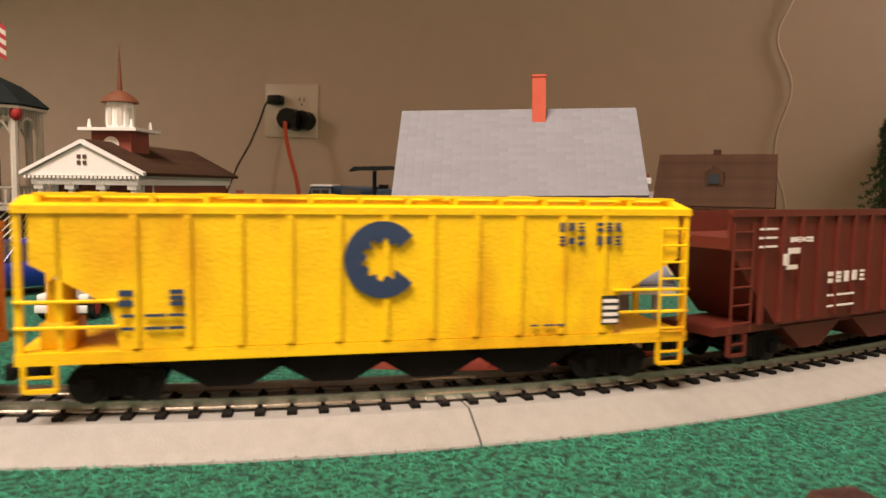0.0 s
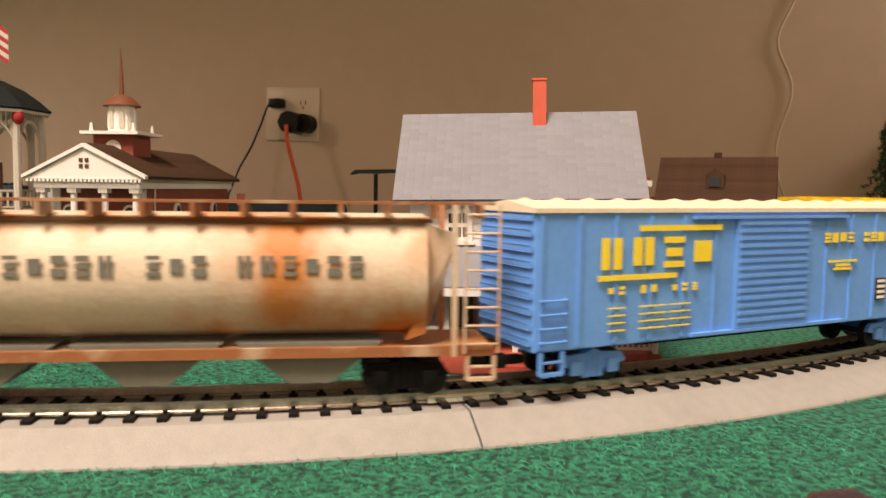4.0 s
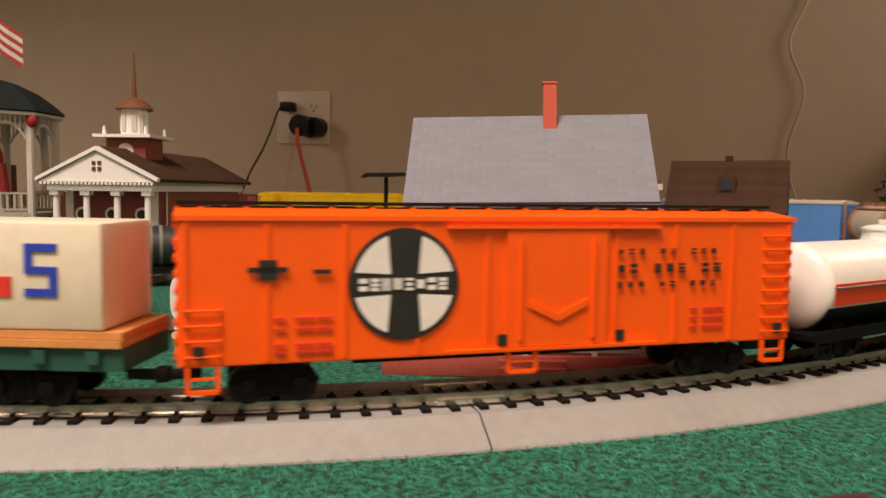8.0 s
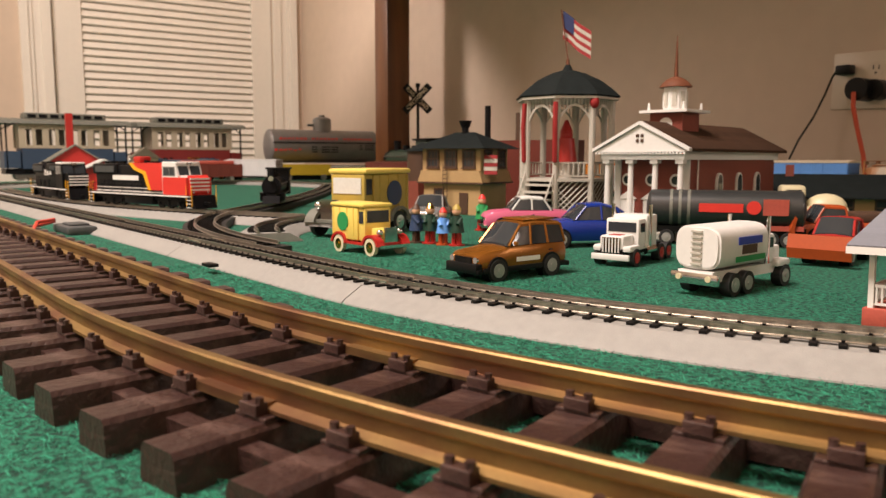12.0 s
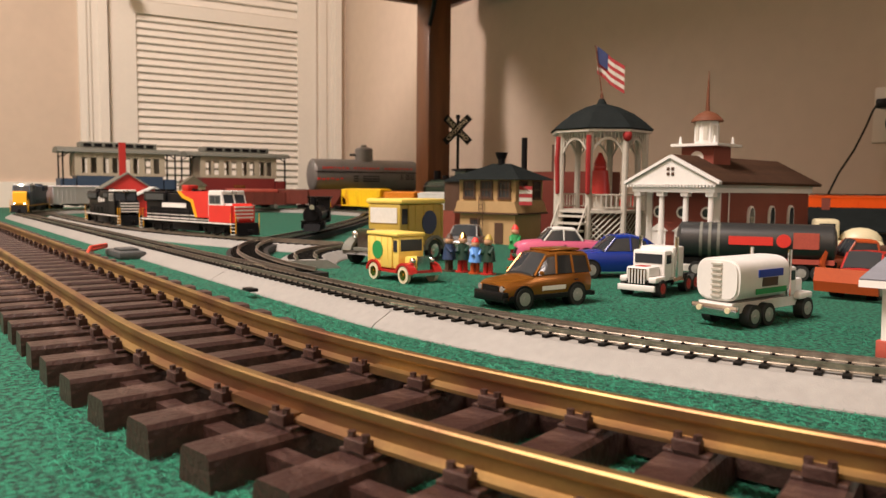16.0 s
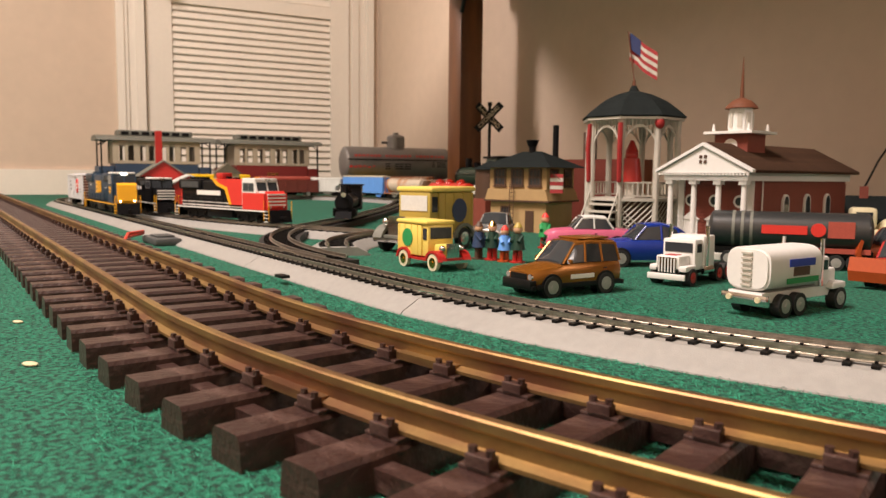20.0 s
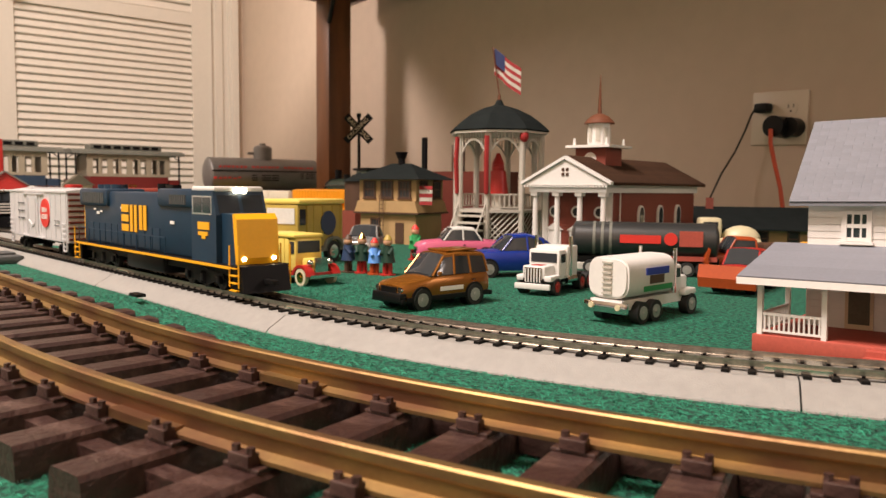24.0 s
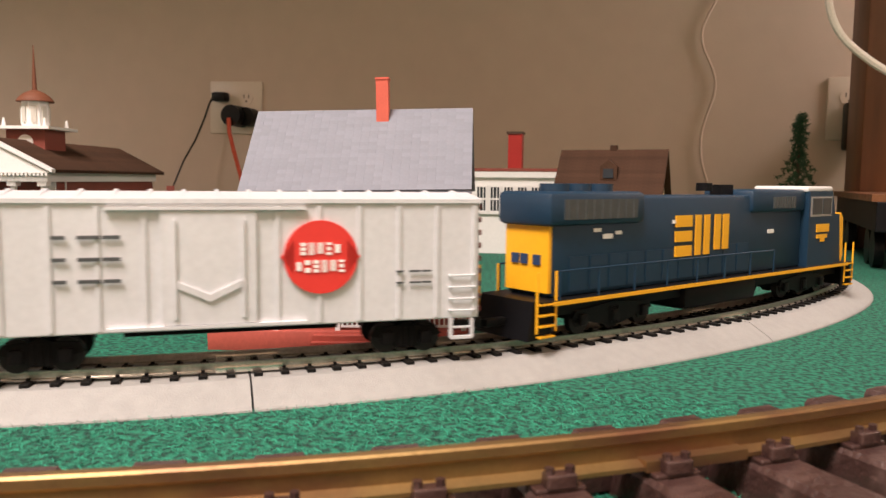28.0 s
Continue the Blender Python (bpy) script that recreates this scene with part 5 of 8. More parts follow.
def seat_cars():
    seats = {}
    back = 0.0
    for ob, L, key in cars[:2]:
        seats[key] = back + L / 2
        back += L + 0.014
    v = (HEAD[1][1] - HEAD[0][1]) / 15.0
    yellow_front = HEAD[0][1] + LEN - SEEN["yellow"][1]
    up = yellow_front
    for ob, L, key in reversed(cars[2:FILL]):
        seats[key] = up - GAP - L / 2
        up -= GAP + L
    for ob, L, key in cars[FILL:]:
        if key in SEEN:
            t, front = SEEN[key]
            seats[key] = head_at(t) + LEN - front + L / 2
            last = seats[key] + L / 2
        else:
            seats[key] = last + GAP + L / 2
            last += GAP + L
    return seats


def car_pose(center, L):
    q = L * 0.5 - 0.028
    xa, ya, _ = on_loop(center + q)
    xb, yb, _ = on_loop(center - q)
    return pose((xa + xb) / 2, (ya + yb) / 2, 0.0, 0, 0, math.degrees(math.atan2(ya - yb, xa - xb)))


def motions():
    seats = seat_cars()
    for ob, L, key in cars:
        rows = []
        for k in range(0, 113):
            t = k * 0.25
            rows.append((t, car_pose(head_at(t) + LEN - seats[key], L)))
        walk(ob, rows)


# ---- buildings ----
def plane_rows(parent, name, p0, ux, uy, n, material, length, pitch, t=0.0006, cols=1):
    """Overlapping courses laid up a roof slope: p0 the lower corner, ux along the eave, uy up the slope."""
    ux, uy = Vector(ux).normalized(), Vector(uy).normalized()
    nn = ux.cross(uy)
    bm = B()
    w = length / cols
    box(bm, 0.00003, w - 0.00003, 0, pitch * 1.25, 0, t)
    me = mesh_of(name, bm, material)
    bm = B()
    box(bm, 0.00003, w / 2 - 0.00003, 0, pitch * 1.25, 0, t)
    half = mesh_of(name, bm, material)
    for r in range(n):
        odd = r % 2 and cols > 1
        for k in range(cols + 1 if odd else cols):
            o = new(name, half if odd and k in (0, cols) else me)
            o.parent = parent
            off = -w / 2 if odd and k else 0
            m = Matrix((ux, uy, nn)).transposed().to_4x4()
            m = Matrix.Translation(Vector(p0) + ux * (k * w + off) + uy * (r * pitch) + nn * 0.0003) @ m @ Matrix.Rotation(radians(1.6), 4, "X")
            o.matrix_basis = m


def window(parent, m, w, h, frame_mat, pane_mat=None, bars=1):
    bm = B()
    for a in (-w / 2, w / 2):
        box(bm, a - 0.0011, a + 0.0011, -0.0012, 0.0004, -h / 2 - 0.001, h / 2 + 0.001)
    for z in (-h / 2, 0, h / 2):
        box(bm, -w / 2, w / 2, -0.0010, 0.0004, z - 0.0009, z + 0.0009)
    if bars > 1:
        for a in (-w / 6, w / 6):
            box(bm, a - 0.0004, a + 0.0004, -0.0008, 0.0003, -h / 2, h / 2)
    f = part("window", bm, frame_mat, parent, "", False)
    f.matrix_basis = m
    part("pane", bx(-w / 2, w / 2, -0.0003, 0.0002, -h / 2, h / 2), pane_mat or M["glass"], f, "", False)
    part("sill", bx(-w / 2 - 0.002, w / 2 + 0.002, -0.0020, 0.0004, -h / 2 - 0.0024, -h / 2 - 0.0011), frame_mat, f, "", False)
    return f


def farmhouse():
    h = thing("farmhouse", pose(0.5727, -0.7921, 0.0006, 0, -1.1, 10.3), "white toy farmhouse with a blue-grey roof and front porch", "house")
    W, D, E, R = 0.0968, 0.062, 0.0760, 0.1095
    y0, y1 = -D / 2, D / 2
    part("foundation", bx(-W / 2 - 0.011, W / 2 + 0.006, y0 - 0.042, y1 + 0.002, 0, 0.009, bev=0.0006), M["base_red"], h, "brick red porch base")
    for k in range(3):
        part("porch_step", bx(-0.012, 0.014, y0 - 0.046 - k * 0.004, y0 - 0.042 - k * 0.004, 0, 0.0075 - k * 0.0022), M["base_red"], h, "", False)
    bm = B()
    prism(bm, [(y0, 0.009), (y1, 0.009), (y1, E), (0, R - 0.003), (y0, E)], "x", -W / 2, W / 2)
    part("building_body", bm, M["house_white"], h, "", False)
    me = None
    for k in range(17):
        z = 0.012 + k * 0.0033
        o = part("clapboard", bx(-W / 2 - 0.0001, W / 2 + 0.0001, y0 - 0.0006, y0, z, z + 0.0029), M["house_white"], h, "", False) if me is None else new("clapboard", me)
        me = o.data
        o.parent = h
        if k:
            o.location = (0, 0, k * 0.0033)
    sl = math.hypot(0 - y0, R - E)
    for s in (-1, 1):
        bm = B()
        ov = 0.007
        dy, dz = (0 - s * D / 2), (R - E)
        p = [(0, R), (s * (D / 2 + ov), E - ov * (R - E) / (D / 2)), (s * (D / 2 + ov), E - ov * (R - E) / (D / 2) - 0.0016), (0, R - 0.0018)]
        prism(bm, p, "x", -W / 2 - 0.007, W / 2 + 0.007)
        part("roof", bm, M["roof_grey"], h, "", False)
    ux, uy = Vector((1, 0, 0)), Vector((0, D / 2 + 0.007, (R - E) * (1 + 0.007 / (D / 2))))
    plane_rows(h, "shingle_course", (-W / 2 - 0.007, -D / 2 - 0.007, E - 0.007 * (R - E) / (D / 2)), ux, uy, 21, M["roof_grey"], W + 0.014, uy.length / 21.5, 0.0005, 13)
    part("chimney", bx(0.0068, 0.0130, -0.0072, -0.0008, R - 0.012, R + 0.0145), M["chimney"], h, "tall orange-red brick chimney", False)
    part("chimney_cap", bx(0.0064, 0.0134, -0.0076, -0.0004, R + 0.0145, R + 0.0155), M["chimney"], h, "", False)
    for x in (-0.027, 0.020):
        window(h, pose(x, y0 - 0.0008, 0.0575), 0.0105, 0.0125, M["house_white"], M["glass"], 3)
    window(h, pose(0.030, y0 - 0.0008, 0.024), 0.0105, 0.015, M["house_white"], M["glass"], 3)
    for y in (-0.012, 0.014):
        window(h, pose(-W / 2 - 0.0006, y, 0.055, 0, 0, -90), 0.009, 0.012, M["house_white"], M["glass"], 3)
    d = part("front_door", bx(-0.031, -0.019, y0 - 0.0012, y0 - 0.0002, 0.0092, 0.0335), M["tan_light"], h, "screen door", False)
    part("door_pane", bx(-0.0295, -0.0205, y0 - 0.0016, y0 - 0.0011, 0.0115, 0.0320), M["olive"], d, "", False)
    bm = B()
    prism(bm, [(y0 - 0.048, 0.0335), (y0 - 0.048, 0.0352), (y0, 0.0475), (y0, 0.0455)], "x", -W / 2 - 0.016, W / 2 + 0.010)
    part("porch_roof", bm, M["roof_grey"], h, "", False)
    plane_rows(h, "shingle_course", (-W / 2 - 0.016, y0 - 0.048, 0.0352), (1, 0, 0), (0, 0.048, 0.0123), 7, M["roof_grey"], W + 0.026, 0.0070, 0.0004, 1)
    part("porch_fascia", bx(-W / 2 - 0.016, W / 2 + 0.010, y0 - 0.0488, y0 - 0.0478, 0.0322, 0.0352), M["house_white"], h, "", False)
    for k in range(5):
        x = -W / 2 - 0.008 + (W + 0.012) * k / 4
        part("porch_post", bx(x - 0.0011, x + 0.0011, y0 - 0.0412, y0 - 0.0390, 0.009, 0.0345), M["house_white"], h, "", False)
        if k < 4 and k != 1:
            x2 = x + (W + 0.012) / 4
            bm = B()
            box(bm, x + 0.001, x2 - 0.001, y0 - 0.0405, y0 - 0.0396, 0.0178, 0.0190)
            box(bm, x + 0.001, x2 - 0.001, y0 - 0.0405, y0 - 0.0396, 0.0102, 0.0112)
            for q in range(12):
                xx = x + 0.002 + (x2 - x - 0.004) * q / 11
                box(bm, xx - 0.0004, xx + 0.0004, y0 - 0.0404, y0 - 0.0397, 0.0110, 0.0180)
            part("railing", bm, M["house_white"], h, "", False)
    bm = B()
    for z in (0.0107, 0.0184):
        box(bm, -W / 2 - 0.0085, -W / 2 - 0.0076, y0 - 0.039, y0, z - 0.0005, z + 0.0006)
    for q in range(16):
        yy = y0 - 0.037 + 0.035 * q / 15
        box(bm, -W / 2 - 0.0084, -W / 2 - 0.0077, yy - 0.0004, yy + 0.0004, 0.0110, 0.0182)
    part("railing", bm, M["house_white"], h, "", False)
    for y in (y0 - 0.002,):
        part("porch_post", bx(-W / 2 - 0.0091, -W / 2 - 0.0069, y - 0.001, y + 0.001, 0.009, 0.0455), M["house_white"], h, "", False)


farmhouse()


def brown_house():
    h = thing("cottage", pose(0.688, -0.455, 0, 0, 0, -9), "small tan cottage with a brown roof and dormer", "house")
    W, D, E, R = 0.084, 0.060, 0.066, 0.1035
    bm = B()
    prism(bm, [(-D / 2, 0), (D / 2, 0), (D / 2, E), (0, R - 0.003), (-D / 2, E)], "x", -W / 2, W / 2)
    part("building_body", bm, M["tan_light"], h, "", False)
    for s in (-1, 1):
        bm = B()
        prism(bm, [(0, R), (s * (D / 2 + 0.006), E - 0.007), (s * (D / 2 + 0.006), E - 0.009), (0, R - 0.002)], "x", -W / 2 - 0.006, W / 2 + 0.006)
        part("roof", bm, M["brown_roof"], h, "", False)
    uy = Vector((0, D / 2 + 0.006, R - E + 0.007))
    plane_rows(h, "shingle_course", (-W / 2 - 0.006, -D / 2 - 0.006, E - 0.007), (1, 0, 0), uy, 14, M["brown_roof"], W + 0.012, uy.length / 14.4, 0.0005, 1)
    bm = B()
    prism(bm, [(-0.0075, 0.076), (0.0075, 0.076), (0.0075, 0.088), (0, 0.094), (-0.0075, 0.088)], "y", -D / 2 + 0.006, -0.004)
    part("dormer", bm, M["brown_roof"], h, "", False)
    part("dormer_window", bx(-0.0045, 0.0045, -D / 2 + 0.0050, -D / 2 + 0.0062, 0.078, 0.086), M["glass"], h, "", False)
    part("chimney", bx(-0.003, 0.003, -0.002, 0.004, R - 0.008, R + 0.004), M["brown_roof"], h, "", False)
    for x in (-0.027, 0.027):
        window(h, pose(x, -D / 2 - 0.0006, 0.050), 0.012, 0.016, M["brown_trim"], M["glass"])
    bm = B()
    prism(bm, [(-0.014, 0.044), (0, 0.058), (0.014, 0.044), (0.014, 0.041), (-0.014, 0.041)], "y", -D / 2 - 0.014, -D / 2)
    part("door_gable", bm, M["brown_roof"], h, "", False)
    part("front_door", bx(-0.006, 0.006, -D / 2 - 0.0012, -D / 2 - 0.0001, 0.001, 0.034), M["brown_trim"], h, "", False)


brown_house()


def courthouse():
    h = thing("courthouse", pose(0.2187, -0.6663, 0, 0, 0, 12.1), "red brick courthouse with white columns, clock and cupola", "building")
    W, D, E, R = 0.0810, 0.2087, 0.0775, 0.1010
    part("base", bx(-W / 2 - 0.004, W / 2 + 0.004, -0.004, D + 0.004, 0, 0.006, bev=0.0006), M["gaz_white"], h, "", False)
    part("brick_body", bx(-W / 2 + 0.003, W / 2 - 0.003, 0.020, D, 0.006, E - 0.004), M["brick_red"], h, "", False)
    me = mesh_of("brick_course", bx(-W / 2 + 0.0024, W / 2 - 0.0024, 0.0194, D + 0.0006, 0, 0.0024), M["brick_red"])
    for k in range(20):
        o = new("brick_course", me)
        o.parent = h
        o.location = (0, 0, 0.007 + k * 0.0031)
    part("entablature", bx(-W / 2 - 0.001, W / 2 + 0.001, -0.001, D + 0.001, E - 0.007, E), M["white"], h, "", False)
    bm = B()
    prism(bm, [(-W / 2 - 0.005, E), (W / 2 + 0.005, E), (0, R)], "y", -0.004, 0.001)
    part("pediment", bm, M["white"], h, "white triangular pediment", False)
    bm = B()
    for s in (-1, 1):
        prism(bm, [(s * (W / 2 + 0.0075), E + 0.0002), (s * (W / 2 + 0.0075), E + 0.0028), (0, R + 0.0035), (0, R + 0.0005)], "y", -0.0062, 0.0012)
    part("cornice", bm, M["white"], h, "", False)
    for k in range(28):
        x = -W / 2 - 0.003 + (W + 0.006) * k / 27
        part("dentil", bx(x - 0.0009, x + 0.0009, -0.0062, -0.0042, E - 0.0022, E - 0.0002), M["white"], h, "", False)
    bm = B()
    for k in range(4):
        a = radians(45 + 90 * k)
        box(bm, 0.0032 * math.cos(a) - 0.0014, 0.0032 * math.cos(a) + 0.0014, -0.0047, -0.0040, E + 0.012 + 0.0032 * math.sin(a) - 0.0014, E + 0.012 + 0.0032 * math.sin(a) + 0.0014)
    part("round_vent", bm, M["brown_trim"], h, "dark round vent", False)
    for s in (-1, 1):
        bm = B()
        prism(bm, [(0, R + 0.0035), (s * (W / 2 + 0.008), E + 0.0018), (s * (W / 2 + 0.008), E), (0, R + 0.001)], "y", -0.001, D + 0.006)
        r = part("roof", bm, M["brown_roof"], h, "", False)
    uy = Vector((-(W / 2 + 0.008), 0, R - E + 0.0017))
    plane_rows(h, "shingle_course", (W / 2 + 0.008, -0.001, E + 0.0018), (0, 1, 0), uy, 16, M["brown_roof"], D + 0.007, uy.length / 16.4, 0.0005, 1)
    for k in range(4):
        x = -W / 2 + 0.004 + (W - 0.008) * k / 3
        bm = B()
        cyl(bm, (x, 0.003, 0.009), (x, 0.003, E - 0.010), 0.0029, 16, 0.0024)
        box(bm, x - 0.0036, x + 0.0036, -0.0006, 0.0066, 0.006, 0.0095)
        box(bm, x - 0.0036, x + 0.0036, -0.0006, 0.0066, E - 0.0105, E - 0.007)
        part("column", bm, M["white"], h)
        if k < 3:
            xd = x + (W - 0.008) / 6
            d = part("door", bx(xd - 0.0075, xd + 0.0075, 0.0186, 0.0193, 0.006, 0.034), M["white"], h, "white panelled door", False)
            bm = B()
            prism(bm, [(xd - 0.010, 0.034), (xd + 0.010, 0.034), (xd, 0.041)], "y", 0.0176, 0.0192)
            part("door_pediment", bm, M["white"], d, "", False)
            bm = B()
            cyl(bm, (xd, 0.0180, 0.052), (xd, 0.0193, 0.052), 0.0058, 20)
            part("round_window", bm, M["white"], h, "", False)
            bm = B()
            cyl(bm, (xd, 0.0176, 0.052), (xd, 0.0181, 0.052), 0.0038, 16)
            part("pane", bm, M["glass"], h, "", False)
    for x in (-W / 2 + 0.006, W / 2 - 0.006):
        part("pilaster", bx(x - 0.003, x + 0.003, 0.0176, 0.0193, 0.006, E - 0.007), M["white"], h, "", False)
    for k in range(3):
        y = 0.075 + k * 0.044
        bm = B()
        pts = [(y - 0.0065, 0.020), (y + 0.0065, 0.020), (y + 0.0065, 0.050)] + [(y + 0.0065 * math.cos(radians(a)), 0.050 + 0.0085 * math.sin(radians(a))) for a in range(20, 180, 20)] + [(y - 0.0065, 0.050)]
        prism(bm, pts, "x", W / 2 - 0.0024, W / 2 - 0.0004)
        f = part("arched_window", bm, M["white"], h, "white arched window", False)
        bm = B()
        pts = [(y + (p[0] - y) * 0.66, 0.022 + (p[1] - 0.020) * 0.90) for p in pts]
        prism(bm, pts, "x", W / 2 - 0.0003, W / 2 + 0.0001)
        part("pane", bm, M["glass"], f, "", False)
    bm = B()
    tube(bm, [(W / 2 - 0.001, 0.030, E - 0.006), (W / 2 - 0.001, 0.030, 0.008)], 0.0007)
    part("downpipe", bm, M["white"], h)
    cy = 0.059
    tower = part("tower", bx(-0.0165, 0.0165, cy - 0.0165, cy + 0.0165, R - 0.014, R + 0.013), M["brick_red"], h, "red brick tower base", False)
    part("balcony", bx(-0.024, 0.024, cy - 0.024, cy + 0.024, R + 0.013, R + 0.0155), M["white"], tower, "", False)
    for sx in (-1, 1):
        for sy in (-1, 1):
            bm = B()
            cyl(bm, (sx * 0.0175, cy + sy * 0.0175, R + 0.0155), (sx * 0.0175, cy + sy * 0.0175, R + 0.0225), 0.0018, 8, 0.0008)
            part("urn", bm, M["white"], tower)
    bm = B()
    cyl(bm, (0.0, cy - 0.0172, R + 0.002), (0.0, cy - 0.0164, R + 0.002), 0.0066, 24)
    part("clock_face", bm, M["print_white"], tower, "white clock face")
    bm = B()
    cyl(bm, (0, cy, R + 0.0155), (0, cy, R + 0.037), 0.0115, 8, 0.0108)
    lan = part("cupola", bm, M["white"], h, "", False)
    for k in range(8):
        a = radians(22.5 + 45 * k)
        part("opening", bx(-0.002, 0.002, 0.0102, 0.0114, R + 0.019, R + 0.033), M["gaz_white"], lan, "", False).matrix_basis = pose(0, cy, 0, 0, 0, 45 * k + 22.5)
    bm = B()
    for r0, r1, z0, z1 in ((0.0150, 0.0150, 0.037, 0.0378), (0.0150, 0.0125, 0.0378, 0.041), (0.0125, 0.0085, 0.041, 0.0445), (0.0085, 0.0030, 0.0445, 0.0470)):
        cyl(bm, (0, cy, R + z0), (0, cy, R + z1), r0, 16, r1)
    cyl(bm, (0, cy, R + 0.047), (0, cy, R + 0.085), 0.0022, 8, 0.0004)
    part("spire", bm, M["copper"], h, "brown copper dome and spire")


courthouse()


def gazebo():
    h = thing("gazebo", pose(0.053, -0.6035, 0, 0, 0, 12), "white gazebo with a slate dome, lattice base and red ribbons", "gazebo")
    R, ZD, ZE = 0.050, 0.050, 0.1345
    N = 8
    def pt(k, r):
        a = radians(360 / N * k + 22.5)
        return r * math.cos(a), r * math.sin(a)
    bm = B()
    prism(bm, [pt(k, R + 0.003) for k in range(N)], "z", ZD - 0.003, ZD)
    part("deck", bm, M["gaz_white"], h, "", False)
    for k in range(N):
        x, y = pt(k, R)
        x2, y2 = pt(k + 1, R)
        bm = B()
        cyl(bm, (x, y, 0), (x, y, ZE), 0.0034, 8)
        part("post", bm, M["gaz_white"], h)
        d = Vector((x2 - x, y2 - y, 0))
        w = d.length
        ang = math.degrees(math.atan2(d.y, d.x))
        m = pose(x, y, 0, 0, 0, ang)
        bm = B()
        n = 6
        for q in range(-n, n + 1):
            for s in (-1, 1):
                p0, p1 = q / n * w, q / n * w + s * (ZD - 0.006)
                a0, a1 = max(0.003, min(w - 0.003, p0)), max(0.003, min(w - 0.003, p1))
                if abs(p1 - p0) < 1e-6 or abs(a1 - a0) < 0.002:
                    continue
                z0 = 0.003 + (a0 - p0) / (p1 - p0) * (ZD - 0.006)
                z1 = 0.003 + (a1 - p0) / (p1 - p0) * (ZD - 0.006)
                cyl(bm, (a0, 0, z0), (a1, 0, z1), 0.0007, 4)
        if k != 5:
            lt = part("lattice", bm, M["gaz_white"], h, "", False)
            lt.matrix_basis = m
            part("lattice_back", bx(0, w, 0.004, 0.0046, 0.001, ZD - 0.003), M["brown_trim"], lt, "", False)
            for z in (ZD + 0.003, ZD + 0.017):
                part("handrail", bx(0, w, -0.0008, 0.0008, z - 0.0008, z + 0.0008), M["gaz_white"], h, "", False).matrix_basis = m
            for q in range(7):
                xx = w * (q + 0.5) / 7
                part("baluster", bx(xx - 0.0008, xx + 0.0008, -0.0006, 0.0006, ZD + 0.0039, ZD + 0.0161), M["gaz_white"], h, "", False).matrix_basis = m
        else:
            bm.free()
        bm = B()
        nn = 10
        up = [(w * q / nn, ZE) for q in range(nn + 1)]
        lo = [(w * q / nn, ZE - 0.008 - 0.022 * (abs(q / nn * 2 - 1)) ** 2.2) for q in range(nn + 1)]
        for q in range(nn):
            prism(bm, [lo[q], lo[q + 1], (lo[q + 1][0], lo[q + 1][1] + 0.0026), (lo[q][0], lo[q][1] + 0.0026)], "y", -0.0011, 0.0011)
            if q % 1 == 0:
                box(bm, lo[q][0] - 0.0005, lo[q][0] + 0.0005, -0.0006, 0.0006, lo[q][1] + 0.002, ZE)
        part("arch", bm, M["gaz_white"], h, "", False).matrix_basis = m
    bm = B()
    prism(bm, [pt(k, R + 0.007) for k in range(N)], "z", ZE, ZE + 0.004)
    part("eave", bm, M["gaz_white"], h, "", False)
    rings = [(R + 0.009, ZE + 0.004), (R * 0.98, ZE + 0.013), (R * 0.74, ZE + 0.022), (R * 0.40, ZE + 0.030), (0.0060, ZE + 0.034), (0.003, ZE + 0.040)]
    for k in range(N):
        bm = B()
        for (r0, z0), (r1, z1) in zip(rings, rings[1:]):
            a, b2, c, d = (*pt(k, r0), z0), (*pt(k + 1, r0), z0), (*pt(k + 1, r1), z1), (*pt(k, r1), z1)
            a2, b3, c2, d2 = [(p[0] * 0.97, p[1] * 0.97, p[2] - 0.0015) for p in (a, b2, c, d)]
            vs = [bm.verts.new(p) for p in (a, b2, c, d, a2, b3, c2, d2)]
            for f in ((0, 1, 2, 3), (7, 6, 5, 4), (0, 4, 5, 1), (3, 2, 6, 7), (0, 3, 7, 4), (1, 5, 6, 2)):
                bm.faces.new([vs[i] for i in f])
        part("roof_panel", bm, M["slate"], h, "", False)
    bm = B()
    cyl(bm, (0, 0, ZE + 0.036), (0, 0, ZE + 0.046), 0.0028, 8, 0.0016)
    cyl(bm, (0, 0, ZE + 0.046), (-0.008, -0.003, ZE + 0.100), 0.0008, 6)
    pole = part("flagpole", bm, M["copper"], h, "slim brown flagpole")
    # cloth in waves: stripes as pieces
    for r in range(7):
        for q in range(7):
            if r < 4 and q < 3:
                continue
            bm = B()
            x0, x1 = -0.0075 + q * 0.0050, -0.0075 + (q + 1) * 0.0050
            z0 = ZE + 0.099 - r * 0.0043
            y0, y1 = 0.003 * math.sin(q * 1.1), 0.003 * math.sin((q + 1) * 1.1)
            d0, d1 = -q * 0.0036, -(q + 1) * 0.0036
            prism(bm, [(x0, y0), (x1, y1), (x1, y1 + 0.0003), (x0, y0 + 0.0003)], "z", z0 - 0.0043, z0)
            for v in bm.verts:
                v.co.z += d0 + (d1 - d0) * (v.co.x - x0) / (x1 - x0)
            part("stripe", bm, M["flag_red"] if r % 2 == 0 else M["gaz_white"], pole, "", False)
    bm = B()
    prism(bm, [(-0.0075, -0.0004), (0.0075, -0.0004), (0.0075, 0.0012), (-0.0075, 0.0012)], "z", ZE + 0.0818, ZE + 0.099)
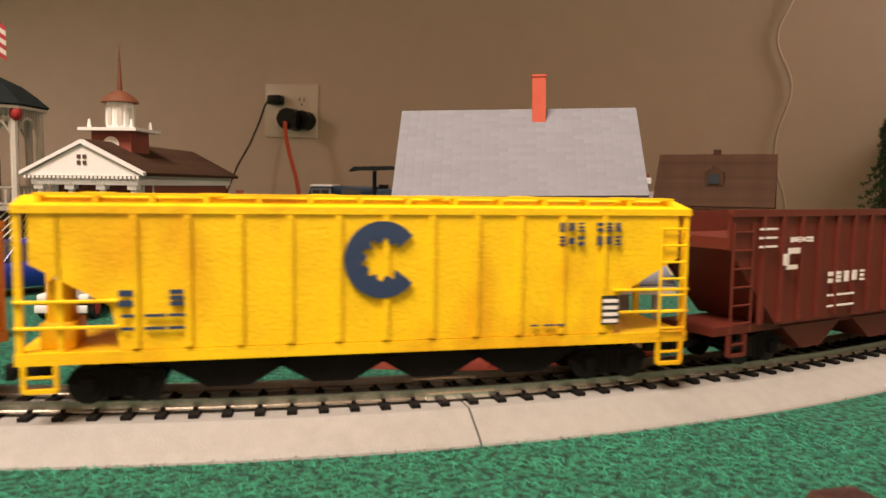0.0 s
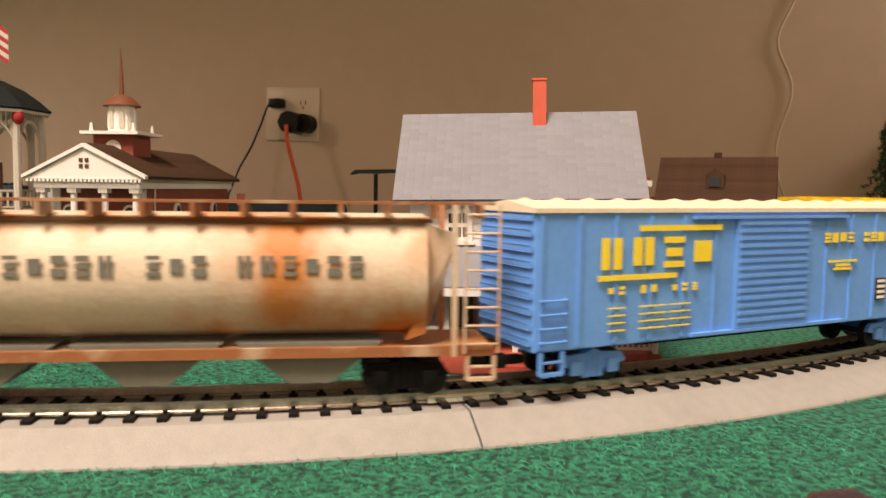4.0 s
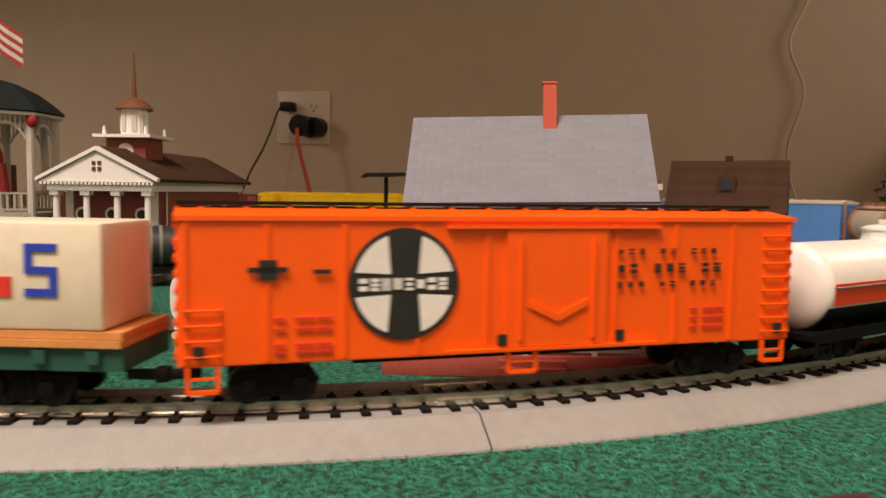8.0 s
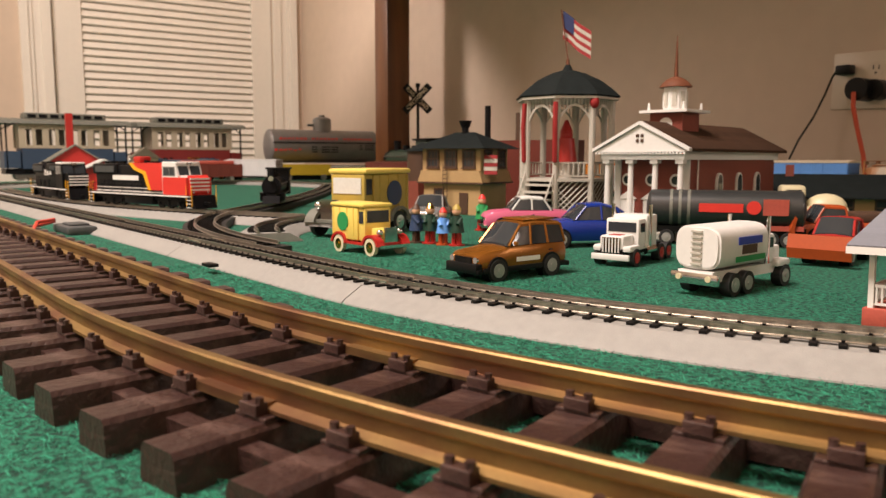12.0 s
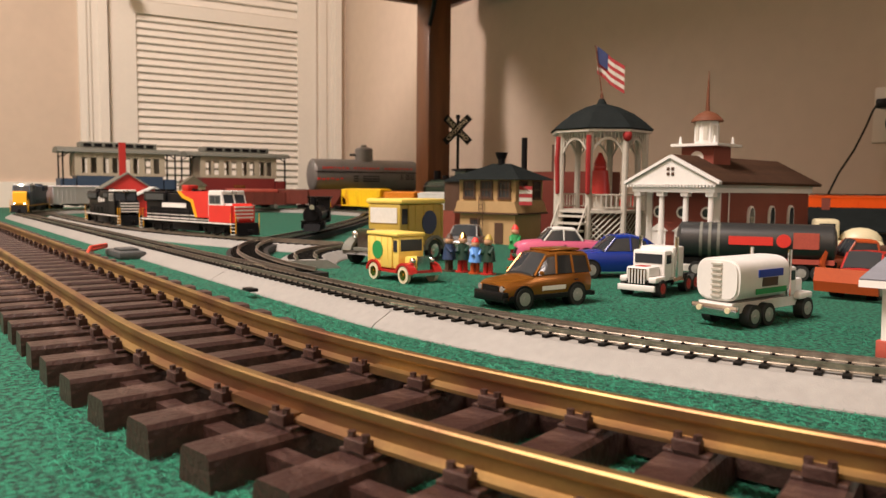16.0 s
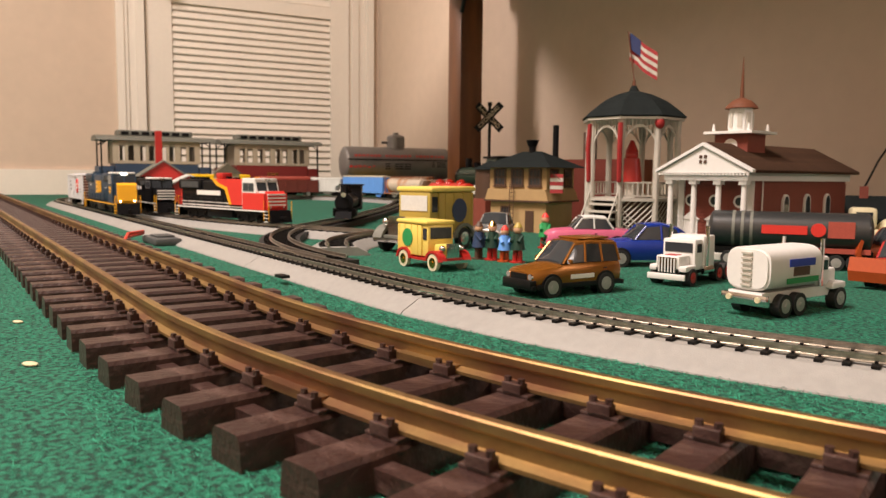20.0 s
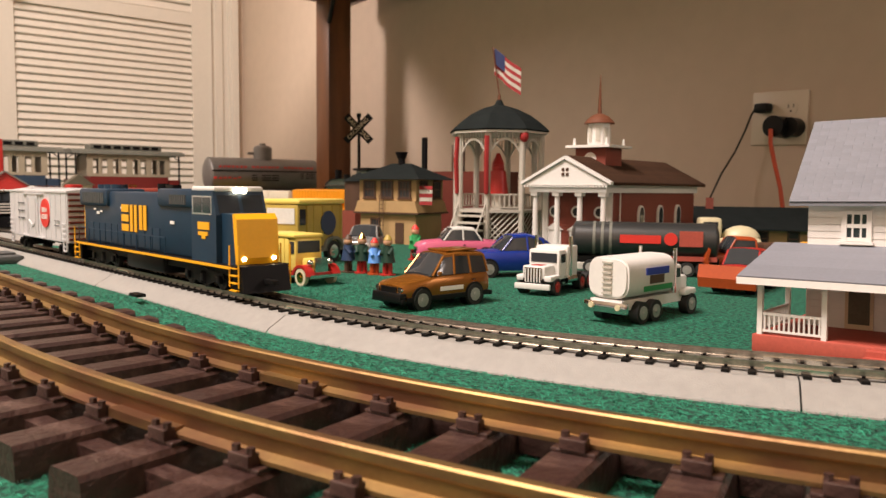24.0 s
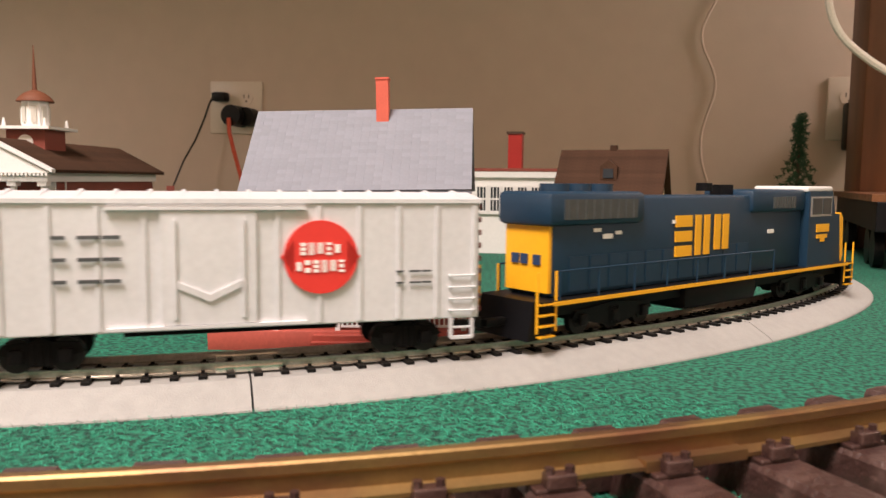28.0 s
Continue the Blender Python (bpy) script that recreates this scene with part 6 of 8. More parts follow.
    for v in bm.verts:
        v.co.z += -(v.co.x + 0.0075) * 0.72
        v.co.y += 0.003 * math.sin((v.co.x + 0.0075) / 0.0050 * 1.1) * 0.8
    part("canton", bm, M["flag_blue"], pole, "dark blue flag corner with pale dots", False)
    for k in (5, 6):
        x, y = pt(k, R + 0.0038)
        bm = B()
        tube(bm, [(x, y, ZE - 0.004), (x * 1.03, y * 1.03, ZE - 0.03), (x * 1.0, y * 1.0, ZE - 0.065)], 0.0028)
        part("ribbon", bm, M["ribbon"], h, "red ribbon garland on a post")
    bm = B()
    x, y = pt(7, R + 0.003)
    ball(bm, (x, y, ZE - 0.004), 0.005, 1, 1, 1.3)
    part("garland", bm, M["ribbon"], h, "red garland bow")
    xa, ya = pt(5, R)
    xb, yb = pt(6, R)
    cx, cy2 = (xa + xb) / 2, (ya + yb) / 2
    for k in range(6):
        bm = B()
        f = 1.02 + k * 0.11
        z = ZD - 0.008 - k * 0.0078
        box(bm, -0.019, 0.019, -0.0045, 0.0045, z, z + 0.0022)
        o = part("step", bm, M["gaz_white"], h, "", False)
        o.matrix_basis = pose(cx * f, cy2 * f, 0, 0, 0, 0)
    for s in (-1, 1):
        bm = B()
        tube(bm, [(cx + s * 0.019, cy2 * 1.0, ZD + 0.012), (cx * 1.6 + s * 0.019, cy2 * 1.6, 0.008)], 0.0009)
        cyl(bm, (cx * 1.6 + s * 0.019, cy2 * 1.6, 0.0), (cx * 1.6 + s * 0.019, cy2 * 1.6, 0.010), 0.0014, 6)
        part("stair_rail", bm, M["gaz_white"], h)
    # figure on a stool inside, a plain shape
    bm = B()
    cyl(bm, (0, 0, ZD), (0, 0, ZD + 0.016), 0.007, 12)
    tagged(solid("stool", bm, M["gaz_white"], pose(0.053, -0.6035, 0)), "small white stool in the gazebo", "stool")
    bm = B()
    cyl(bm, (0, 0, ZD + 0.016), (0, 0, ZD + 0.044), 0.0125, 14, 0.009)
    ball(bm, (0, 0, ZD + 0.047), 0.0075)
    cyl(bm, (0, 0, ZD + 0.051), (0, 0, ZD + 0.064), 0.0075, 12, 0.002)
    tagged(solid("figurine", bm, M["red"], pose(0.053, -0.6035, 0)), "plain red figurine sitting on the stool", "figurine")


gazebo()


def signal_tower():
    h = thing("signal_tower", pose(-0.135, -0.608, 0, 0, 0, 22) @ Matrix.Diagonal((1.06, 1.06, 1.08, 1)), "two-storey tan railway signal tower with a slate roof", "building")
    W, D = 0.082, 0.062
    part("lower_storey", bx(-W / 2, W / 2, -D / 2, D / 2, 0, 0.040), M["tan_wall"], h, "", False)
    bm = B()
    prism(bm, [(-W / 2 - 0.006, 0.038), (W / 2 + 0.006, 0.038), (W / 2 + 0.001, 0.052), (-W / 2 - 0.001, 0.052)], "y", -D / 2 - 0.005, D / 2 + 0.005)
    part("skirt", bm, M["tan_wall"], h, "", False)
    part("belt", bx(-W / 2 - 0.007, W / 2 + 0.007, -D / 2 - 0.006, D / 2 + 0.006, 0.0365, 0.0385), M["brown_trim"], h, "", False)
    part("upper_storey", bx(-W / 2 - 0.001, W / 2 + 0.001, -D / 2 - 0.001, D / 2 + 0.001, 0.052, 0.078), M["tan_wall"], h, "", False)
    bm = B()
    z0, z1 = 0.078, 0.098
    a, b2 = W / 2 + 0.013, D / 2 + 0.013
    v = [bm.verts.new(p) for p in ((-a, -b2, z0), (a, -b2, z0), (a, b2, z0), (-a, b2, z0), (-0.014, 0, z1), (0.014, 0, z1))]
    for f in ((0, 1, 5, 4), (1, 2, 5), (2, 3, 4, 5), (3, 0, 4), (3, 2, 1, 0)):
        bm.faces.new([v[i] for i in f])
    part("roof", bm, M["slate"], h, "", False)
    for x in (-0.026, 0.0, 0.026):
        window(h, pose(x, -D / 2 - 0.0016, 0.066), 0.016, 0.019, M["brown_trim"], M["glass"], 3)
    for y in (-0.016, 0.016):
        window(h, pose(W / 2 + 0.0016, y, 0.066, 0, 0, 90), 0.016, 0.019, M["brown_trim"], M["glass"], 3)
    window(h, pose(-0.018, -D / 2 - 0.0006, 0.021), 0.012, 0.018, M["brown_trim"], M["glass"], 3)
    part("front_door", bx(0.012, 0.024, -D / 2 - 0.0012, -D / 2 - 0.0001, 0.001, 0.026), M["brown_trim"], h, "", False)
    bm = B()
    cyl(bm, (0, 0, 0.096), (0, 0, 0.104), 0.0045, 10)
    cyl(bm, (0, 0, 0.104), (0, 0, 0.112), 0.0055, 10, 0.0085)
    part("flue", bm, M["loco_black"], h, "black flared stack")
    ladder(h, -0.004, -D / 2 - 0.007, 0.0, 0.060, M["brown_trim"], 12, 0.006)
    bm = B()
    cyl(bm, (W / 2 + 0.004, -D / 2, 0.074), (W / 2 + 0.026, -D / 2 - 0.012, 0.064), 0.0006, 6)
    pole = part("flag_staff", bm, M["brown_trim"], h)
    for r in range(5):
        part("flag_stripe", bx(W / 2 + 0.006, W / 2 + 0.024, -D / 2 - 0.0015, -D / 2 - 0.0011, 0.048 + r * 0.0045, 0.0523 + r * 0.0045), M["flag_red"] if r % 2 == 0 else M["gaz_white"], pole, "", False)


signal_tower()


def small_tank():
    h = thing("water_tank", pose(-0.235, -0.612, 0), "round brown water tank with a conical roof", "tank")
    bm = B()
    cyl(bm, (0, 0, 0.040), (0, 0, 0.082), 0.0215, 20)
    part("tub", bm, M["brown_trim"], h)
    bm = B()
    cyl(bm, (0, 0, 0.082), (0, 0, 0.095), 0.025, 20, 0.001)
    part("roof", bm, M["slate"], h)
    part("brick_base", bx(-0.026, 0.024, -0.022, 0.022, 0, 0.040), M["brick_red"], h, "", False)


small_tank()
fac = thing("factory", pose(-0.222, -0.489, 0, 0, 0, 20), "red brick factory behind the gazebo with a tall stack", "building")
part("building_body", bx(-0.03, 0.13, -0.025, 0.03, 0, 0.098), M["brown_car"], fac, "", False)
bm = B()
cyl(bm, (-0.012, -0.005, 0.098), (-0.012, -0.005, 0.150), 0.0045, 14)
part("chimney", bm, M["loco_black"], fac, "tall black smoke stack")
bm = B()
cyl(bm, (0.045, 0.0, 0.098), (0.045, 0.0, 0.138), 0.010, 14)
part("vent", bm, M["brown_trim"], fac)


def station():
    h = thing("station", pose(0.212, -0.358, 0, 0, 0, 32) @ Matrix.Scale(0.805, 4), "low tan station with a dark grey roof and red chimney", "building")
    W, D, E, R = 0.19, 0.075, 0.044, 0.068
    bm = B()
    prism(bm, [(-D / 2, 0), (D / 2, 0), (D / 2, E), (0, R - 0.002), (-D / 2, E)], "x", -W / 2, W / 2)
    part("building_body", bm, M["tan_wall"], h, "", False)
    for s in (-1, 1):
        bm = B()
        prism(bm, [(0, R), (s * (D / 2 + 0.014), E - 0.006), (s * (D / 2 + 0.014), E - 0.008), (0, R - 0.002)], "x", -W / 2 - 0.010, W / 2 + 0.010)
        part("roof", bm, M["slate"], h, "", False)
    part("chimney", bx(-0.049, -0.038, -0.006, 0.004, R - 0.014, R + 0.013), M["brick_red"], h, "red brick chimney", False)
    for x in (-0.06, -0.02, 0.03, 0.07):
        window(h, pose(x, -D / 2 - 0.0006, 0.024), 0.014, 0.020, M["brown_trim"], M["glass"])
    for y in (-0.014, 0.014):
        window(h, pose(W / 2 + 0.0006, y, 0.026, 0, 0, 90), 0.012, 0.018, M["brown_trim"], M["glass"])


station()


def depot():
    h = thing("diner", pose(0.590, -0.372, 0, 0, 0, 2), "white flat-roofed building with tall windows", "building")
    part("building_body", bx(-0.046, 0.040, -0.02, 0.02, 0, 0.078), M["white"], h, "", False)
    part("parapet", bx(-0.049, 0.043, -0.023, 0.023, 0.078, 0.084), M["white"], h, "", False)
    part("sign_band", bx(-0.047, 0.041, -0.0236, -0.0230, 0.0845, 0.0875), M["brick_red"], h, "dark red band", False)
    part("roof", bx(-0.047, 0.041, -0.0225, 0.022, 0.084, 0.0875), M["brick_red"], h, "", False)
    for k in range(6):
        window(h, pose(-0.036 + k * 0.014, -0.0206, 0.056), 0.011, 0.026, M["white"], M["glass"], 3)
    t = thing("red_tower", pose(0.580, -0.330, 0), "slim red water tower with a dark cap", "tower")
    part("shaft", bx(-0.0075, 0.0075, -0.0075, 0.0075, 0, 0.1255, bev=0.0005), M["red"], t, "", False)
    part("cap", bx(-0.009, 0.009, -0.009, 0.009, 0.1255, 0.128), M["brown_trim"], t, "", False)


depot()


def freight_house():
    h = thing("freight_house", pose(-1.10, -0.935, 0, 0, 0, 88), "red wooden freight house with grey roofs and a tall chimney", "building")
    bm = B()
    prism(bm, [(-0.06, 0), (0.06, 0), (0.06, 0.060), (0, 0.098), (-0.06, 0.060)], "y", 0.0, 0.11)
    part("building_body", bm, M["red"], h, "", False)
    bm = B()
    prism(bm, [(-0.015, 0), (0.10, 0), (0.10, 0.042), (0.045, 0.066), (-0.015, 0.042)], "y", -0.07, 0.0)
    part("front_wing", bm, M["red"], h, "", False)
    for s in (-1, 1):
        bm = B()
        prism(bm, [(0, 0.101), (s * 0.075, 0.052), (s * 0.075, 0.049), (0, 0.098)], "y", -0.006, 0.116)
        part("roof", bm, M["grey_dark"], h, "", False)
        bm = B()
        prism(bm, [(0.045, 0.070), (0.045 + s * 0.068, 0.038), (0.045 + s * 0.068, 0.035), (0.045, 0.067)], "y", -0.078, -0.007)
        part("wing_roof", bm, M["grey_car"], h, "", False)
    part("chimney", bx(-0.012, 0.002, 0.04, 0.054, 0.07, 0.168), M["red"], h, "tall red chimney", False)
    s = thing("shed", pose(-1.12, -0.792, 0, 0, 0, 85), "small grey-tan shed with a peaked roof", "shed")
    part("building_body", bx(-0.026, 0.026, -0.026, 0.026, 0, 0.075), M["tan_light"], s, "", False)
    bm = B()
    prism(bm, [(-0.032, 0.072), (0.032, 0.072), (0, 0.096)], "y", -0.031, 0.031)
    part("roof", bm, M["olive"], s, "", False)


freight_house()


# ---- large scale rolling stock at the back ----
def g_wheels(parent, xs, r=0.015):
    for x in xs:
        for y in (-0.026, 0.026):
            bm = B()
            cyl(bm, (x, y - 0.004, r + 0.012), (x, y + 0.004, r + 0.012), r, 18)
            part("wheel", bm, M["steel"], parent)


def coach(m, low, label):
    c = thing("passenger_car", m, label, "passenger car", "large scale passenger cars")
    L = 0.305
    part("frame", bx(-L / 2, L / 2, -0.045, 0.045, 0.030, 0.044), M["loco_black"], c, "", False)
    part("lower_side", bx(-L / 2 + 0.04, L / 2 - 0.04, -0.052, 0.052, 0.044, 0.098), low, c, "", False)
    for s in (-1, 1):
        part("platform_rail", bx(s * L / 2 - 0.002, s * (L / 2 - 0.036), -0.050, 0.050, 0.046, 0.090), low, c, "", False)
        for y in (-0.048, 0.048):
            part("platform_post", bx(s * (L / 2 - 0.005) - 0.002, s * (L / 2 - 0.005) + 0.002, y - 0.002, y + 0.002, 0.044, 0.164), M["loco_black"], c, "", False)
            bm = B()
            tube(bm, [(s * (L / 2 - 0.005), y, 0.148), (s * (L / 2 - 0.020), y, 0.160), (s * (L / 2 - 0.035), y, 0.165)], 0.0015)
            part("bracket", bm, M["loco_black"], c)
    for k in range(9):
        x = -L / 2 + 0.042 + (L - 0.084) * k / 8
        w = 0.004 if k % 2 else 0.008
        for y in (-0.050, 0.050):
            part("window_post", bx(x - w, x + w, y - 0.002, y + 0.002, 0.098, 0.158), M["g_cream"], c, "", False)
    for y in (-0.050, 0.050):
        part("letter_board", bx(-L / 2 + 0.036, L / 2 - 0.036, y - 0.0024, y + 0.0024, 0.148, 0.164), M["g_cream"], c, "", False)
        part("window_sill", bx(-L / 2 + 0.036, L / 2 - 0.036, y - 0.0030, y + 0.0030, 0.098, 0.106), M["g_cream"], c, "", False)
    for s in (-1, 1):
        part("end_wall", bx(s * (L / 2 - 0.040) - 0.002, s * (L / 2 - 0.040) + 0.002, -0.046, 0.046, 0.098, 0.164), M["g_cream"], c, "", False)
    bm = B()
    prism(bm, [(-0.062, 0.162), (0.062, 0.162), (0.058, 0.170), (0.035, 0.176), (-0.035, 0.176), (-0.058, 0.170)], "x", -L / 2 - 0.008, L / 2 + 0.008)
    part("roof", bm, M["grey_dark"], c, "", False)
    part("clerestory", bx(-L / 2 + 0.05, L / 2 - 0.05, -0.028, 0.028, 0.176, 0.192, bev=0.003), M["grey_dark"], c, "", False)
    for k in range(7):
        x = -L / 2 + 0.07 + (L - 0.14) * k / 6
        part("clerestory_window", bx(x - 0.010, x + 0.010, -0.0288, -0.0280, 0.179, 0.188), M["loco_black"], c, "", False)
    marks(c, "marking", blocks(-0.018, 0.066, 0.010, 3, 0.010, 0.003, 1), M["gold"], -0.0524)
    g_wheels(c, (-0.115, -0.085, 0.085, 0.115))
    return c


coach(pose(-1.650, -0.879, 0, 0, 0, 92.3), M["g_blue"], "dark blue and cream open-platform passenger car")
coach(pose(-1.680, -0.538, 0, 0, 0, 92.5), M["g_red"], "dark red and cream open-platform passenger car")


def g_tank():
    c = thing("large_tank_car", pose(-1.410, -0.2195, 0, 0, 0, 85.8), "grey riveted tank car with red lettering bars", "tank car")
    part("frame", bx(-0.178, 0.178, -0.04, 0.04, 0.040, 0.052), M["loco_black"], c, "", False)
    part("running_board", bx(-0.178, 0.178, -0.052, -0.044, 0.046, 0.051), M["grey_car"], c, "", False)
    bm = B()
    cyl(bm, (-0.160, 0, 0.108), (0.160, 0, 0.108), 0.048, 32)
    for s in (-1, 1):
        ball(bm, (s * 0.160, 0, 0.108), 0.048, 0.25, 1, 1, 24, 12)
    part("tank", bm, M["tank_grey"], c)
    bm = B()
    cyl(bm, (0, 0, 0.150), (0, 0, 0.186), 0.027, 20)
    ball(bm, (0, 0, 0.186), 0.027, 1, 1, 0.35)
    cyl(bm, (0, 0, 0.192), (0, 0, 0.200), 0.009, 10)
    cyl(bm, (-0.045, 0, 0.170), (-0.026, 0, 0.170), 0.004, 8)
    part("dome", bm, M["tank_grey"], c, "grey dome with a valve")
    bm = B()
    tube(bm, [(-0.165, -0.049, 0.118), (0.165, -0.049, 0.118)], 0.0016)
    part("handrail", bm, M["loco_black"], c)
    marks(c, "marking", blocks(-0.145, 0.126, 0.006, 24, 0.010, 0.002, 1, (7, 15)) + blocks(-0.16, 0.094, 0.018, 6, 0.010, 0.004, 2), M["print_red"], -0.0470, "dull red lettering bars")
    marks(c, "fine_markings", lines(-0.05, 0.104, 3, 0.09, 0.007, 0.003) + lines(0.10, 0.110, 3, 0.05, 0.006, 0.0025), M["loco_black"], -0.0482)
    g_wheels(c, (-0.140, -0.105, 0.105, 0.140))
    f = thing("yellow_flatcar", pose(-1.36, -0.300, 0, 0, 0, 80), "yellow flatcar standing beside the tank car", "freight car")
    part("body", bx(-0.07, 0.07, -0.03, 0.03, 0.026, 0.056), M["g_yellow"], f, "", False)
    part("frame", bx(-0.075, 0.075, -0.02, 0.02, 0.012, 0.026), M["loco_black"], f, "", False)
    g_wheels(f, (-0.05, 0.05), 0.008)
    c = thing("red_gondola", pose(-1.42, -0.560, 0, 0, 0, 82), "dark red gondola with a small load", "freight car")
    part("body", bx(-0.09, 0.09, -0.028, 0.028, 0.022, 0.056), M["brown_car"], c, "", False)
    for k in range(7):
        x = -0.085 + k * 0.0283
        part("stake", bx(x - 0.002, x + 0.002, -0.030, -0.0278, 0.022, 0.057), M["brown_car"], c, "", False)
    part("load", bx(-0.07, 0.07, -0.02, 0.02, 0.056, 0.066, bev=0.003), M["base_red"], c)
    g_wheels(c, (-0.06, 0.06), 0.006)


g_tank()


def cylinder_engine(name, m, label, mat_b, k=1.0, tender=True):
    """A steam engine facing +x."""
    c = thing(name, m, label, "steam engine")
    def q(*v):
        return tuple(a * k for a in v)
    bm = B()
    cyl(bm, q(-0.03, 0, 0.034), q(0.060, 0, 0.034), 0.0125 * k, 20)
    part("boiler", bm, mat_b, c)
    bm = B()
    cyl(bm, q(0.060, 0, 0.034), q(0.066, 0, 0.034), 0.0130 * k, 20)
    cyl(bm, q(0.066, 0, 0.034), q(0.069, 0, 0.034), 0.0080 * k, 14)
    part("smokebox", bm, M["loco_black"], c)
    bm = B()
    cyl(bm, q(0.069, 0, 0.045), q(0.074, 0, 0.045), 0.0035 * k, 12)
    part("headlight", bm, M["chrome"], c)
    for x, h in ((0.050, 0.058), (0.025, 0.052), (0.002, 0.051)):
        bm = B()
        cyl(bm, q(x, 0, 0.042), q(x, 0, h), 0.0045 * k, 12)
        part("dome" if h < 0.055 else "chimney", bm, M["loco_black"], c)
    part("cab", bx(*q(-0.058, -0.030, -0.0155, 0.0155, 0.020, 0.056), bev=0.001 * k), mat_b, c)
    part("cab_window", bx(*q(-0.051, -0.037, -0.0158, 0.0158, 0.038, 0.050)), M["glass"], c, "", False)
    part("cab_roof", bx(*q(-0.062, -0.026, -0.0175, 0.0175, 0.056, 0.0585)), M["loco_black"], c, "", False)
    part("running_board", bx(*q(-0.032, 0.066, -0.0160, 0.0160, 0.0245, 0.0262)), M["loco_black"], c, "", False)
    part("frame", bx(*q(-0.055, 0.070, -0.007, 0.007, 0.014, 0.0244)), M["loco_black"], c, "", False)
    for x in (-0.022, 0.000, 0.022, 0.046):
        for y in (-0.0088, 0.0088):
            bm = B()
            r = 0.0085 if x < 0.04 else 0.0055
            cyl(bm, q(x, y - 0.0015, 0.0118 + r), q(x, y + 0.0015, 0.0118 + r), r * k, 16)
            part("wheel", bm, M["loco_black"], c)
    for y in (-0.0125, 0.0125):
        part("cylinder", bx(*q(0.048, 0.062, y - 0.0035, y + 0.0035, 0.015, 0.024), bev=0.001 * k), M["loco_black"], c)
        part("side_rod", bx(*q(-0.024, 0.048, y * 0.9 - 0.0006, y * 0.9 + 0.0006, 0.018, 0.0195)), M["steel"], c, "", False)
    bm = B()
    prism(bm, [q(0.070, 0.0125), q(0.082, 0.0125), q(0.070, 0.022)], "y", -0.011 * k, 0.011 * k)
    part("pilot", bm, M["loco_black"], c, "", False)
    bm = B()
    for y in (-0.013, 0.013):
        tube(bm, [q(-0.03, y, 0.038), q(0.064, y, 0.038)], 0.0005 * k)
    part("handrail", bm, M["steel"], c)
    return c


cylinder_engine("steam_locomotive", pose(-0.335, -0.792, 0, 0, 0, -27), "black steam locomotive on the switch track", M["loco_black"])
cylinder_engine("large_steam_engine", pose(-0.94, -0.185, 0, 0, 0, 175), "dark green and black large steam engine by the table leg", M["g_green"], 2.05)

# crossing sign
cs = thing("crossing_sign", pose(-1.050, -0.109, 0.0015, 0, 0, 45), "black railroad crossing signpost with crossed boards", "sign")
bm = B()
cyl(bm, (0, 0, 0), (0, 0, 0.262), 0.004, 10)
cyl(bm, (0, 0, 0.258), (0, 0, 0.268), 0.006, 10)
part("pole", bm, M["loco_black"], cs)
for s, txt in ((1, "RAIL ROAD"), (-1, "CROSSING")):
    b2 = part("board", bx(-0.048, 0.048, -0.003, 0.0, -0.0095, 0.0095), M["loco_black"], cs, "", False)
    b2.matrix_basis = pose(0, -0.005 - 0.0035 * (s < 0), 0.228, 0, 45 * s, 0)
    o = words(txt, 0.0155, M["tan_light"], b2, pose(0, -0.0034, 0, 90, 0, 0))

# ---- standing diesel locomotives ----
def on_siding(st, d):
    acc = 0.0
    for p, q in zip(st, st[1:]):
        seg = math.hypot(q[0] - p[0], q[1] - p[1])
        if acc + seg >= d:
            return pose(p[0], p[1], 0, 0, 0, math.degrees(p[2]) + 180)
        acc += seg
    return pose(st[-1][0], st[-1][1], 0, 0, 0, math.degrees(st[-1][2]) + 180)


ns1 = loco("diesel_locomotive", "red, white and black diesel locomotive with gold trim on the siding", 0.238, 0.0665, M["loco_black"], M["white"], M["print_red"], M["print_white"], M["white"])
ns1.matrix_world = on_siding(SID2, 0.26)
marks(ns1, "white_stripes", [(-0.100, 0.040, 0.0340, 0.0352), (-0.100, 0.055, 0.0295, 0.0312), (-0.06, 0.00, 0.044, 0.050)], M["print_white"], -0.0131, "white stripes along the hood")
bm = B()
prism(bm, [(-0.010, 0.0655), (0.056, 0.0655), (0.056, 0.0330), (0.030, 0.0330), (0.020, 0.055), (0.0, 0.060)], "y", -0.0152, 0.0152)
part("red_hood", bm, M["print_red"], ns1, "red and orange painted hood end", False)
bm = B()
prism(bm, [(-0.018, 0.0655), (-0.010, 0.0655), (0.0, 0.060), (0.020, 0.055), (0.030, 0.0330), (0.024, 0.0330), (0.014, 0.052), (-0.006, 0.057)], "y", -0.0153, 0.0153)
part("gold_edge", bm, M["csx_yellow"], ns1, "gold edging", False)
part("red_cab_band", bx(0.058, 0.1055, -0.0168, 0.0168, 0.0286, 0.049), M["print_red"], ns1, "red lower cab side", False)
for k in range(4):
    part("nose_stripe", bx(0.1045, 0.1085, -0.0128, 0.0128, 0.034 + k * 0.0042, 0.0358 + k * 0.0042), M["print_white"], ns1, "", False)
part("roof_beacon", bx(-0.02, -0.004, -0.008, 0.008, 0.0655, 0.0735, bev=0.002), M["red"], ns1)
ns2 = loco("diesel_locomotive", "black diesel locomotive with white nose stripes on the siding", 0.205, 0.0650, M["loco_black"], M["loco_black"], M["loco_black"], M["print_white"], M["print_white"])
ns2.matrix_world = on_siding(SID2, 0.54)
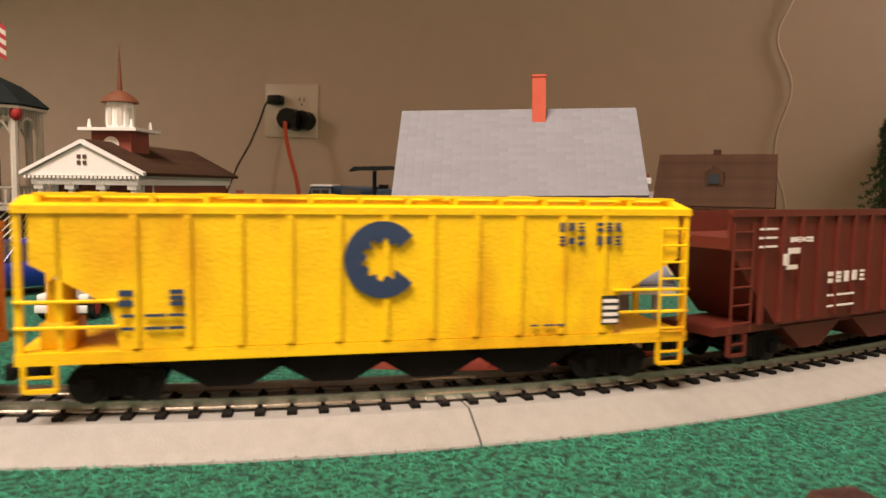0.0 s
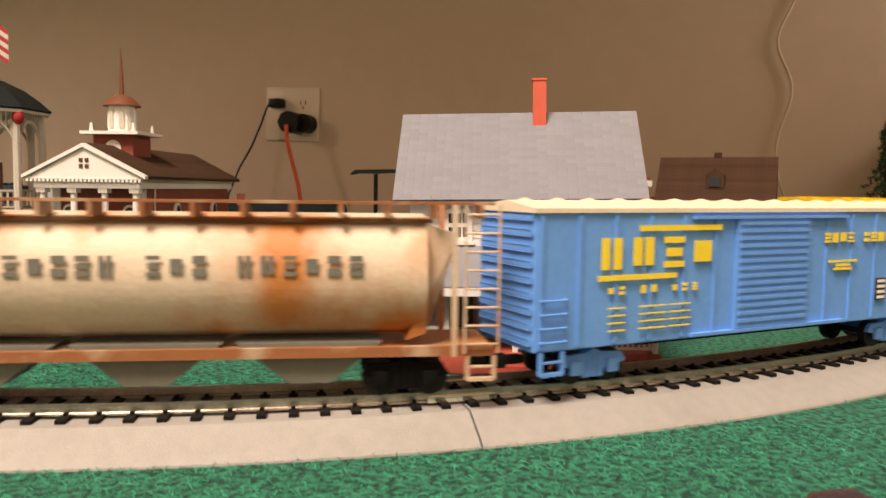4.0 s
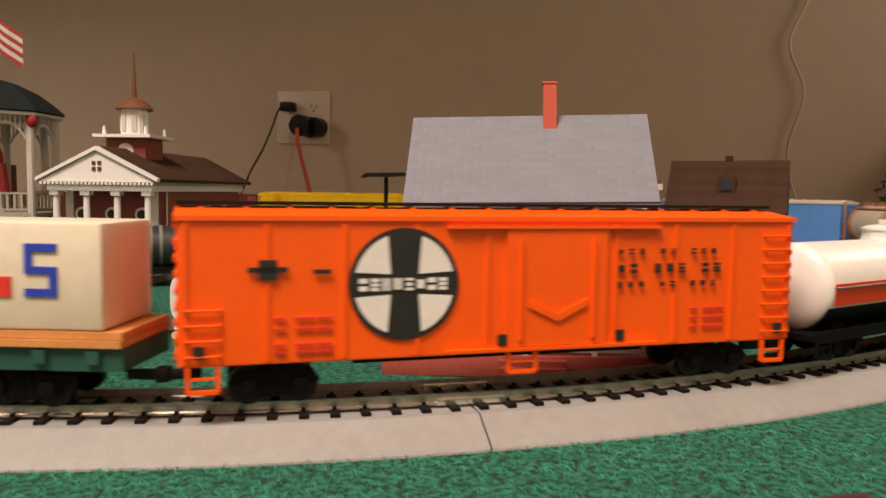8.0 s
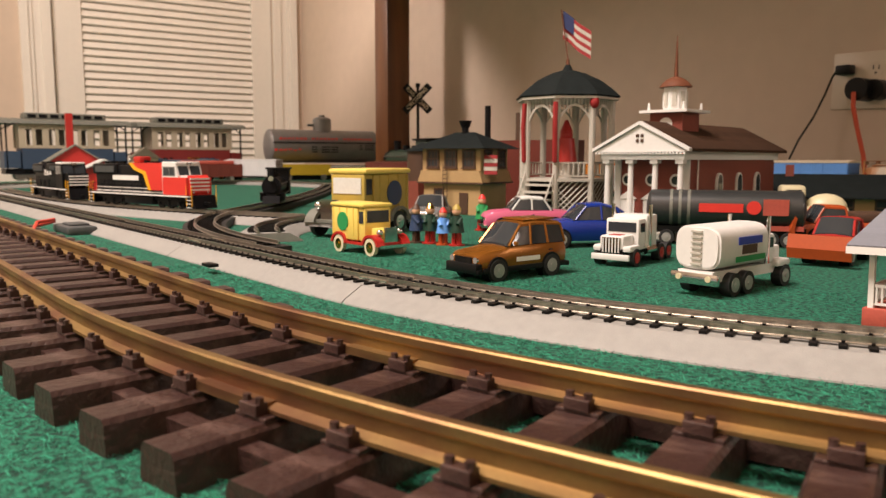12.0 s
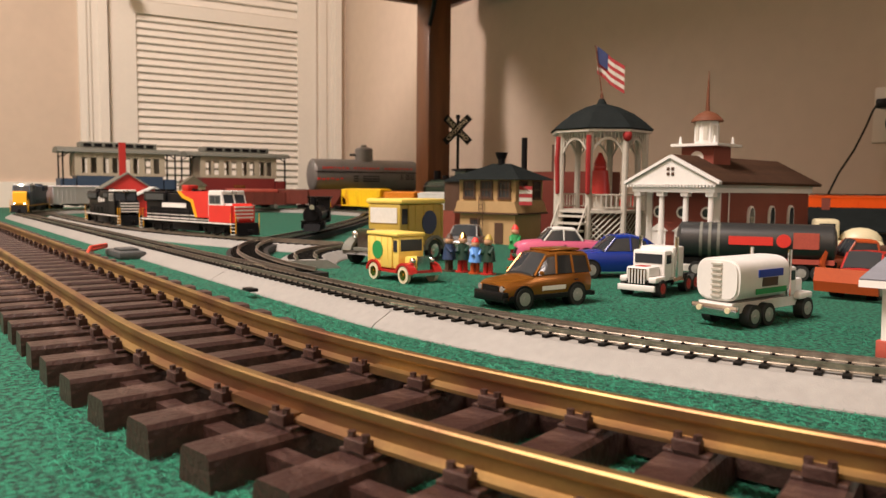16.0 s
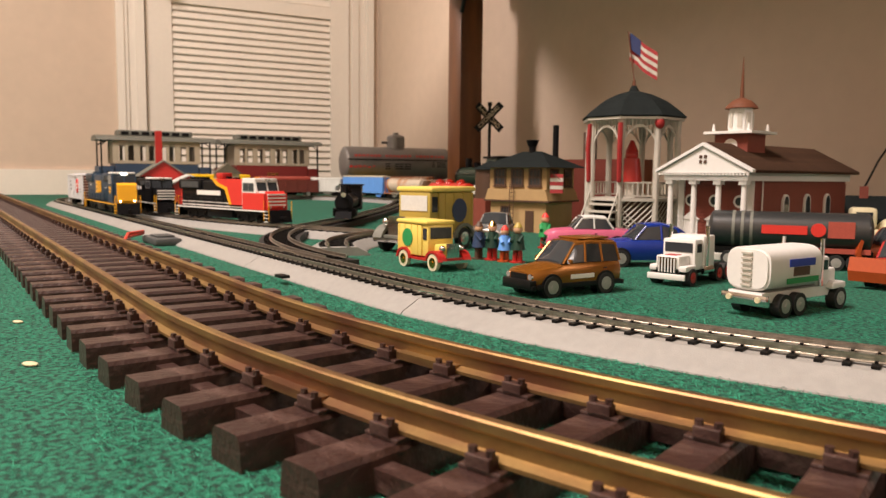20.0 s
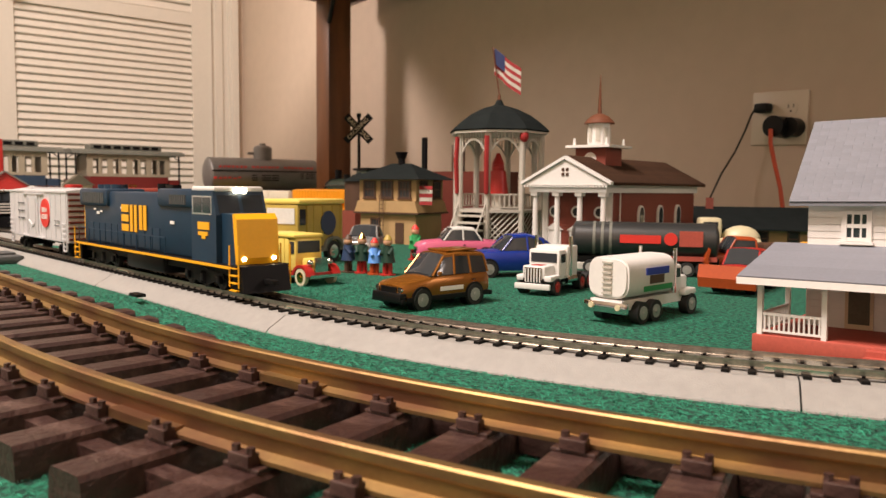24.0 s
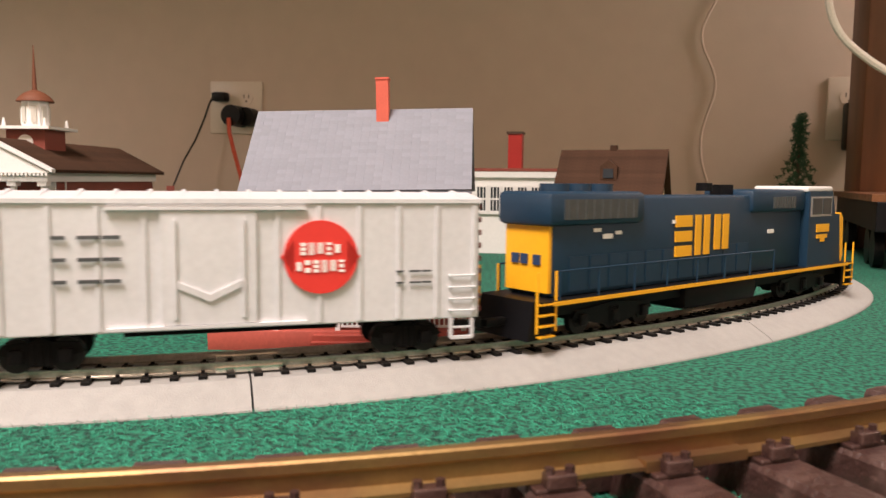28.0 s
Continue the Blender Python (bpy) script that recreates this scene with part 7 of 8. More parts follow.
for k in range(4):
    part("nose_stripe", bx(0.0905, 0.0935, -0.0128, 0.0128, 0.033 + k * 0.004, 0.0348 + k * 0.004), M["print_white"], ns2, "", False)
marks(ns2, "emblem", blocks(-0.03, 0.046, 0.008, 3, 0.010, 0.003, 1), M["print_white"], -0.0131)


# ---- toy cars and trucks: the front points to +x ----
def toy_wheels(c, xs, w, r, tyre=None, rim=None, width=0.0055):
    for x in xs:
        for s in (-1, 1):
            y = s * (w / 2 - width / 2 + 0.0008)
            bm = B()
            cyl(bm, (x, y - width / 2, r), (x, y + width / 2, r), r, 22)
            t = part("tyre", bm, tyre or M["tyre"], c)
            bm = B()
            cyl(bm, (x, y + s * (width / 2 - 0.001), r), (x, y + s * (width / 2 + 0.0003), r), r * 0.62, 16)
            cyl(bm, (x, y + s * width / 2, r), (x, y + s * (width / 2 + 0.0008), r), r * 0.22, 8)
            part("rim", bm, rim or M["rim"], t)


def shell(bm, rows):
    """A rounded hull through cross-sections: rows of (x, half outline of (y, z) from the sill to the middle)."""
    rings = []
    for x, half in rows:
        pts = [(-y, z) for y, z in half] + [(y, z) for y, z in half[::-1] if y > 1e-6]
        rings.append([bm.verts.new((x, y, z)) for y, z in pts])
    n = len(rings[0])
    for a, b2 in zip(rings, rings[1:]):
        for k in range(n):
            bm.faces.new((a[k], a[(k + 1) % n], b2[(k + 1) % n], b2[k]))
    bm.faces.new(rings[0])
    bm.faces.new(rings[-1][::-1])
    bmesh.ops.recalc_face_normals(bm, faces=bm.faces)
    return bm


def toy_car(name, m, label, rows, cab, paint, xs, r, roof=None, trim=None, wrap=False, tyre_w=0.0050, pillars=()):
    """Body rows: (x, sill z, top z, half width). Cab rows: (x, low z, high z, half width low, half width high), rear to front."""
    c = thing(name, m, label, "toy car", "toy vehicles on the green mat")
    W = 2 * max(q[3] for q in rows)
    body = []
    for x, z0, zb, w in rows:
        h = zb - z0
        body.append((x, [(w * 0.90, z0), (w * 0.985, z0 + h * 0.20), (w, z0 + h * 0.52), (w * 0.975, z0 + h * 0.80), (w * 0.90, zb - h * 0.05), (w * 0.62, zb), (0.0, zb + 0.0007)]))
    bp = part("body", shell(B(), body), paint, c)
    glass = [(x, [(wl, z0), (wl + (wh - wl) * 0.5, z0 + (z1 - z0) * 0.5), (wh, z1), (wh * 0.82, z1 + 0.0009), (0.0, z1 + 0.0014)]) for x, z0, z1, wl, wh in cab]
    cb = part("cabin_glass", shell(B(), glass), M["glass"], c, "dark tinted windows")
    lid = [q for q in cab if q[2] - q[1] > 0.006]
    if wrap:
        lid = [cab[0]] + lid
    top = [(x, [(wh + 0.0004, z1 - 0.0011), (wh + 0.0003, z1 + 0.0002), (wh * 0.82, z1 + 0.0014), (0.0, z1 + 0.0020)]) for x, z0, z1, wl, wh in lid]
    part("roof", shell(B(), top), roof or paint, cb)
    for x0, x1 in pillars:
        def ring(x):
            for a, b2 in zip(cab, cab[1:]):
                if a[0] <= x <= b2[0]:
                    f = (x - a[0]) / (b2[0] - a[0])
                    return [a[k] + (b2[k] - a[k]) * f for k in range(5)]
            return cab[-1] if x > cab[-1][0] else cab[0]
        lo, hi = ring(x0), ring(x1)
        for sg in (-1, 1):
            bm = B()
            cyl(bm, (x0, sg * lo[3], lo[1]), (x1, sg * (hi[4] + 0.0001), hi[2]), 0.0009, 6)
            part("pillar", bm, roof or paint, cb)
    xe, xb = rows[-1][0], rows[0][0]
    for x in xs:
        for sg in (-1, 1):
            bm = B()
            cyl(bm, (x, sg * (W / 2 - 0.006), r * 1.02), (x, sg * (W / 2 + 0.00025), r * 1.02), r * 1.20, 24)
            part("wheel_arch", bm, M["black"], c)
    toy_wheels(c, xs, W, r, None, None, tyre_w)
    metal = trim or M["chrome"]
    we = rows[-1][3]
    part("front_bumper", bx(xe - 0.002, xe + 0.0018, -we - 0.0025, we + 0.0025, r * 0.75, r * 0.75 + 0.0030, bev=0.0007), metal, c)
    part("rear_bumper", bx(xb - 0.0018, xb + 0.002, -rows[0][3] - 0.0020, rows[0][3] + 0.0020, r * 0.75, r * 0.75 + 0.0030, bev=0.0007), metal, c)
    zg = rows[-1][2]
    part("grille", bx(xe - 0.0010, xe + 0.0006, -we * 0.62, we * 0.62, r * 0.75 + 0.0032, zg - 0.0006), metal, c, "", False)
    for sg in (-1, 1):
        bm = B()
        cyl(bm, (xe - 0.003, sg * we * 0.86, zg - 0.0022), (xe + 0.0004, sg * we * 0.86, zg - 0.0022), 0.0019, 14)
        part("headlamp", bm, M["chrome"], c)
        bm = B()
        tube(bm, [(cab[1][0] + 0.010, sg * (W / 2 + 0.0002), rows[2][2] - 0.0045), (cab[1][0] + 0.0125, sg * (W / 2 + 0.0002), rows[2][2] - 0.0045)], 0.0004)
        part("door_handle", bm, metal, c)
    return c


suv = toy_car("toy_suv", pose(0.3321, -0.9081, 0, 0, 0, -86), "copper-brown toy off-road wagon with black bumpers",
              [(-0.0360, 0.0070, 0.0190, 0.0124), (-0.0335, 0.0055, 0.0205, 0.0143), (-0.0100, 0.0055, 0.0207, 0.0147), (0.0120, 0.0055, 0.0205, 0.0147), (0.0155, 0.0055, 0.0192, 0.0145), (0.0315, 0.0055, 0.0174, 0.0141), (0.0362, 0.0070, 0.0152, 0.0122)],
              [(-0.0350, 0.0200, 0.0204, 0.0126, 0.0116), (-0.0315, 0.0200, 0.0314, 0.0130, 0.0109), (-0.0100, 0.0203, 0.0325, 0.0135, 0.0113), (0.0025, 0.0203, 0.0318, 0.0135, 0.0111), (0.0140, 0.0198, 0.0202, 0.0130, 0.0118)],
              M["suv"], (-0.0210, 0.0225), 0.0066, None, M["black"], False, 0.0055, ((-0.0345, -0.0315), (-0.0190, -0.0180), (-0.0045, -0.0055), (0.0130, 0.0030)))
part("bull_bar", bx(0.0335, 0.0388, -0.0138, 0.0138, 0.0056, 0.0112, bev=0.0010), M["black"], suv)
part("roof_rack", bx(-0.028, -0.002, -0.0095, 0.0095, 0.0340, 0.0352, bev=0.0005), M["suv"], suv)
for sg in (-1, 1):
    part("black_sill", bx(-0.034, 0.034, sg * 0.0146 - 0.0004, sg * 0.0146 + 0.0004, 0.0054, 0.0086, bev=0.0003), M["black"], suv)
    part("door_stripe", bx(-0.011, 0.008, sg * 0.0148 - 0.00025, sg * 0.0148 + 0.00025, 0.0108, 0.0134), M["print_white"], suv, "pale stripe on the doors", False)
    part("door_mirror", bx(0.0085, 0.0105, sg * 0.0155 - 0.0013, sg * 0.0155 + 0.0013, 0.0205, 0.0228, bev=0.0004), M["suv"], suv)

blue = toy_car("toy_coupe", pose(0.2383, -0.7505, 0, 0, 0, -112), "glossy blue 1950 style toy coupe",
               [(-0.0450, 0.0080, 0.0150, 0.0100), (-0.0410, 0.0058, 0.0192, 0.0150), (-0.0270, 0.0055, 0.0216, 0.0170), (0.0, 0.0055, 0.0228, 0.0172), (0.0150, 0.0055, 0.0226, 0.0170), (0.0330, 0.0058, 0.0210, 0.0160), (0.0420, 0.0062, 0.0185, 0.0136), (0.0455, 0.0085, 0.0150, 0.0095)],
               [(-0.0370, 0.0195, 0.0205, 0.0125, 0.0105), (-0.0220, 0.0212, 0.0308, 0.0146, 0.0108), (-0.0080, 0.0222, 0.0342, 0.0150, 0.0117), (0.0060, 0.0222, 0.0332, 0.0150, 0.0114), (0.0180, 0.0222, 0.0228, 0.0146, 0.0122)],
               M["blue_paint"], (-0.0265, 0.0290), 0.0072, None, None, True, 0.0050, ((-0.0245, -0.0200), (-0.0060, -0.0060), (0.0165, 0.0065)))
pink = toy_car("toy_sedan", pose(0.1150, -0.7139, 0, 0, 0, -116), "pink 1950s toy sedan with a pale roof",
               [(-0.0430, 0.0075, 0.0175, 0.0120), (-0.0395, 0.0056, 0.0208, 0.0162), (-0.0200, 0.0055, 0.0222, 0.0178), (0.0160, 0.0055, 0.0224, 0.0178), (0.0330, 0.0056, 0.0212, 0.0170), (0.0400, 0.0060, 0.0190, 0.0150), (0.0425, 0.0075, 0.0160, 0.0120)],
               [(-0.0240, 0.0215, 0.0222, 0.0150, 0.0130), (-0.0150, 0.0218, 0.0325, 0.0155, 0.0125), (0.0, 0.0222, 0.0335, 0.0156, 0.0128), (0.0080, 0.0222, 0.0328, 0.0156, 0.0124), (0.0180, 0.0220, 0.0226, 0.0150, 0.0130)],
               M["pink_paint"], (-0.0255, 0.0260), 0.0070, M["grey_car"], None, False, 0.0050, ((-0.0220, -0.0150), (-0.0030, -0.0030), (0.0165, 0.0085)))
vet = toy_car("toy_roadster", pose(0.012, -0.757, 0, 0, 0, -46), "silver 1950s toy roadster with a chrome grille",
              [(-0.0390, 0.0075, 0.0170, 0.0120), (-0.0350, 0.0056, 0.0195, 0.0170), (-0.0180, 0.0055, 0.0212, 0.0188), (0.0100, 0.0055, 0.0214, 0.0190), (0.0300, 0.0056, 0.0200, 0.0182), (0.0375, 0.0060, 0.0180, 0.0155), (0.0400, 0.0075, 0.0150, 0.0120)],
              [(-0.0180, 0.0205, 0.0212, 0.0150, 0.0130), (-0.0100, 0.0208, 0.0315, 0.0155, 0.0125), (0.0030, 0.0210, 0.0318, 0.0156, 0.0126), (0.0130, 0.0210, 0.0216, 0.0150, 0.0130)],
              M["silver_paint"], (-0.0240, 0.0250), 0.0070, M["silver_paint"], None, False, 0.0050, ((-0.0160, -0.0100), (0.0120, 0.0035)))
TRUCK = [(-0.0360, 0.0080, 0.0180, 0.0125), (-0.0345, 0.0065, 0.0192, 0.0142), (-0.0120, 0.0062, 0.0195, 0.0147), (0.0130, 0.0062, 0.0195, 0.0147), (0.0300, 0.0065, 0.0182, 0.0140), (0.0360, 0.0080, 0.0150, 0.0115)]
TRUCK_CAB = [(-0.0140, 0.0190, 0.0196, 0.0125, 0.0115), (-0.0110, 0.0190, 0.0292, 0.0130, 0.0112), (0.0060, 0.0190, 0.0300, 0.0130, 0.0112), (0.0150, 0.0188, 0.0193, 0.0126, 0.0115)]
rp = toy_car("toy_pickup", pose(0.405, -0.672, 0, 0, 0, -76), "red toy pickup truck with an orange plow", TRUCK, TRUCK_CAB, M["red"], (-0.0220, 0.0225), 0.0068, None, None, False, 0.0050, ((-0.0125, -0.0110), (0.0140, 0.0065)))
bm = B()
prism(bm, [(0.041, 0.006), (0.044, 0.005), (0.046, 0.012), (0.0435, 0.021), (0.0415, 0.021), (0.0435, 0.012)], "y", -0.020, 0.020)
part("plow", bm, M["orange_plow"], rp, "orange snow plow blade", False)
op = toy_car("toy_plow_truck", pose(0.352, -0.575, 0, 0, 0, -125), "orange toy plow truck with a dark load",
             [(x * 1.1, z0 + 0.001, zb + 0.0008, w) for x, z0, zb, w in TRUCK], [(x + 0.012, z0 + 0.0008, z1 + 0.0025, a, b2) for x, z0, z1, a, b2 in TRUCK_CAB], M["orange_plow"], (-0.024, 0.024), 0.0074, None, None, False, 0.0050, ((-0.0005, 0.0010), (0.0260, 0.0185)))
part("load", bx(-0.038, -0.006, -0.013, 0.013, 0.0200, 0.028, bev=0.002), M["brown_trim"], op)
bm = B()
prism(bm, [(0.045, 0.006), (0.049, 0.005), (0.051, 0.015), (0.048, 0.026), (0.0455, 0.026), (0.048, 0.015)], "y", -0.026, 0.026)
part("plow", bm, M["orange_plow"], op, "wide orange plow blade", False)
pol = toy_car("toy_police_car", pose(0.405, -0.575, 0, 0, 0, -80), "white toy patrol car with a yellow roof light", [(x, z0, zb - 0.0012, w) for x, z0, zb, w in TRUCK], [(x * 1.15, z0 - 0.0012, z1 - 0.0015, a, b2) for x, z0, z1, a, b2 in TRUCK_CAB], M["white"], (-0.022, 0.022), 0.0064, None, None, False, 0.0050, ((-0.0150, -0.0125), (0.0165, 0.0070)))
part("roof_light", bx(-0.006, 0.0, -0.008, 0.008, 0.0298, 0.0318), M["csx_yellow"], pol)


def tanker():
    c = thing("toy_tanker", pose(0.4368, -0.8347, 0, 0, 0, 96.2), "white toy tanker truck with a blue and green picture", "toy truck", "toy vehicles on the green mat")
    bm = B()
    prof = [(0.013 * math.copysign(abs(math.cos(a)) ** 0.6, math.cos(a)), 0.0255 + 0.0115 * math.copysign(abs(math.sin(a)) ** 0.6, math.sin(a))) for a in (radians(360 * k / 28) for k in range(28))]
    prism(bm, prof, "x", -0.038, 0.012)
    bmesh.ops.bevel(bm, geom=[e for e in bm.edges if e.is_boundary or abs(e.verts[0].co.x - e.verts[1].co.x) < 1e-6], offset=0.0012, segments=2, affect="EDGES")
    part("tank", bm, M["white"], c)
    for k in range(7):
        part("rung", bx(-0.0392, -0.0378, -0.003, 0.003, 0.0165 + k * 0.0028, 0.0175 + k * 0.0028), M["gaz_white"], c, "", False)
    part("picture_green", bx(-0.022, 0.008, -0.01325, -0.0129, 0.0175, 0.0205), M["green_print"], c, "green field of the printed picture", False)
    part("picture_blue", bx(-0.020, 0.004, -0.01335, -0.0129, 0.0265, 0.0305), M["royal"], c, "blue shape of the printed picture", False)
    part("picture_dark", bx(-0.016, -0.001, -0.0133, -0.0129, 0.0215, 0.0262), M["brown_trim"], c, "dark shape of the printed picture", False)
    part("chassis", bx(-0.039, 0.036, -0.010, 0.010, 0.008, 0.0135), M["white"], c, "", False)
    part("rear_bumper", bx(-0.0405, -0.0375, -0.0135, 0.0135, 0.0065, 0.0125, bev=0.0006), M["chrome"], c)
    for s in (-1, 1):
        bm = B()
        cyl(bm, (-0.0412, s * 0.0085, 0.010), (-0.0402, s * 0.0085, 0.010), 0.0016, 10)
        part("tail_lamp", bm, M["cream"], c)
        part("fender", bx(0.022, 0.036, s * 0.0105 - 0.0035, s * 0.0105 + 0.0035, 0.0115, 0.0155, bev=0.0012), M["white"], c)
        bm = B()
        cyl(bm, (0.0135, s * 0.0115, 0.014), (0.0135, s * 0.0115, 0.040), 0.0012, 8)
        part("exhaust", bm, M["chrome"], c)
    part("cab", bx(0.013, 0.024, -0.0105, 0.0105, 0.0135, 0.030, bev=0.0015), M["white"], c)
    part("cab_window", bx(0.0155, 0.0215, -0.0108, 0.0108, 0.0225, 0.028), M["glass"], c, "", False)
    part("windscreen", bx(0.0238, 0.0244, -0.009, 0.009, 0.0225, 0.028), M["glass"], c, "", False)
    part("bonnet", bx(0.024, 0.037, -0.0072, 0.0072, 0.0135, 0.0225, bev=0.0015), M["white"], c)
    part("grille", bx(0.0368, 0.0376, -0.006, 0.006, 0.012, 0.0215), M["chrome"], c, "", False)
    toy_wheels(c, (-0.024, -0.0105, 0.030), 0.027, 0.0062)


tanker()


def semi():
    c = thing("toy_semi", pose(0.3274, -0.7947, 0, 0, 0, -71.6), "white toy semi tractor with chrome stacks and red hubs", "toy truck", "toy vehicles on the green mat")
    part("chassis", bx(-0.036, 0.034, -0.008, 0.008, 0.007, 0.012), M["black"], c, "", False)
    part("sleeper", bx(-0.012, 0.006, -0.0125, 0.0125, 0.010, 0.033, bev=0.0012), M["white"], c)
    part("cab", bx(0.006, 0.018, -0.012, 0.012, 0.010, 0.031, bev=0.0014), M["white"], c)
    part("side_window", bx(0.0085, 0.0155, -0.0123, 0.0123, 0.022, 0.028), M["glass"], c, "", False)
    part("windscreen", bx(0.0178, 0.0184, -0.010, 0.010, 0.022, 0.0285), M["glass"], c, "", False)
    part("bonnet", bx(0.018, 0.034, -0.0085, 0.0085, 0.010, 0.0205, bev=0.0012), M["white"], c)
    part("bonnet_patch", bx(0.022, 0.030, -0.004, 0.004, 0.0205, 0.0209), M["red"], c, "red patch on the bonnet", False)
    g2 = part("grille", bx(0.0338, 0.0350, -0.0065, 0.0065, 0.009, 0.0195), M["chrome"], c, "", False)
    for k in range(6):
        part("grille_bar", bx(0.0350, 0.0353, -0.006 + k * 0.0022, -0.0052 + k * 0.0022, 0.0095, 0.019), M["white"], g2, "", False)
    part("front_bumper", bx(0.0345, 0.0365, -0.0135, 0.0135, 0.0045, 0.0085, bev=0.0005), M["white"], c)
    for s in (-1, 1):
        part("fender", bx(0.018, 0.034, s * 0.0105 - 0.0030, s * 0.0105 + 0.0030, 0.0100, 0.0140, bev=0.0012), M["white"], c)
        bm = B()
        cyl(bm, (0.003, s * 0.0135, 0.012), (0.003, s * 0.0135, 0.040), 0.0013, 8)
        part("exhaust", bm, M["chrome"], c)
        bm = B()
        cyl(bm, (-0.006, s * 0.0125, 0.0095), (0.010, s * 0.0125, 0.0095), 0.0030, 10)
        part("fuel_tank", bm, M["chrome"], c)
    toy_wheels(c, (-0.030, -0.017, 0.025), 0.027, 0.0060, None, M["red"])
    c = thing("toy_tank_trailer", pose(0.2950, -0.6500, 0, 0, 0, 38), "black toy tank trailer with red lettering bars", "toy trailer", "toy vehicles on the green mat")
    bm = B()
    cyl(bm, (-0.058, 0, 0.030), (0.058, 0, 0.030), 0.0155, 28)
    for s in (-1, 1):
        ball(bm, (s * 0.058, 0, 0.030), 0.0155, 0.3, 1, 1, 20, 10)
    part("tank", bm, M["texaco_tank"], c)
    for x in (-0.035, -0.028, -0.042):
        bm = B()
        cyl(bm, (x - 0.0012, 0, 0.030), (x + 0.0012, 0, 0.030), 0.0159, 28)
        part("hoop", bm, M["grey_dark"], c)
    part("lettering", bx(-0.020, 0.014, -0.0160, -0.0150, 0.028, 0.035), M["print_red"], c, "red lettering bar", False)
    bm = B()
    cyl(bm, (0.022, -0.0161, 0.032), (0.022, -0.0150, 0.032), 0.0055, 20)
    part("emblem", bm, M["print_red"], c, "red round emblem")
    part("red_panel", bx(0.029, 0.048, -0.0158, -0.0149, 0.026, 0.039), M["base_red"], c, "faded red panel", False)
    part("chassis", bx(-0.058, 0.062, -0.010, 0.010, 0.010, 0.0155), M["black"], c, "", False)
    part("red_skirt", bx(0.0, 0.060, -0.0125, -0.0110, 0.0135, 0.0175), M["base_red"], c, "", False)
    toy_wheels(c, (0.036, 0.049, -0.045), 0.026, 0.0062)


semi()


def delivery(name, m, label, k, body_mat, roof_mat, fender, tyre, emblem):
    c = thing(name, m, label, "toy truck", "toy vehicles on the green mat")
    def q(*v):
        return tuple(a * k for a in v)
    part("chassis", bx(*q(-0.028, 0.028, -0.008, 0.008, 0.006, 0.0095)), fender, c, "", False)
    part("box_body", bx(*q(-0.029, 0.004, -0.0125, 0.0125, 0.0095, 0.0330), bev=0.0014 * k), body_mat, c)
    part("roof", bx(*q(-0.030, 0.012, -0.0132, 0.0132, 0.0330, 0.0360), bev=0.0014 * k), roof_mat, c)
    part("cab", bx(*q(0.004, 0.0115, -0.0115, 0.0115, 0.0095, 0.0330), bev=0.001 * k), body_mat, c)
    part("windscreen", bx(*q(0.0113, 0.0119, -0.0095, 0.0095, 0.0225, 0.0310)), M["grey_car"] if k > 1.3 else M["glass"], c, "", False)
    part("side_window", bx(*q(0.0052, 0.0100, -0.0119, 0.0119, 0.0220, 0.0305)), M["glass"], c, "", False)
    part("bonnet", bx(*q(0.0115, 0.0260, -0.0065, 0.0065, 0.0095, 0.0190), bev=0.0015 * k), body_mat, c)
    part("grille", bx(*q(0.0258, 0.0270, -0.0055, 0.0055, 0.0085, 0.0200)), M["chrome"], c, "", False)
    part("bumper", bx(*q(0.0300, 0.0315, -0.0125, 0.0125, 0.0060, 0.0082)), M["chrome"], c, "", False)
    for s in (-1, 1):
        for xc in (0.0205, -0.018):
            arc = [(xc + 0.0098 * math.cos(radians(a)), 0.0062 + 0.0088 * math.sin(radians(a))) for a in range(8, 181, 16)]
            arc += [(xc + 0.0078 * math.cos(radians(a)), 0.0062 + 0.0070 * math.sin(radians(a))) for a in range(168, -1, -16)]
            bm = B()
            prism(bm, [q(*p) for p in arc], "y", (s * 0.0112 - 0.0032) * k, (s * 0.0112 + 0.0032) * k)
            part("fender", bm, fender, c)
        part("running_board", bx(*q(-0.029, 0.012, s * 0.0110 - 0.0025, s * 0.0110 + 0.0025, 0.0068, 0.0085)), fender, c, "", False)
        bm = B()
        ball(bm, q(0.0250, s * 0.0085, 0.0165), 0.0024 * k)
        part("headlamp", bm, M["chrome"], c)
        bm = B()
        cyl(bm, q(-0.014, s * 0.0123, 0.0225), q(-0.014, s * 0.0131, 0.0225), 0.0068 * k, 24)
        part("emblem", bm, emblem, c, "round or square painted emblem")
        for x in (-0.026, -0.018, -0.009, -0.001):
            part("panel_rib", bx(*q(x - 0.0004, x + 0.0004, s * 0.0126 - 0.0003, s * 0.0126 + 0.0003, 0.0100, 0.0325)), body_mat, c, "", False)
    toy_wheels(c, (-0.018 * k, 0.0205 * k), 0.0265 * k, 0.0062 * k, tyre, M["gold"] if tyre else M["chrome"], 0.0030 * k)


delivery("toy_van", pose(0.1819, -0.9242, 0, 0, 0, 7.5), "yellow vintage toy van with red fenders and ivory tyres", 1.05, M["van_yellow"], M["van_yellow"], M["red"], M["tyre_white"], M["green_print"])
delivery("toy_bus", pose(0.0480, -0.8600, 0, 0, 0, -66), "large mustard-yellow vintage toy truck with a pale windscreen", 1.72, M["van_olive"], M["van_yellow"], M["grey_dark"], None, M["navy"])


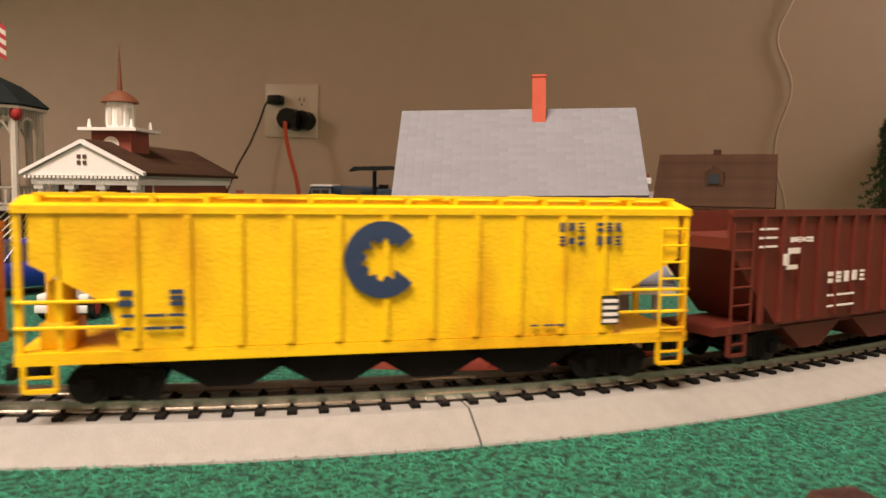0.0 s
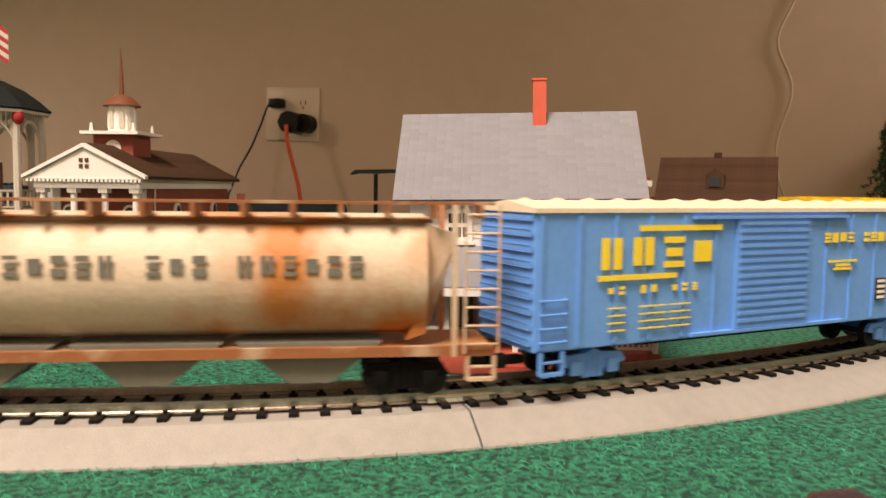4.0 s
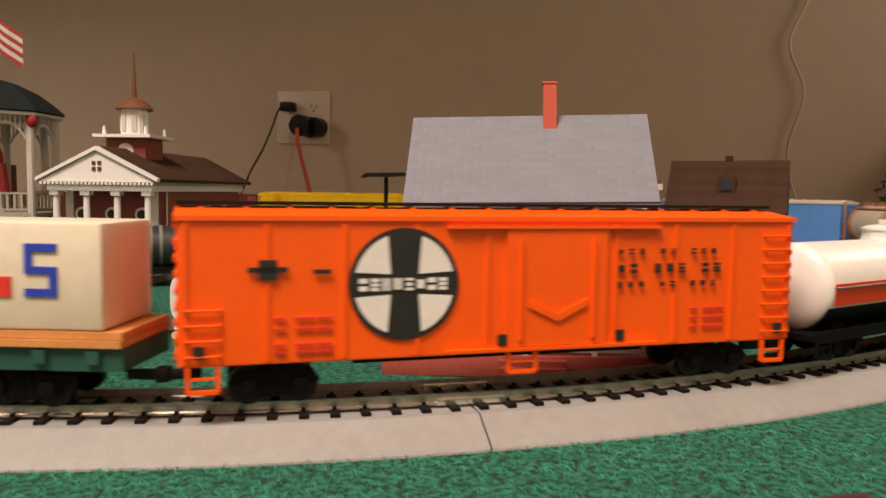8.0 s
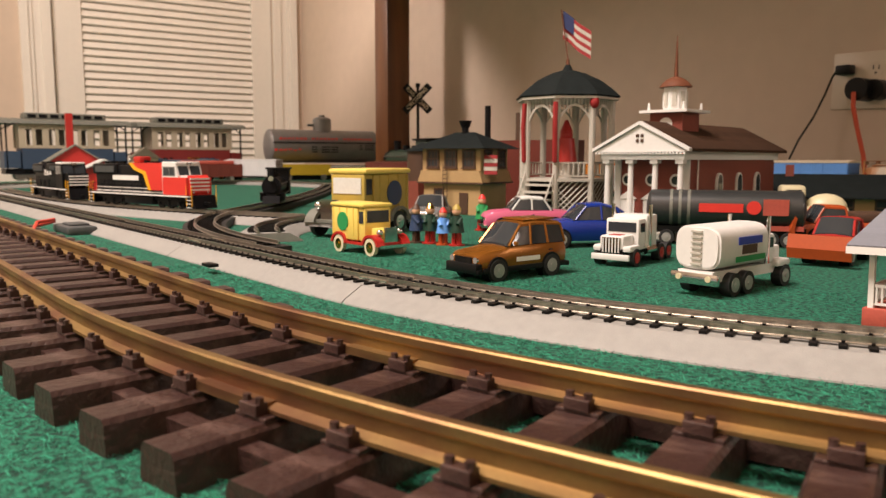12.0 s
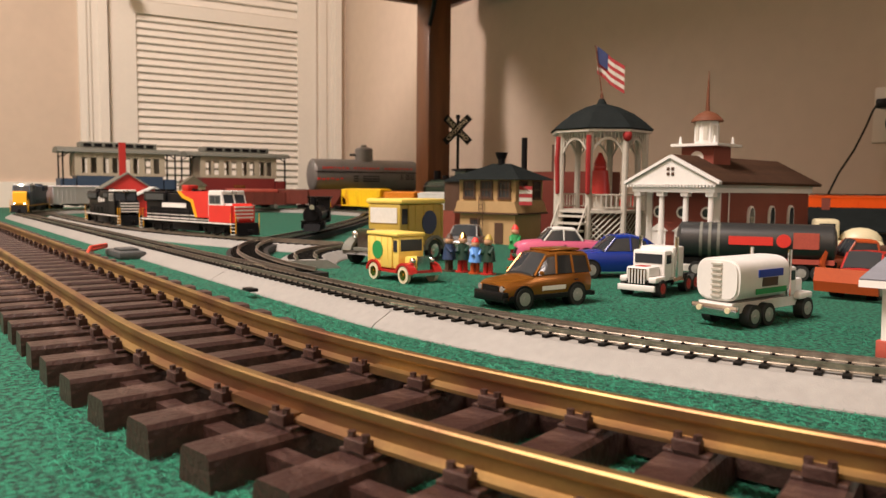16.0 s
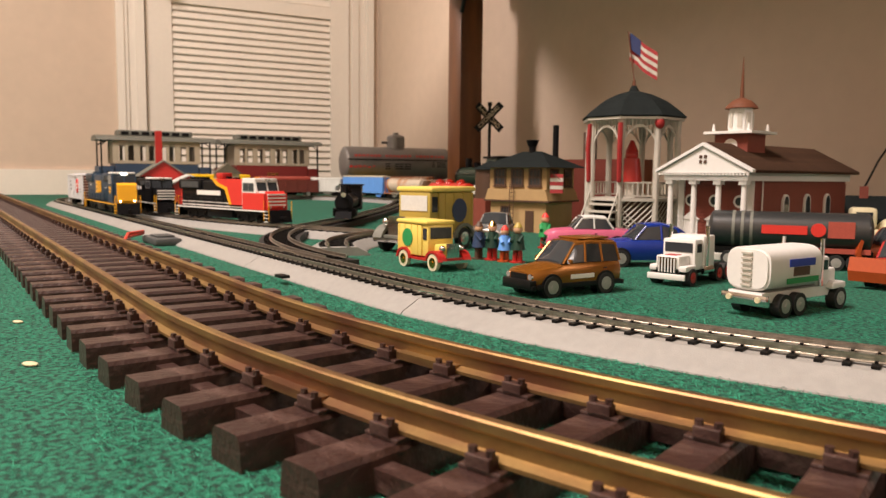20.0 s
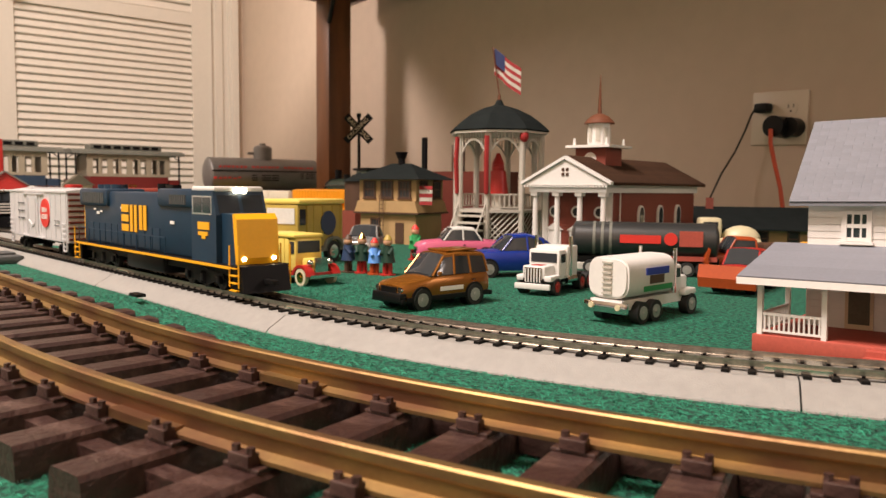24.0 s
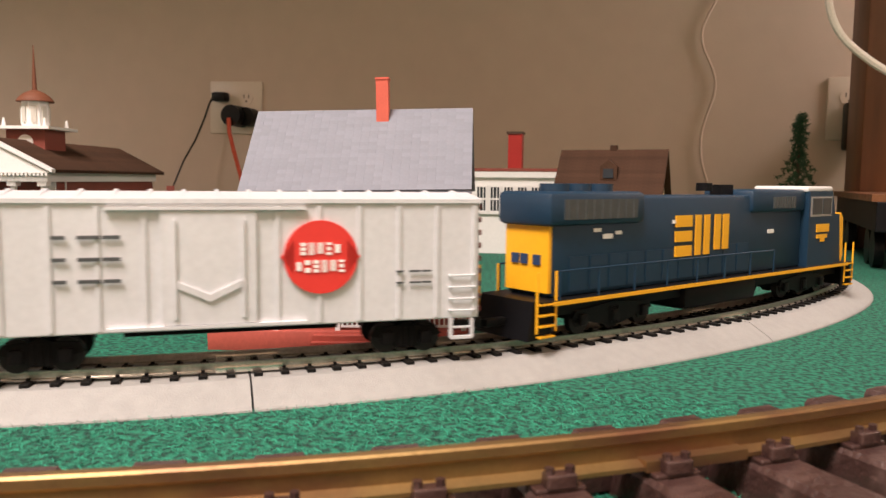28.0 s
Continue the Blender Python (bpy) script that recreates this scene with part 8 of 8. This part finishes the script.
def tow():
    c = thing("toy_tow_truck", pose(0.276, -0.487, 0, 0, 0, 40), "cream vintage toy truck with dark tyres", "toy truck", "toy vehicles on the green mat")
    part("body", bx(-0.034, 0.030, -0.016, 0.016, 0.010, 0.026, bev=0.003), M["cream"], c)
    part("cab", bx(-0.030, -0.008, -0.014, 0.014, 0.026, 0.046, bev=0.003), M["cream"], c)
    part("cab_window", bx(-0.026, -0.012, -0.0143, 0.0143, 0.033, 0.042), M["glass"], c, "", False)
    bm = B()
    ball(bm, (0.012, 0, 0.024), 0.018, 1.1, 0.8, 0.8)
    part("bonnet", bm, M["cream"], c)
    toy_wheels(c, (-0.020, 0.020), 0.034, 0.0100)


tow()


# ---- figurines: plain shapes ----
def figurine(x, y, h, coat, legs, hat, label, lean=0):
    bm = B()
    cyl(bm, (0, 0, 0), (0, 0, 0.0012), h * 0.20, 12)
    for s in (-1, 1):
        cyl(bm, (0, s * h * 0.07, 0.001), (0, s * h * 0.06, h * 0.36), h * 0.065, 8)
    cyl(bm, (0, 0, h * 0.32), (0, 0, h * 0.72), h * 0.19, 12, h * 0.12)
    ball(bm, (0, 0, h * 0.82), h * 0.115, u=10, v=8)
    cyl(bm, (0, 0, h * 0.88), (0, 0, h * 1.0), h * 0.115, 10, h * 0.04)
    for s in (-1, 1):
        cyl(bm, (0, s * h * 0.12, h * 0.66), (h * 0.16, s * h * 0.10, h * 0.52), h * 0.05, 8)
    me = mesh_of("figurine", bm, coat, True)
    me.materials.append(legs)
    me.materials.append(hat)
    me.materials.append(M["skin"])
    for p in me.polygons:
        z = p.center.z / h
        p.material_index = 1 if z < 0.33 else (2 if z > 0.88 else (3 if z > 0.74 else 0))
    ob = new("figurine", me)
    ob.matrix_world = pose(x, y, 0, 0, 0, -40 + lean)
    return tagged(ob, label, "figurine", "small painted figurines")


figurine(0.144, -0.858, 0.033, M["navy"], M["brown_trim"], M["brown_trim"], "painted figurine in a blue coat", 60)
figurine(0.155, -0.851, 0.034, M["print_green"], M["red"], M["gold"], "painted figurine in a green coat and red trousers")
figurine(0.170, -0.848, 0.031, M["blue_car"], M["orange_plow"], M["print_red"], "painted figurine in a blue and orange coat", 20)
figurine(0.181, -0.842, 0.034, M["print_green"], M["red"], M["van_olive"], "painted figurine in green and red", -20)
figurine(0.082, -0.742, 0.036, M["green_print"], M["red"], M["print_red"], "painted figurine in green with a red hat")

# ---- wall outlets, plugs and cords ----
def outlet(name, m, w, h, gangs, label):
    o = thing(name, m, label, "outlet")
    part("plate", bx(-w / 2, w / 2, -0.004, 0.0, -h / 2, h / 2, bev=0.0015), M["plate"], o)
    for gx in gangs:
        for z in (-h * 0.18, h * 0.18):
            bm = B()
            cyl(bm, (gx, -0.0052, z), (gx, -0.003, z), 0.0115, 24)
            s = part("socket", bm, M["plate"], o)
            for d in (-0.0042, 0.0042):
                part("slot", bx(gx + d - 0.0007, gx + d + 0.0007, -0.0055, -0.0050, z, z + 0.006), M["black"], s, "", False)
            bm = B()
            cyl(bm, (gx, -0.0055, z - 0.005), (gx, -0.0050, z - 0.005), 0.0016, 10)
            part("ground_hole", bm, M["black"], s)
        part("screw", bx(gx - 0.0015, gx + 0.0015, -0.0048, -0.0038, -0.0015, 0.0015), M["steel"], o, "", False)
    return o


outlet("wall_outlet", pose(0.062, -0.0005, 0.1915, 0, 1.5, 0), 0.094, 0.086, (-0.020, 0.020), "ivory double wall outlet with two plugs in it")
pl = thing("black_plug", pose(0.0137, 0, -0.0023), "small black plug with a thin black cord", "plug")
part("plug_body", bx(0.016, 0.039, -0.026, -0.006, 0.203, 0.218, bev=0.003), M["black"], pl)
bm = B()
tube(bm, [(0.017, -0.020, 0.211), (0.012, -0.024, 0.200), (0.005, -0.028, 0.176), (-0.010, -0.032, 0.140), (-0.028, -0.040, 0.105), (-0.040, -0.055, 0.060), (-0.046, -0.060, 0.0045)], 0.0016)
part("cord", bm, M["black"], pl)
ad = thing("black_adapter", pose(0.0225, 0, -0.0013), "round black adapter with an orange cord", "plug")
bm = B()
cyl(bm, (0.052, -0.045, 0.177), (0.052, -0.006, 0.177), 0.017, 24)
cyl(bm, (0.070, -0.030, 0.176), (0.070, -0.006, 0.176), 0.015, 24)
part("adapter_body", bm, M["black"], ad)
bm = B()
tube(bm, [(0.051, -0.048, 0.172), (0.054, -0.052, 0.150), (0.062, -0.053, 0.120), (0.074, -0.054, 0.080), (0.082, -0.056, 0.040), (0.086, -0.060, 0.0048)], 0.0033, 8)
part("cord", bm, M["orange_cord"], ad, "orange extension cord")
outlet("wall_outlet", pose(0.990, -0.0005, 0.178), 0.055, 0.086, (0.0,), "ivory wall outlet with a black charger")
bm = bx(0.982, 1.012, -0.040, -0.006, 0.120, 0.185, bev=0.004)
tagged(solid("black_charger", bm, M["black"]), "black charger plugged into the wall outlet", "charger")
bm = B()
pts = []
for k in range(73):
    z = 0.002 + 0.70 * k / 72
    pts.append((0.806 + 0.0095 * math.sin(z * 41 - 0.59) + 0.002 * math.sin(z * 61), -0.004, z))
tube(bm, pts, 0.0016)
tagged(solid("white_wall_cord", bm, M["wall"]), "thin cream cord running down the wall", "cord")
bm = B()
way = [(0.878, -0.36, 0.560), (0.878, -0.36, 0.560), (0.880, -0.36, 0.400), (0.876, -0.36, 0.300), (0.880, -0.36, 0.250), (0.890, -0.36, 0.220), (0.910, -0.36, 0.198), (0.943, -0.36, 0.175), (0.998, -0.35, 0.150), (1.068, -0.33, 0.100), (1.118, -0.30, 0.030), (1.138, -0.28, 0.004), (1.138, -0.28, 0.004)]
pts = []
for k in range(1, len(way) - 2):
    a, b2, c, d = (Vector(p) for p in way[k - 1:k + 3])
    for q in range(6):
        f = q / 6
        pts.append(tuple(0.5 * (2 * b2 + (c - a) * f + (2 * a - 5 * b2 + 4 * c - d) * f * f + (3 * b2 - a - 3 * c + d) * f ** 3)))
pts.append(way[-2])
tube(bm, pts, 0.0036, 8)
tagged(solid("white_power_cord", bm, M["white_cord"]), "thick white power cord hanging by the table leg", "cord")

# ---- fir tree and other greenery ----
def fir(x, y, h, r):
    t = thing("fir_tree", pose(x, y, 0), "small bottle-brush fir tree with dark green needles", "tree")
    bm = B()
    cyl(bm, (0, 0, 0), (0, 0, h * 0.95), h * 0.022, 8, h * 0.006)
    part("trunk", bm, M["bark"], t)
    rnd = random.Random(4)
    bm = B()
    for k in range(64):
        f = 0.16 + 0.84 * k / 63
        z = h * f
        rr = r * (1.05 - f) ** 0.85 * rnd.uniform(0.6, 1.05) if f < 0.72 else r * 0.18
        a = k * 2.4
        n = 6
        for q in range(n):
            g2 = (q + 1) / n
            c = (rr * g2 * math.cos(a), rr * g2 * math.sin(a), z - 0.10 * rr * g2 + 0.004 * math.sin(q))
            for w in range(7):
                d = Vector((rnd.gauss(0, 1), rnd.gauss(0, 1), rnd.gauss(0, 0.8))).normalized()
                cyl(bm, c, Vector(c) + d * h * 0.032, h * 0.0055, 3, 0.0002)
    tagged(part("crown", bm, M["leaf"], t, "", False), kind="stuff")


fir(0.9066, -0.125, 0.1585, 0.045)
can = thing("platform_canopy", pose(0.352, -0.395, 0, 0, 0, 10), "dark umbrella-shaped platform canopy on a thin post", "canopy")
bm = B()
cyl(bm, (0, 0, 0), (0, 0, 0.088), 0.0022, 8)
part("post", bm, M["loco_black"], can)
bm = B()
prism(bm, [(-0.026, 0.087), (-0.020, 0.092), (0.020, 0.093), (0.026, 0.088), (0.020, 0.0895), (0, 0.0885), (-0.020, 0.0885)], "y", -0.012, 0.012)
part("canopy_top", bm, M["slate"], can, "", False)

# a large car and a toolbox by the right-hand leg
gc = thing("large_flatcar", pose(0.962, -0.30, 0, 0, 0, 82), "black large scale flatcar with a brown wooden deck", "freight car")
part("body", bx(-0.16, 0.16, -0.034, 0.034, 0.034, 0.060, bev=0.001), M["loco_black"], gc, "", False)
for k in range(16):
    part("deck_plank", bx(-0.160 + k * 0.020, -0.1408 + k * 0.020, -0.038, 0.038, 0.060, 0.066), M["wood"], gc, "", False)
for k in range(6):
    part("stake_pocket", bx(-0.145 + k * 0.055, -0.137 + k * 0.055, -0.0372, -0.034, 0.044, 0.058), M["loco_black"], gc, "", False)
for y in (-0.026, 0.026):
    for x in (-0.115, -0.08, 0.08, 0.115):
        bm = B()
        cyl(bm, (x, y - 0.004, 0.017), (x, y + 0.004, 0.017), 0.017, 18)
        part("wheel", bm, M["loco_black"], gc)

# ---- felt fibres and bits of litter on the mat ----
rnd = random.Random(2)
verts, faces = [], []
mats = []
for k in range(90000):
    if k < 66000:
        x, y = rnd.uniform(0.18, 0.95), rnd.uniform(-1.19, -0.90)
    else:
        x, y = rnd.uniform(-0.15, 0.72), rnd.uniform(-1.26, -0.80)
    dx, dy = x - CG.x, y - CG.y
    a = rnd.uniform(0, math.tau)
    l = rnd.uniform(0.0008, 0.0026)
    z = rnd.uniform(0.0001, 0.0007)
    ex, ey = x + l * math.cos(a), y + l * math.sin(a)
    b2 = a + rnd.uniform(0.4, 1.2)
    fx, fy = ex + l * 0.6 * math.cos(b2), ey + l * 0.6 * math.sin(b2)
    w = rnd.uniform(0.00004, 0.00009)
    i0 = len(verts)
    for px, py, pz in ((x, y, 0.0), (ex, ey, z + 0.0004), (fx, fy, 0.0001)):
        verts += [(px - w * math.sin(a), py + w * math.cos(a), pz), (px + w * math.sin(a), py - w * math.cos(a), pz + 0.0001)]
    faces += [(i0, i0 + 1, i0 + 3, i0 + 2), (i0 + 2, i0 + 3, i0 + 5, i0 + 4)]
    mats += [k % 3 == 0] * 2
me = bpy.data.meshes.new("felt_fibres")
me.from_pydata(verts, [], faces)
me.materials.append(M["felt_blade"])
me.materials.append(M["felt_dark"])
me.polygons.foreach_set("material_index", [int(v) for v in mats])
tagged(new("felt_fibres", me), "loose green fibres of the felt mat", "", "", "stuff")
for x, y, s in ((0.735, -1.02, 0.004), (0.43, -1.005, 0.003), (0.395, -1.205, 0.003), (0.30, -1.21, 0.0025)):
    bm = B()
    ball(bm, (0, 0, s * 0.25), s, 1.4, 0.8, 0.25, 8, 5)
    tagged(solid("crumb", bm, M["cream"], pose(x, y, 0, 0, 0, 30)), "pale crumb lying on the felt", "crumb")
bm = B()
cyl(bm, (0, 0, 0.0), (0, 0, 0.004), 0.006, 16)
tagged(solid("red_button", bm, M["red"], pose(0.628, -1.085, 0.0)), "flat red plastic disc between the ties", "disc")


motions()
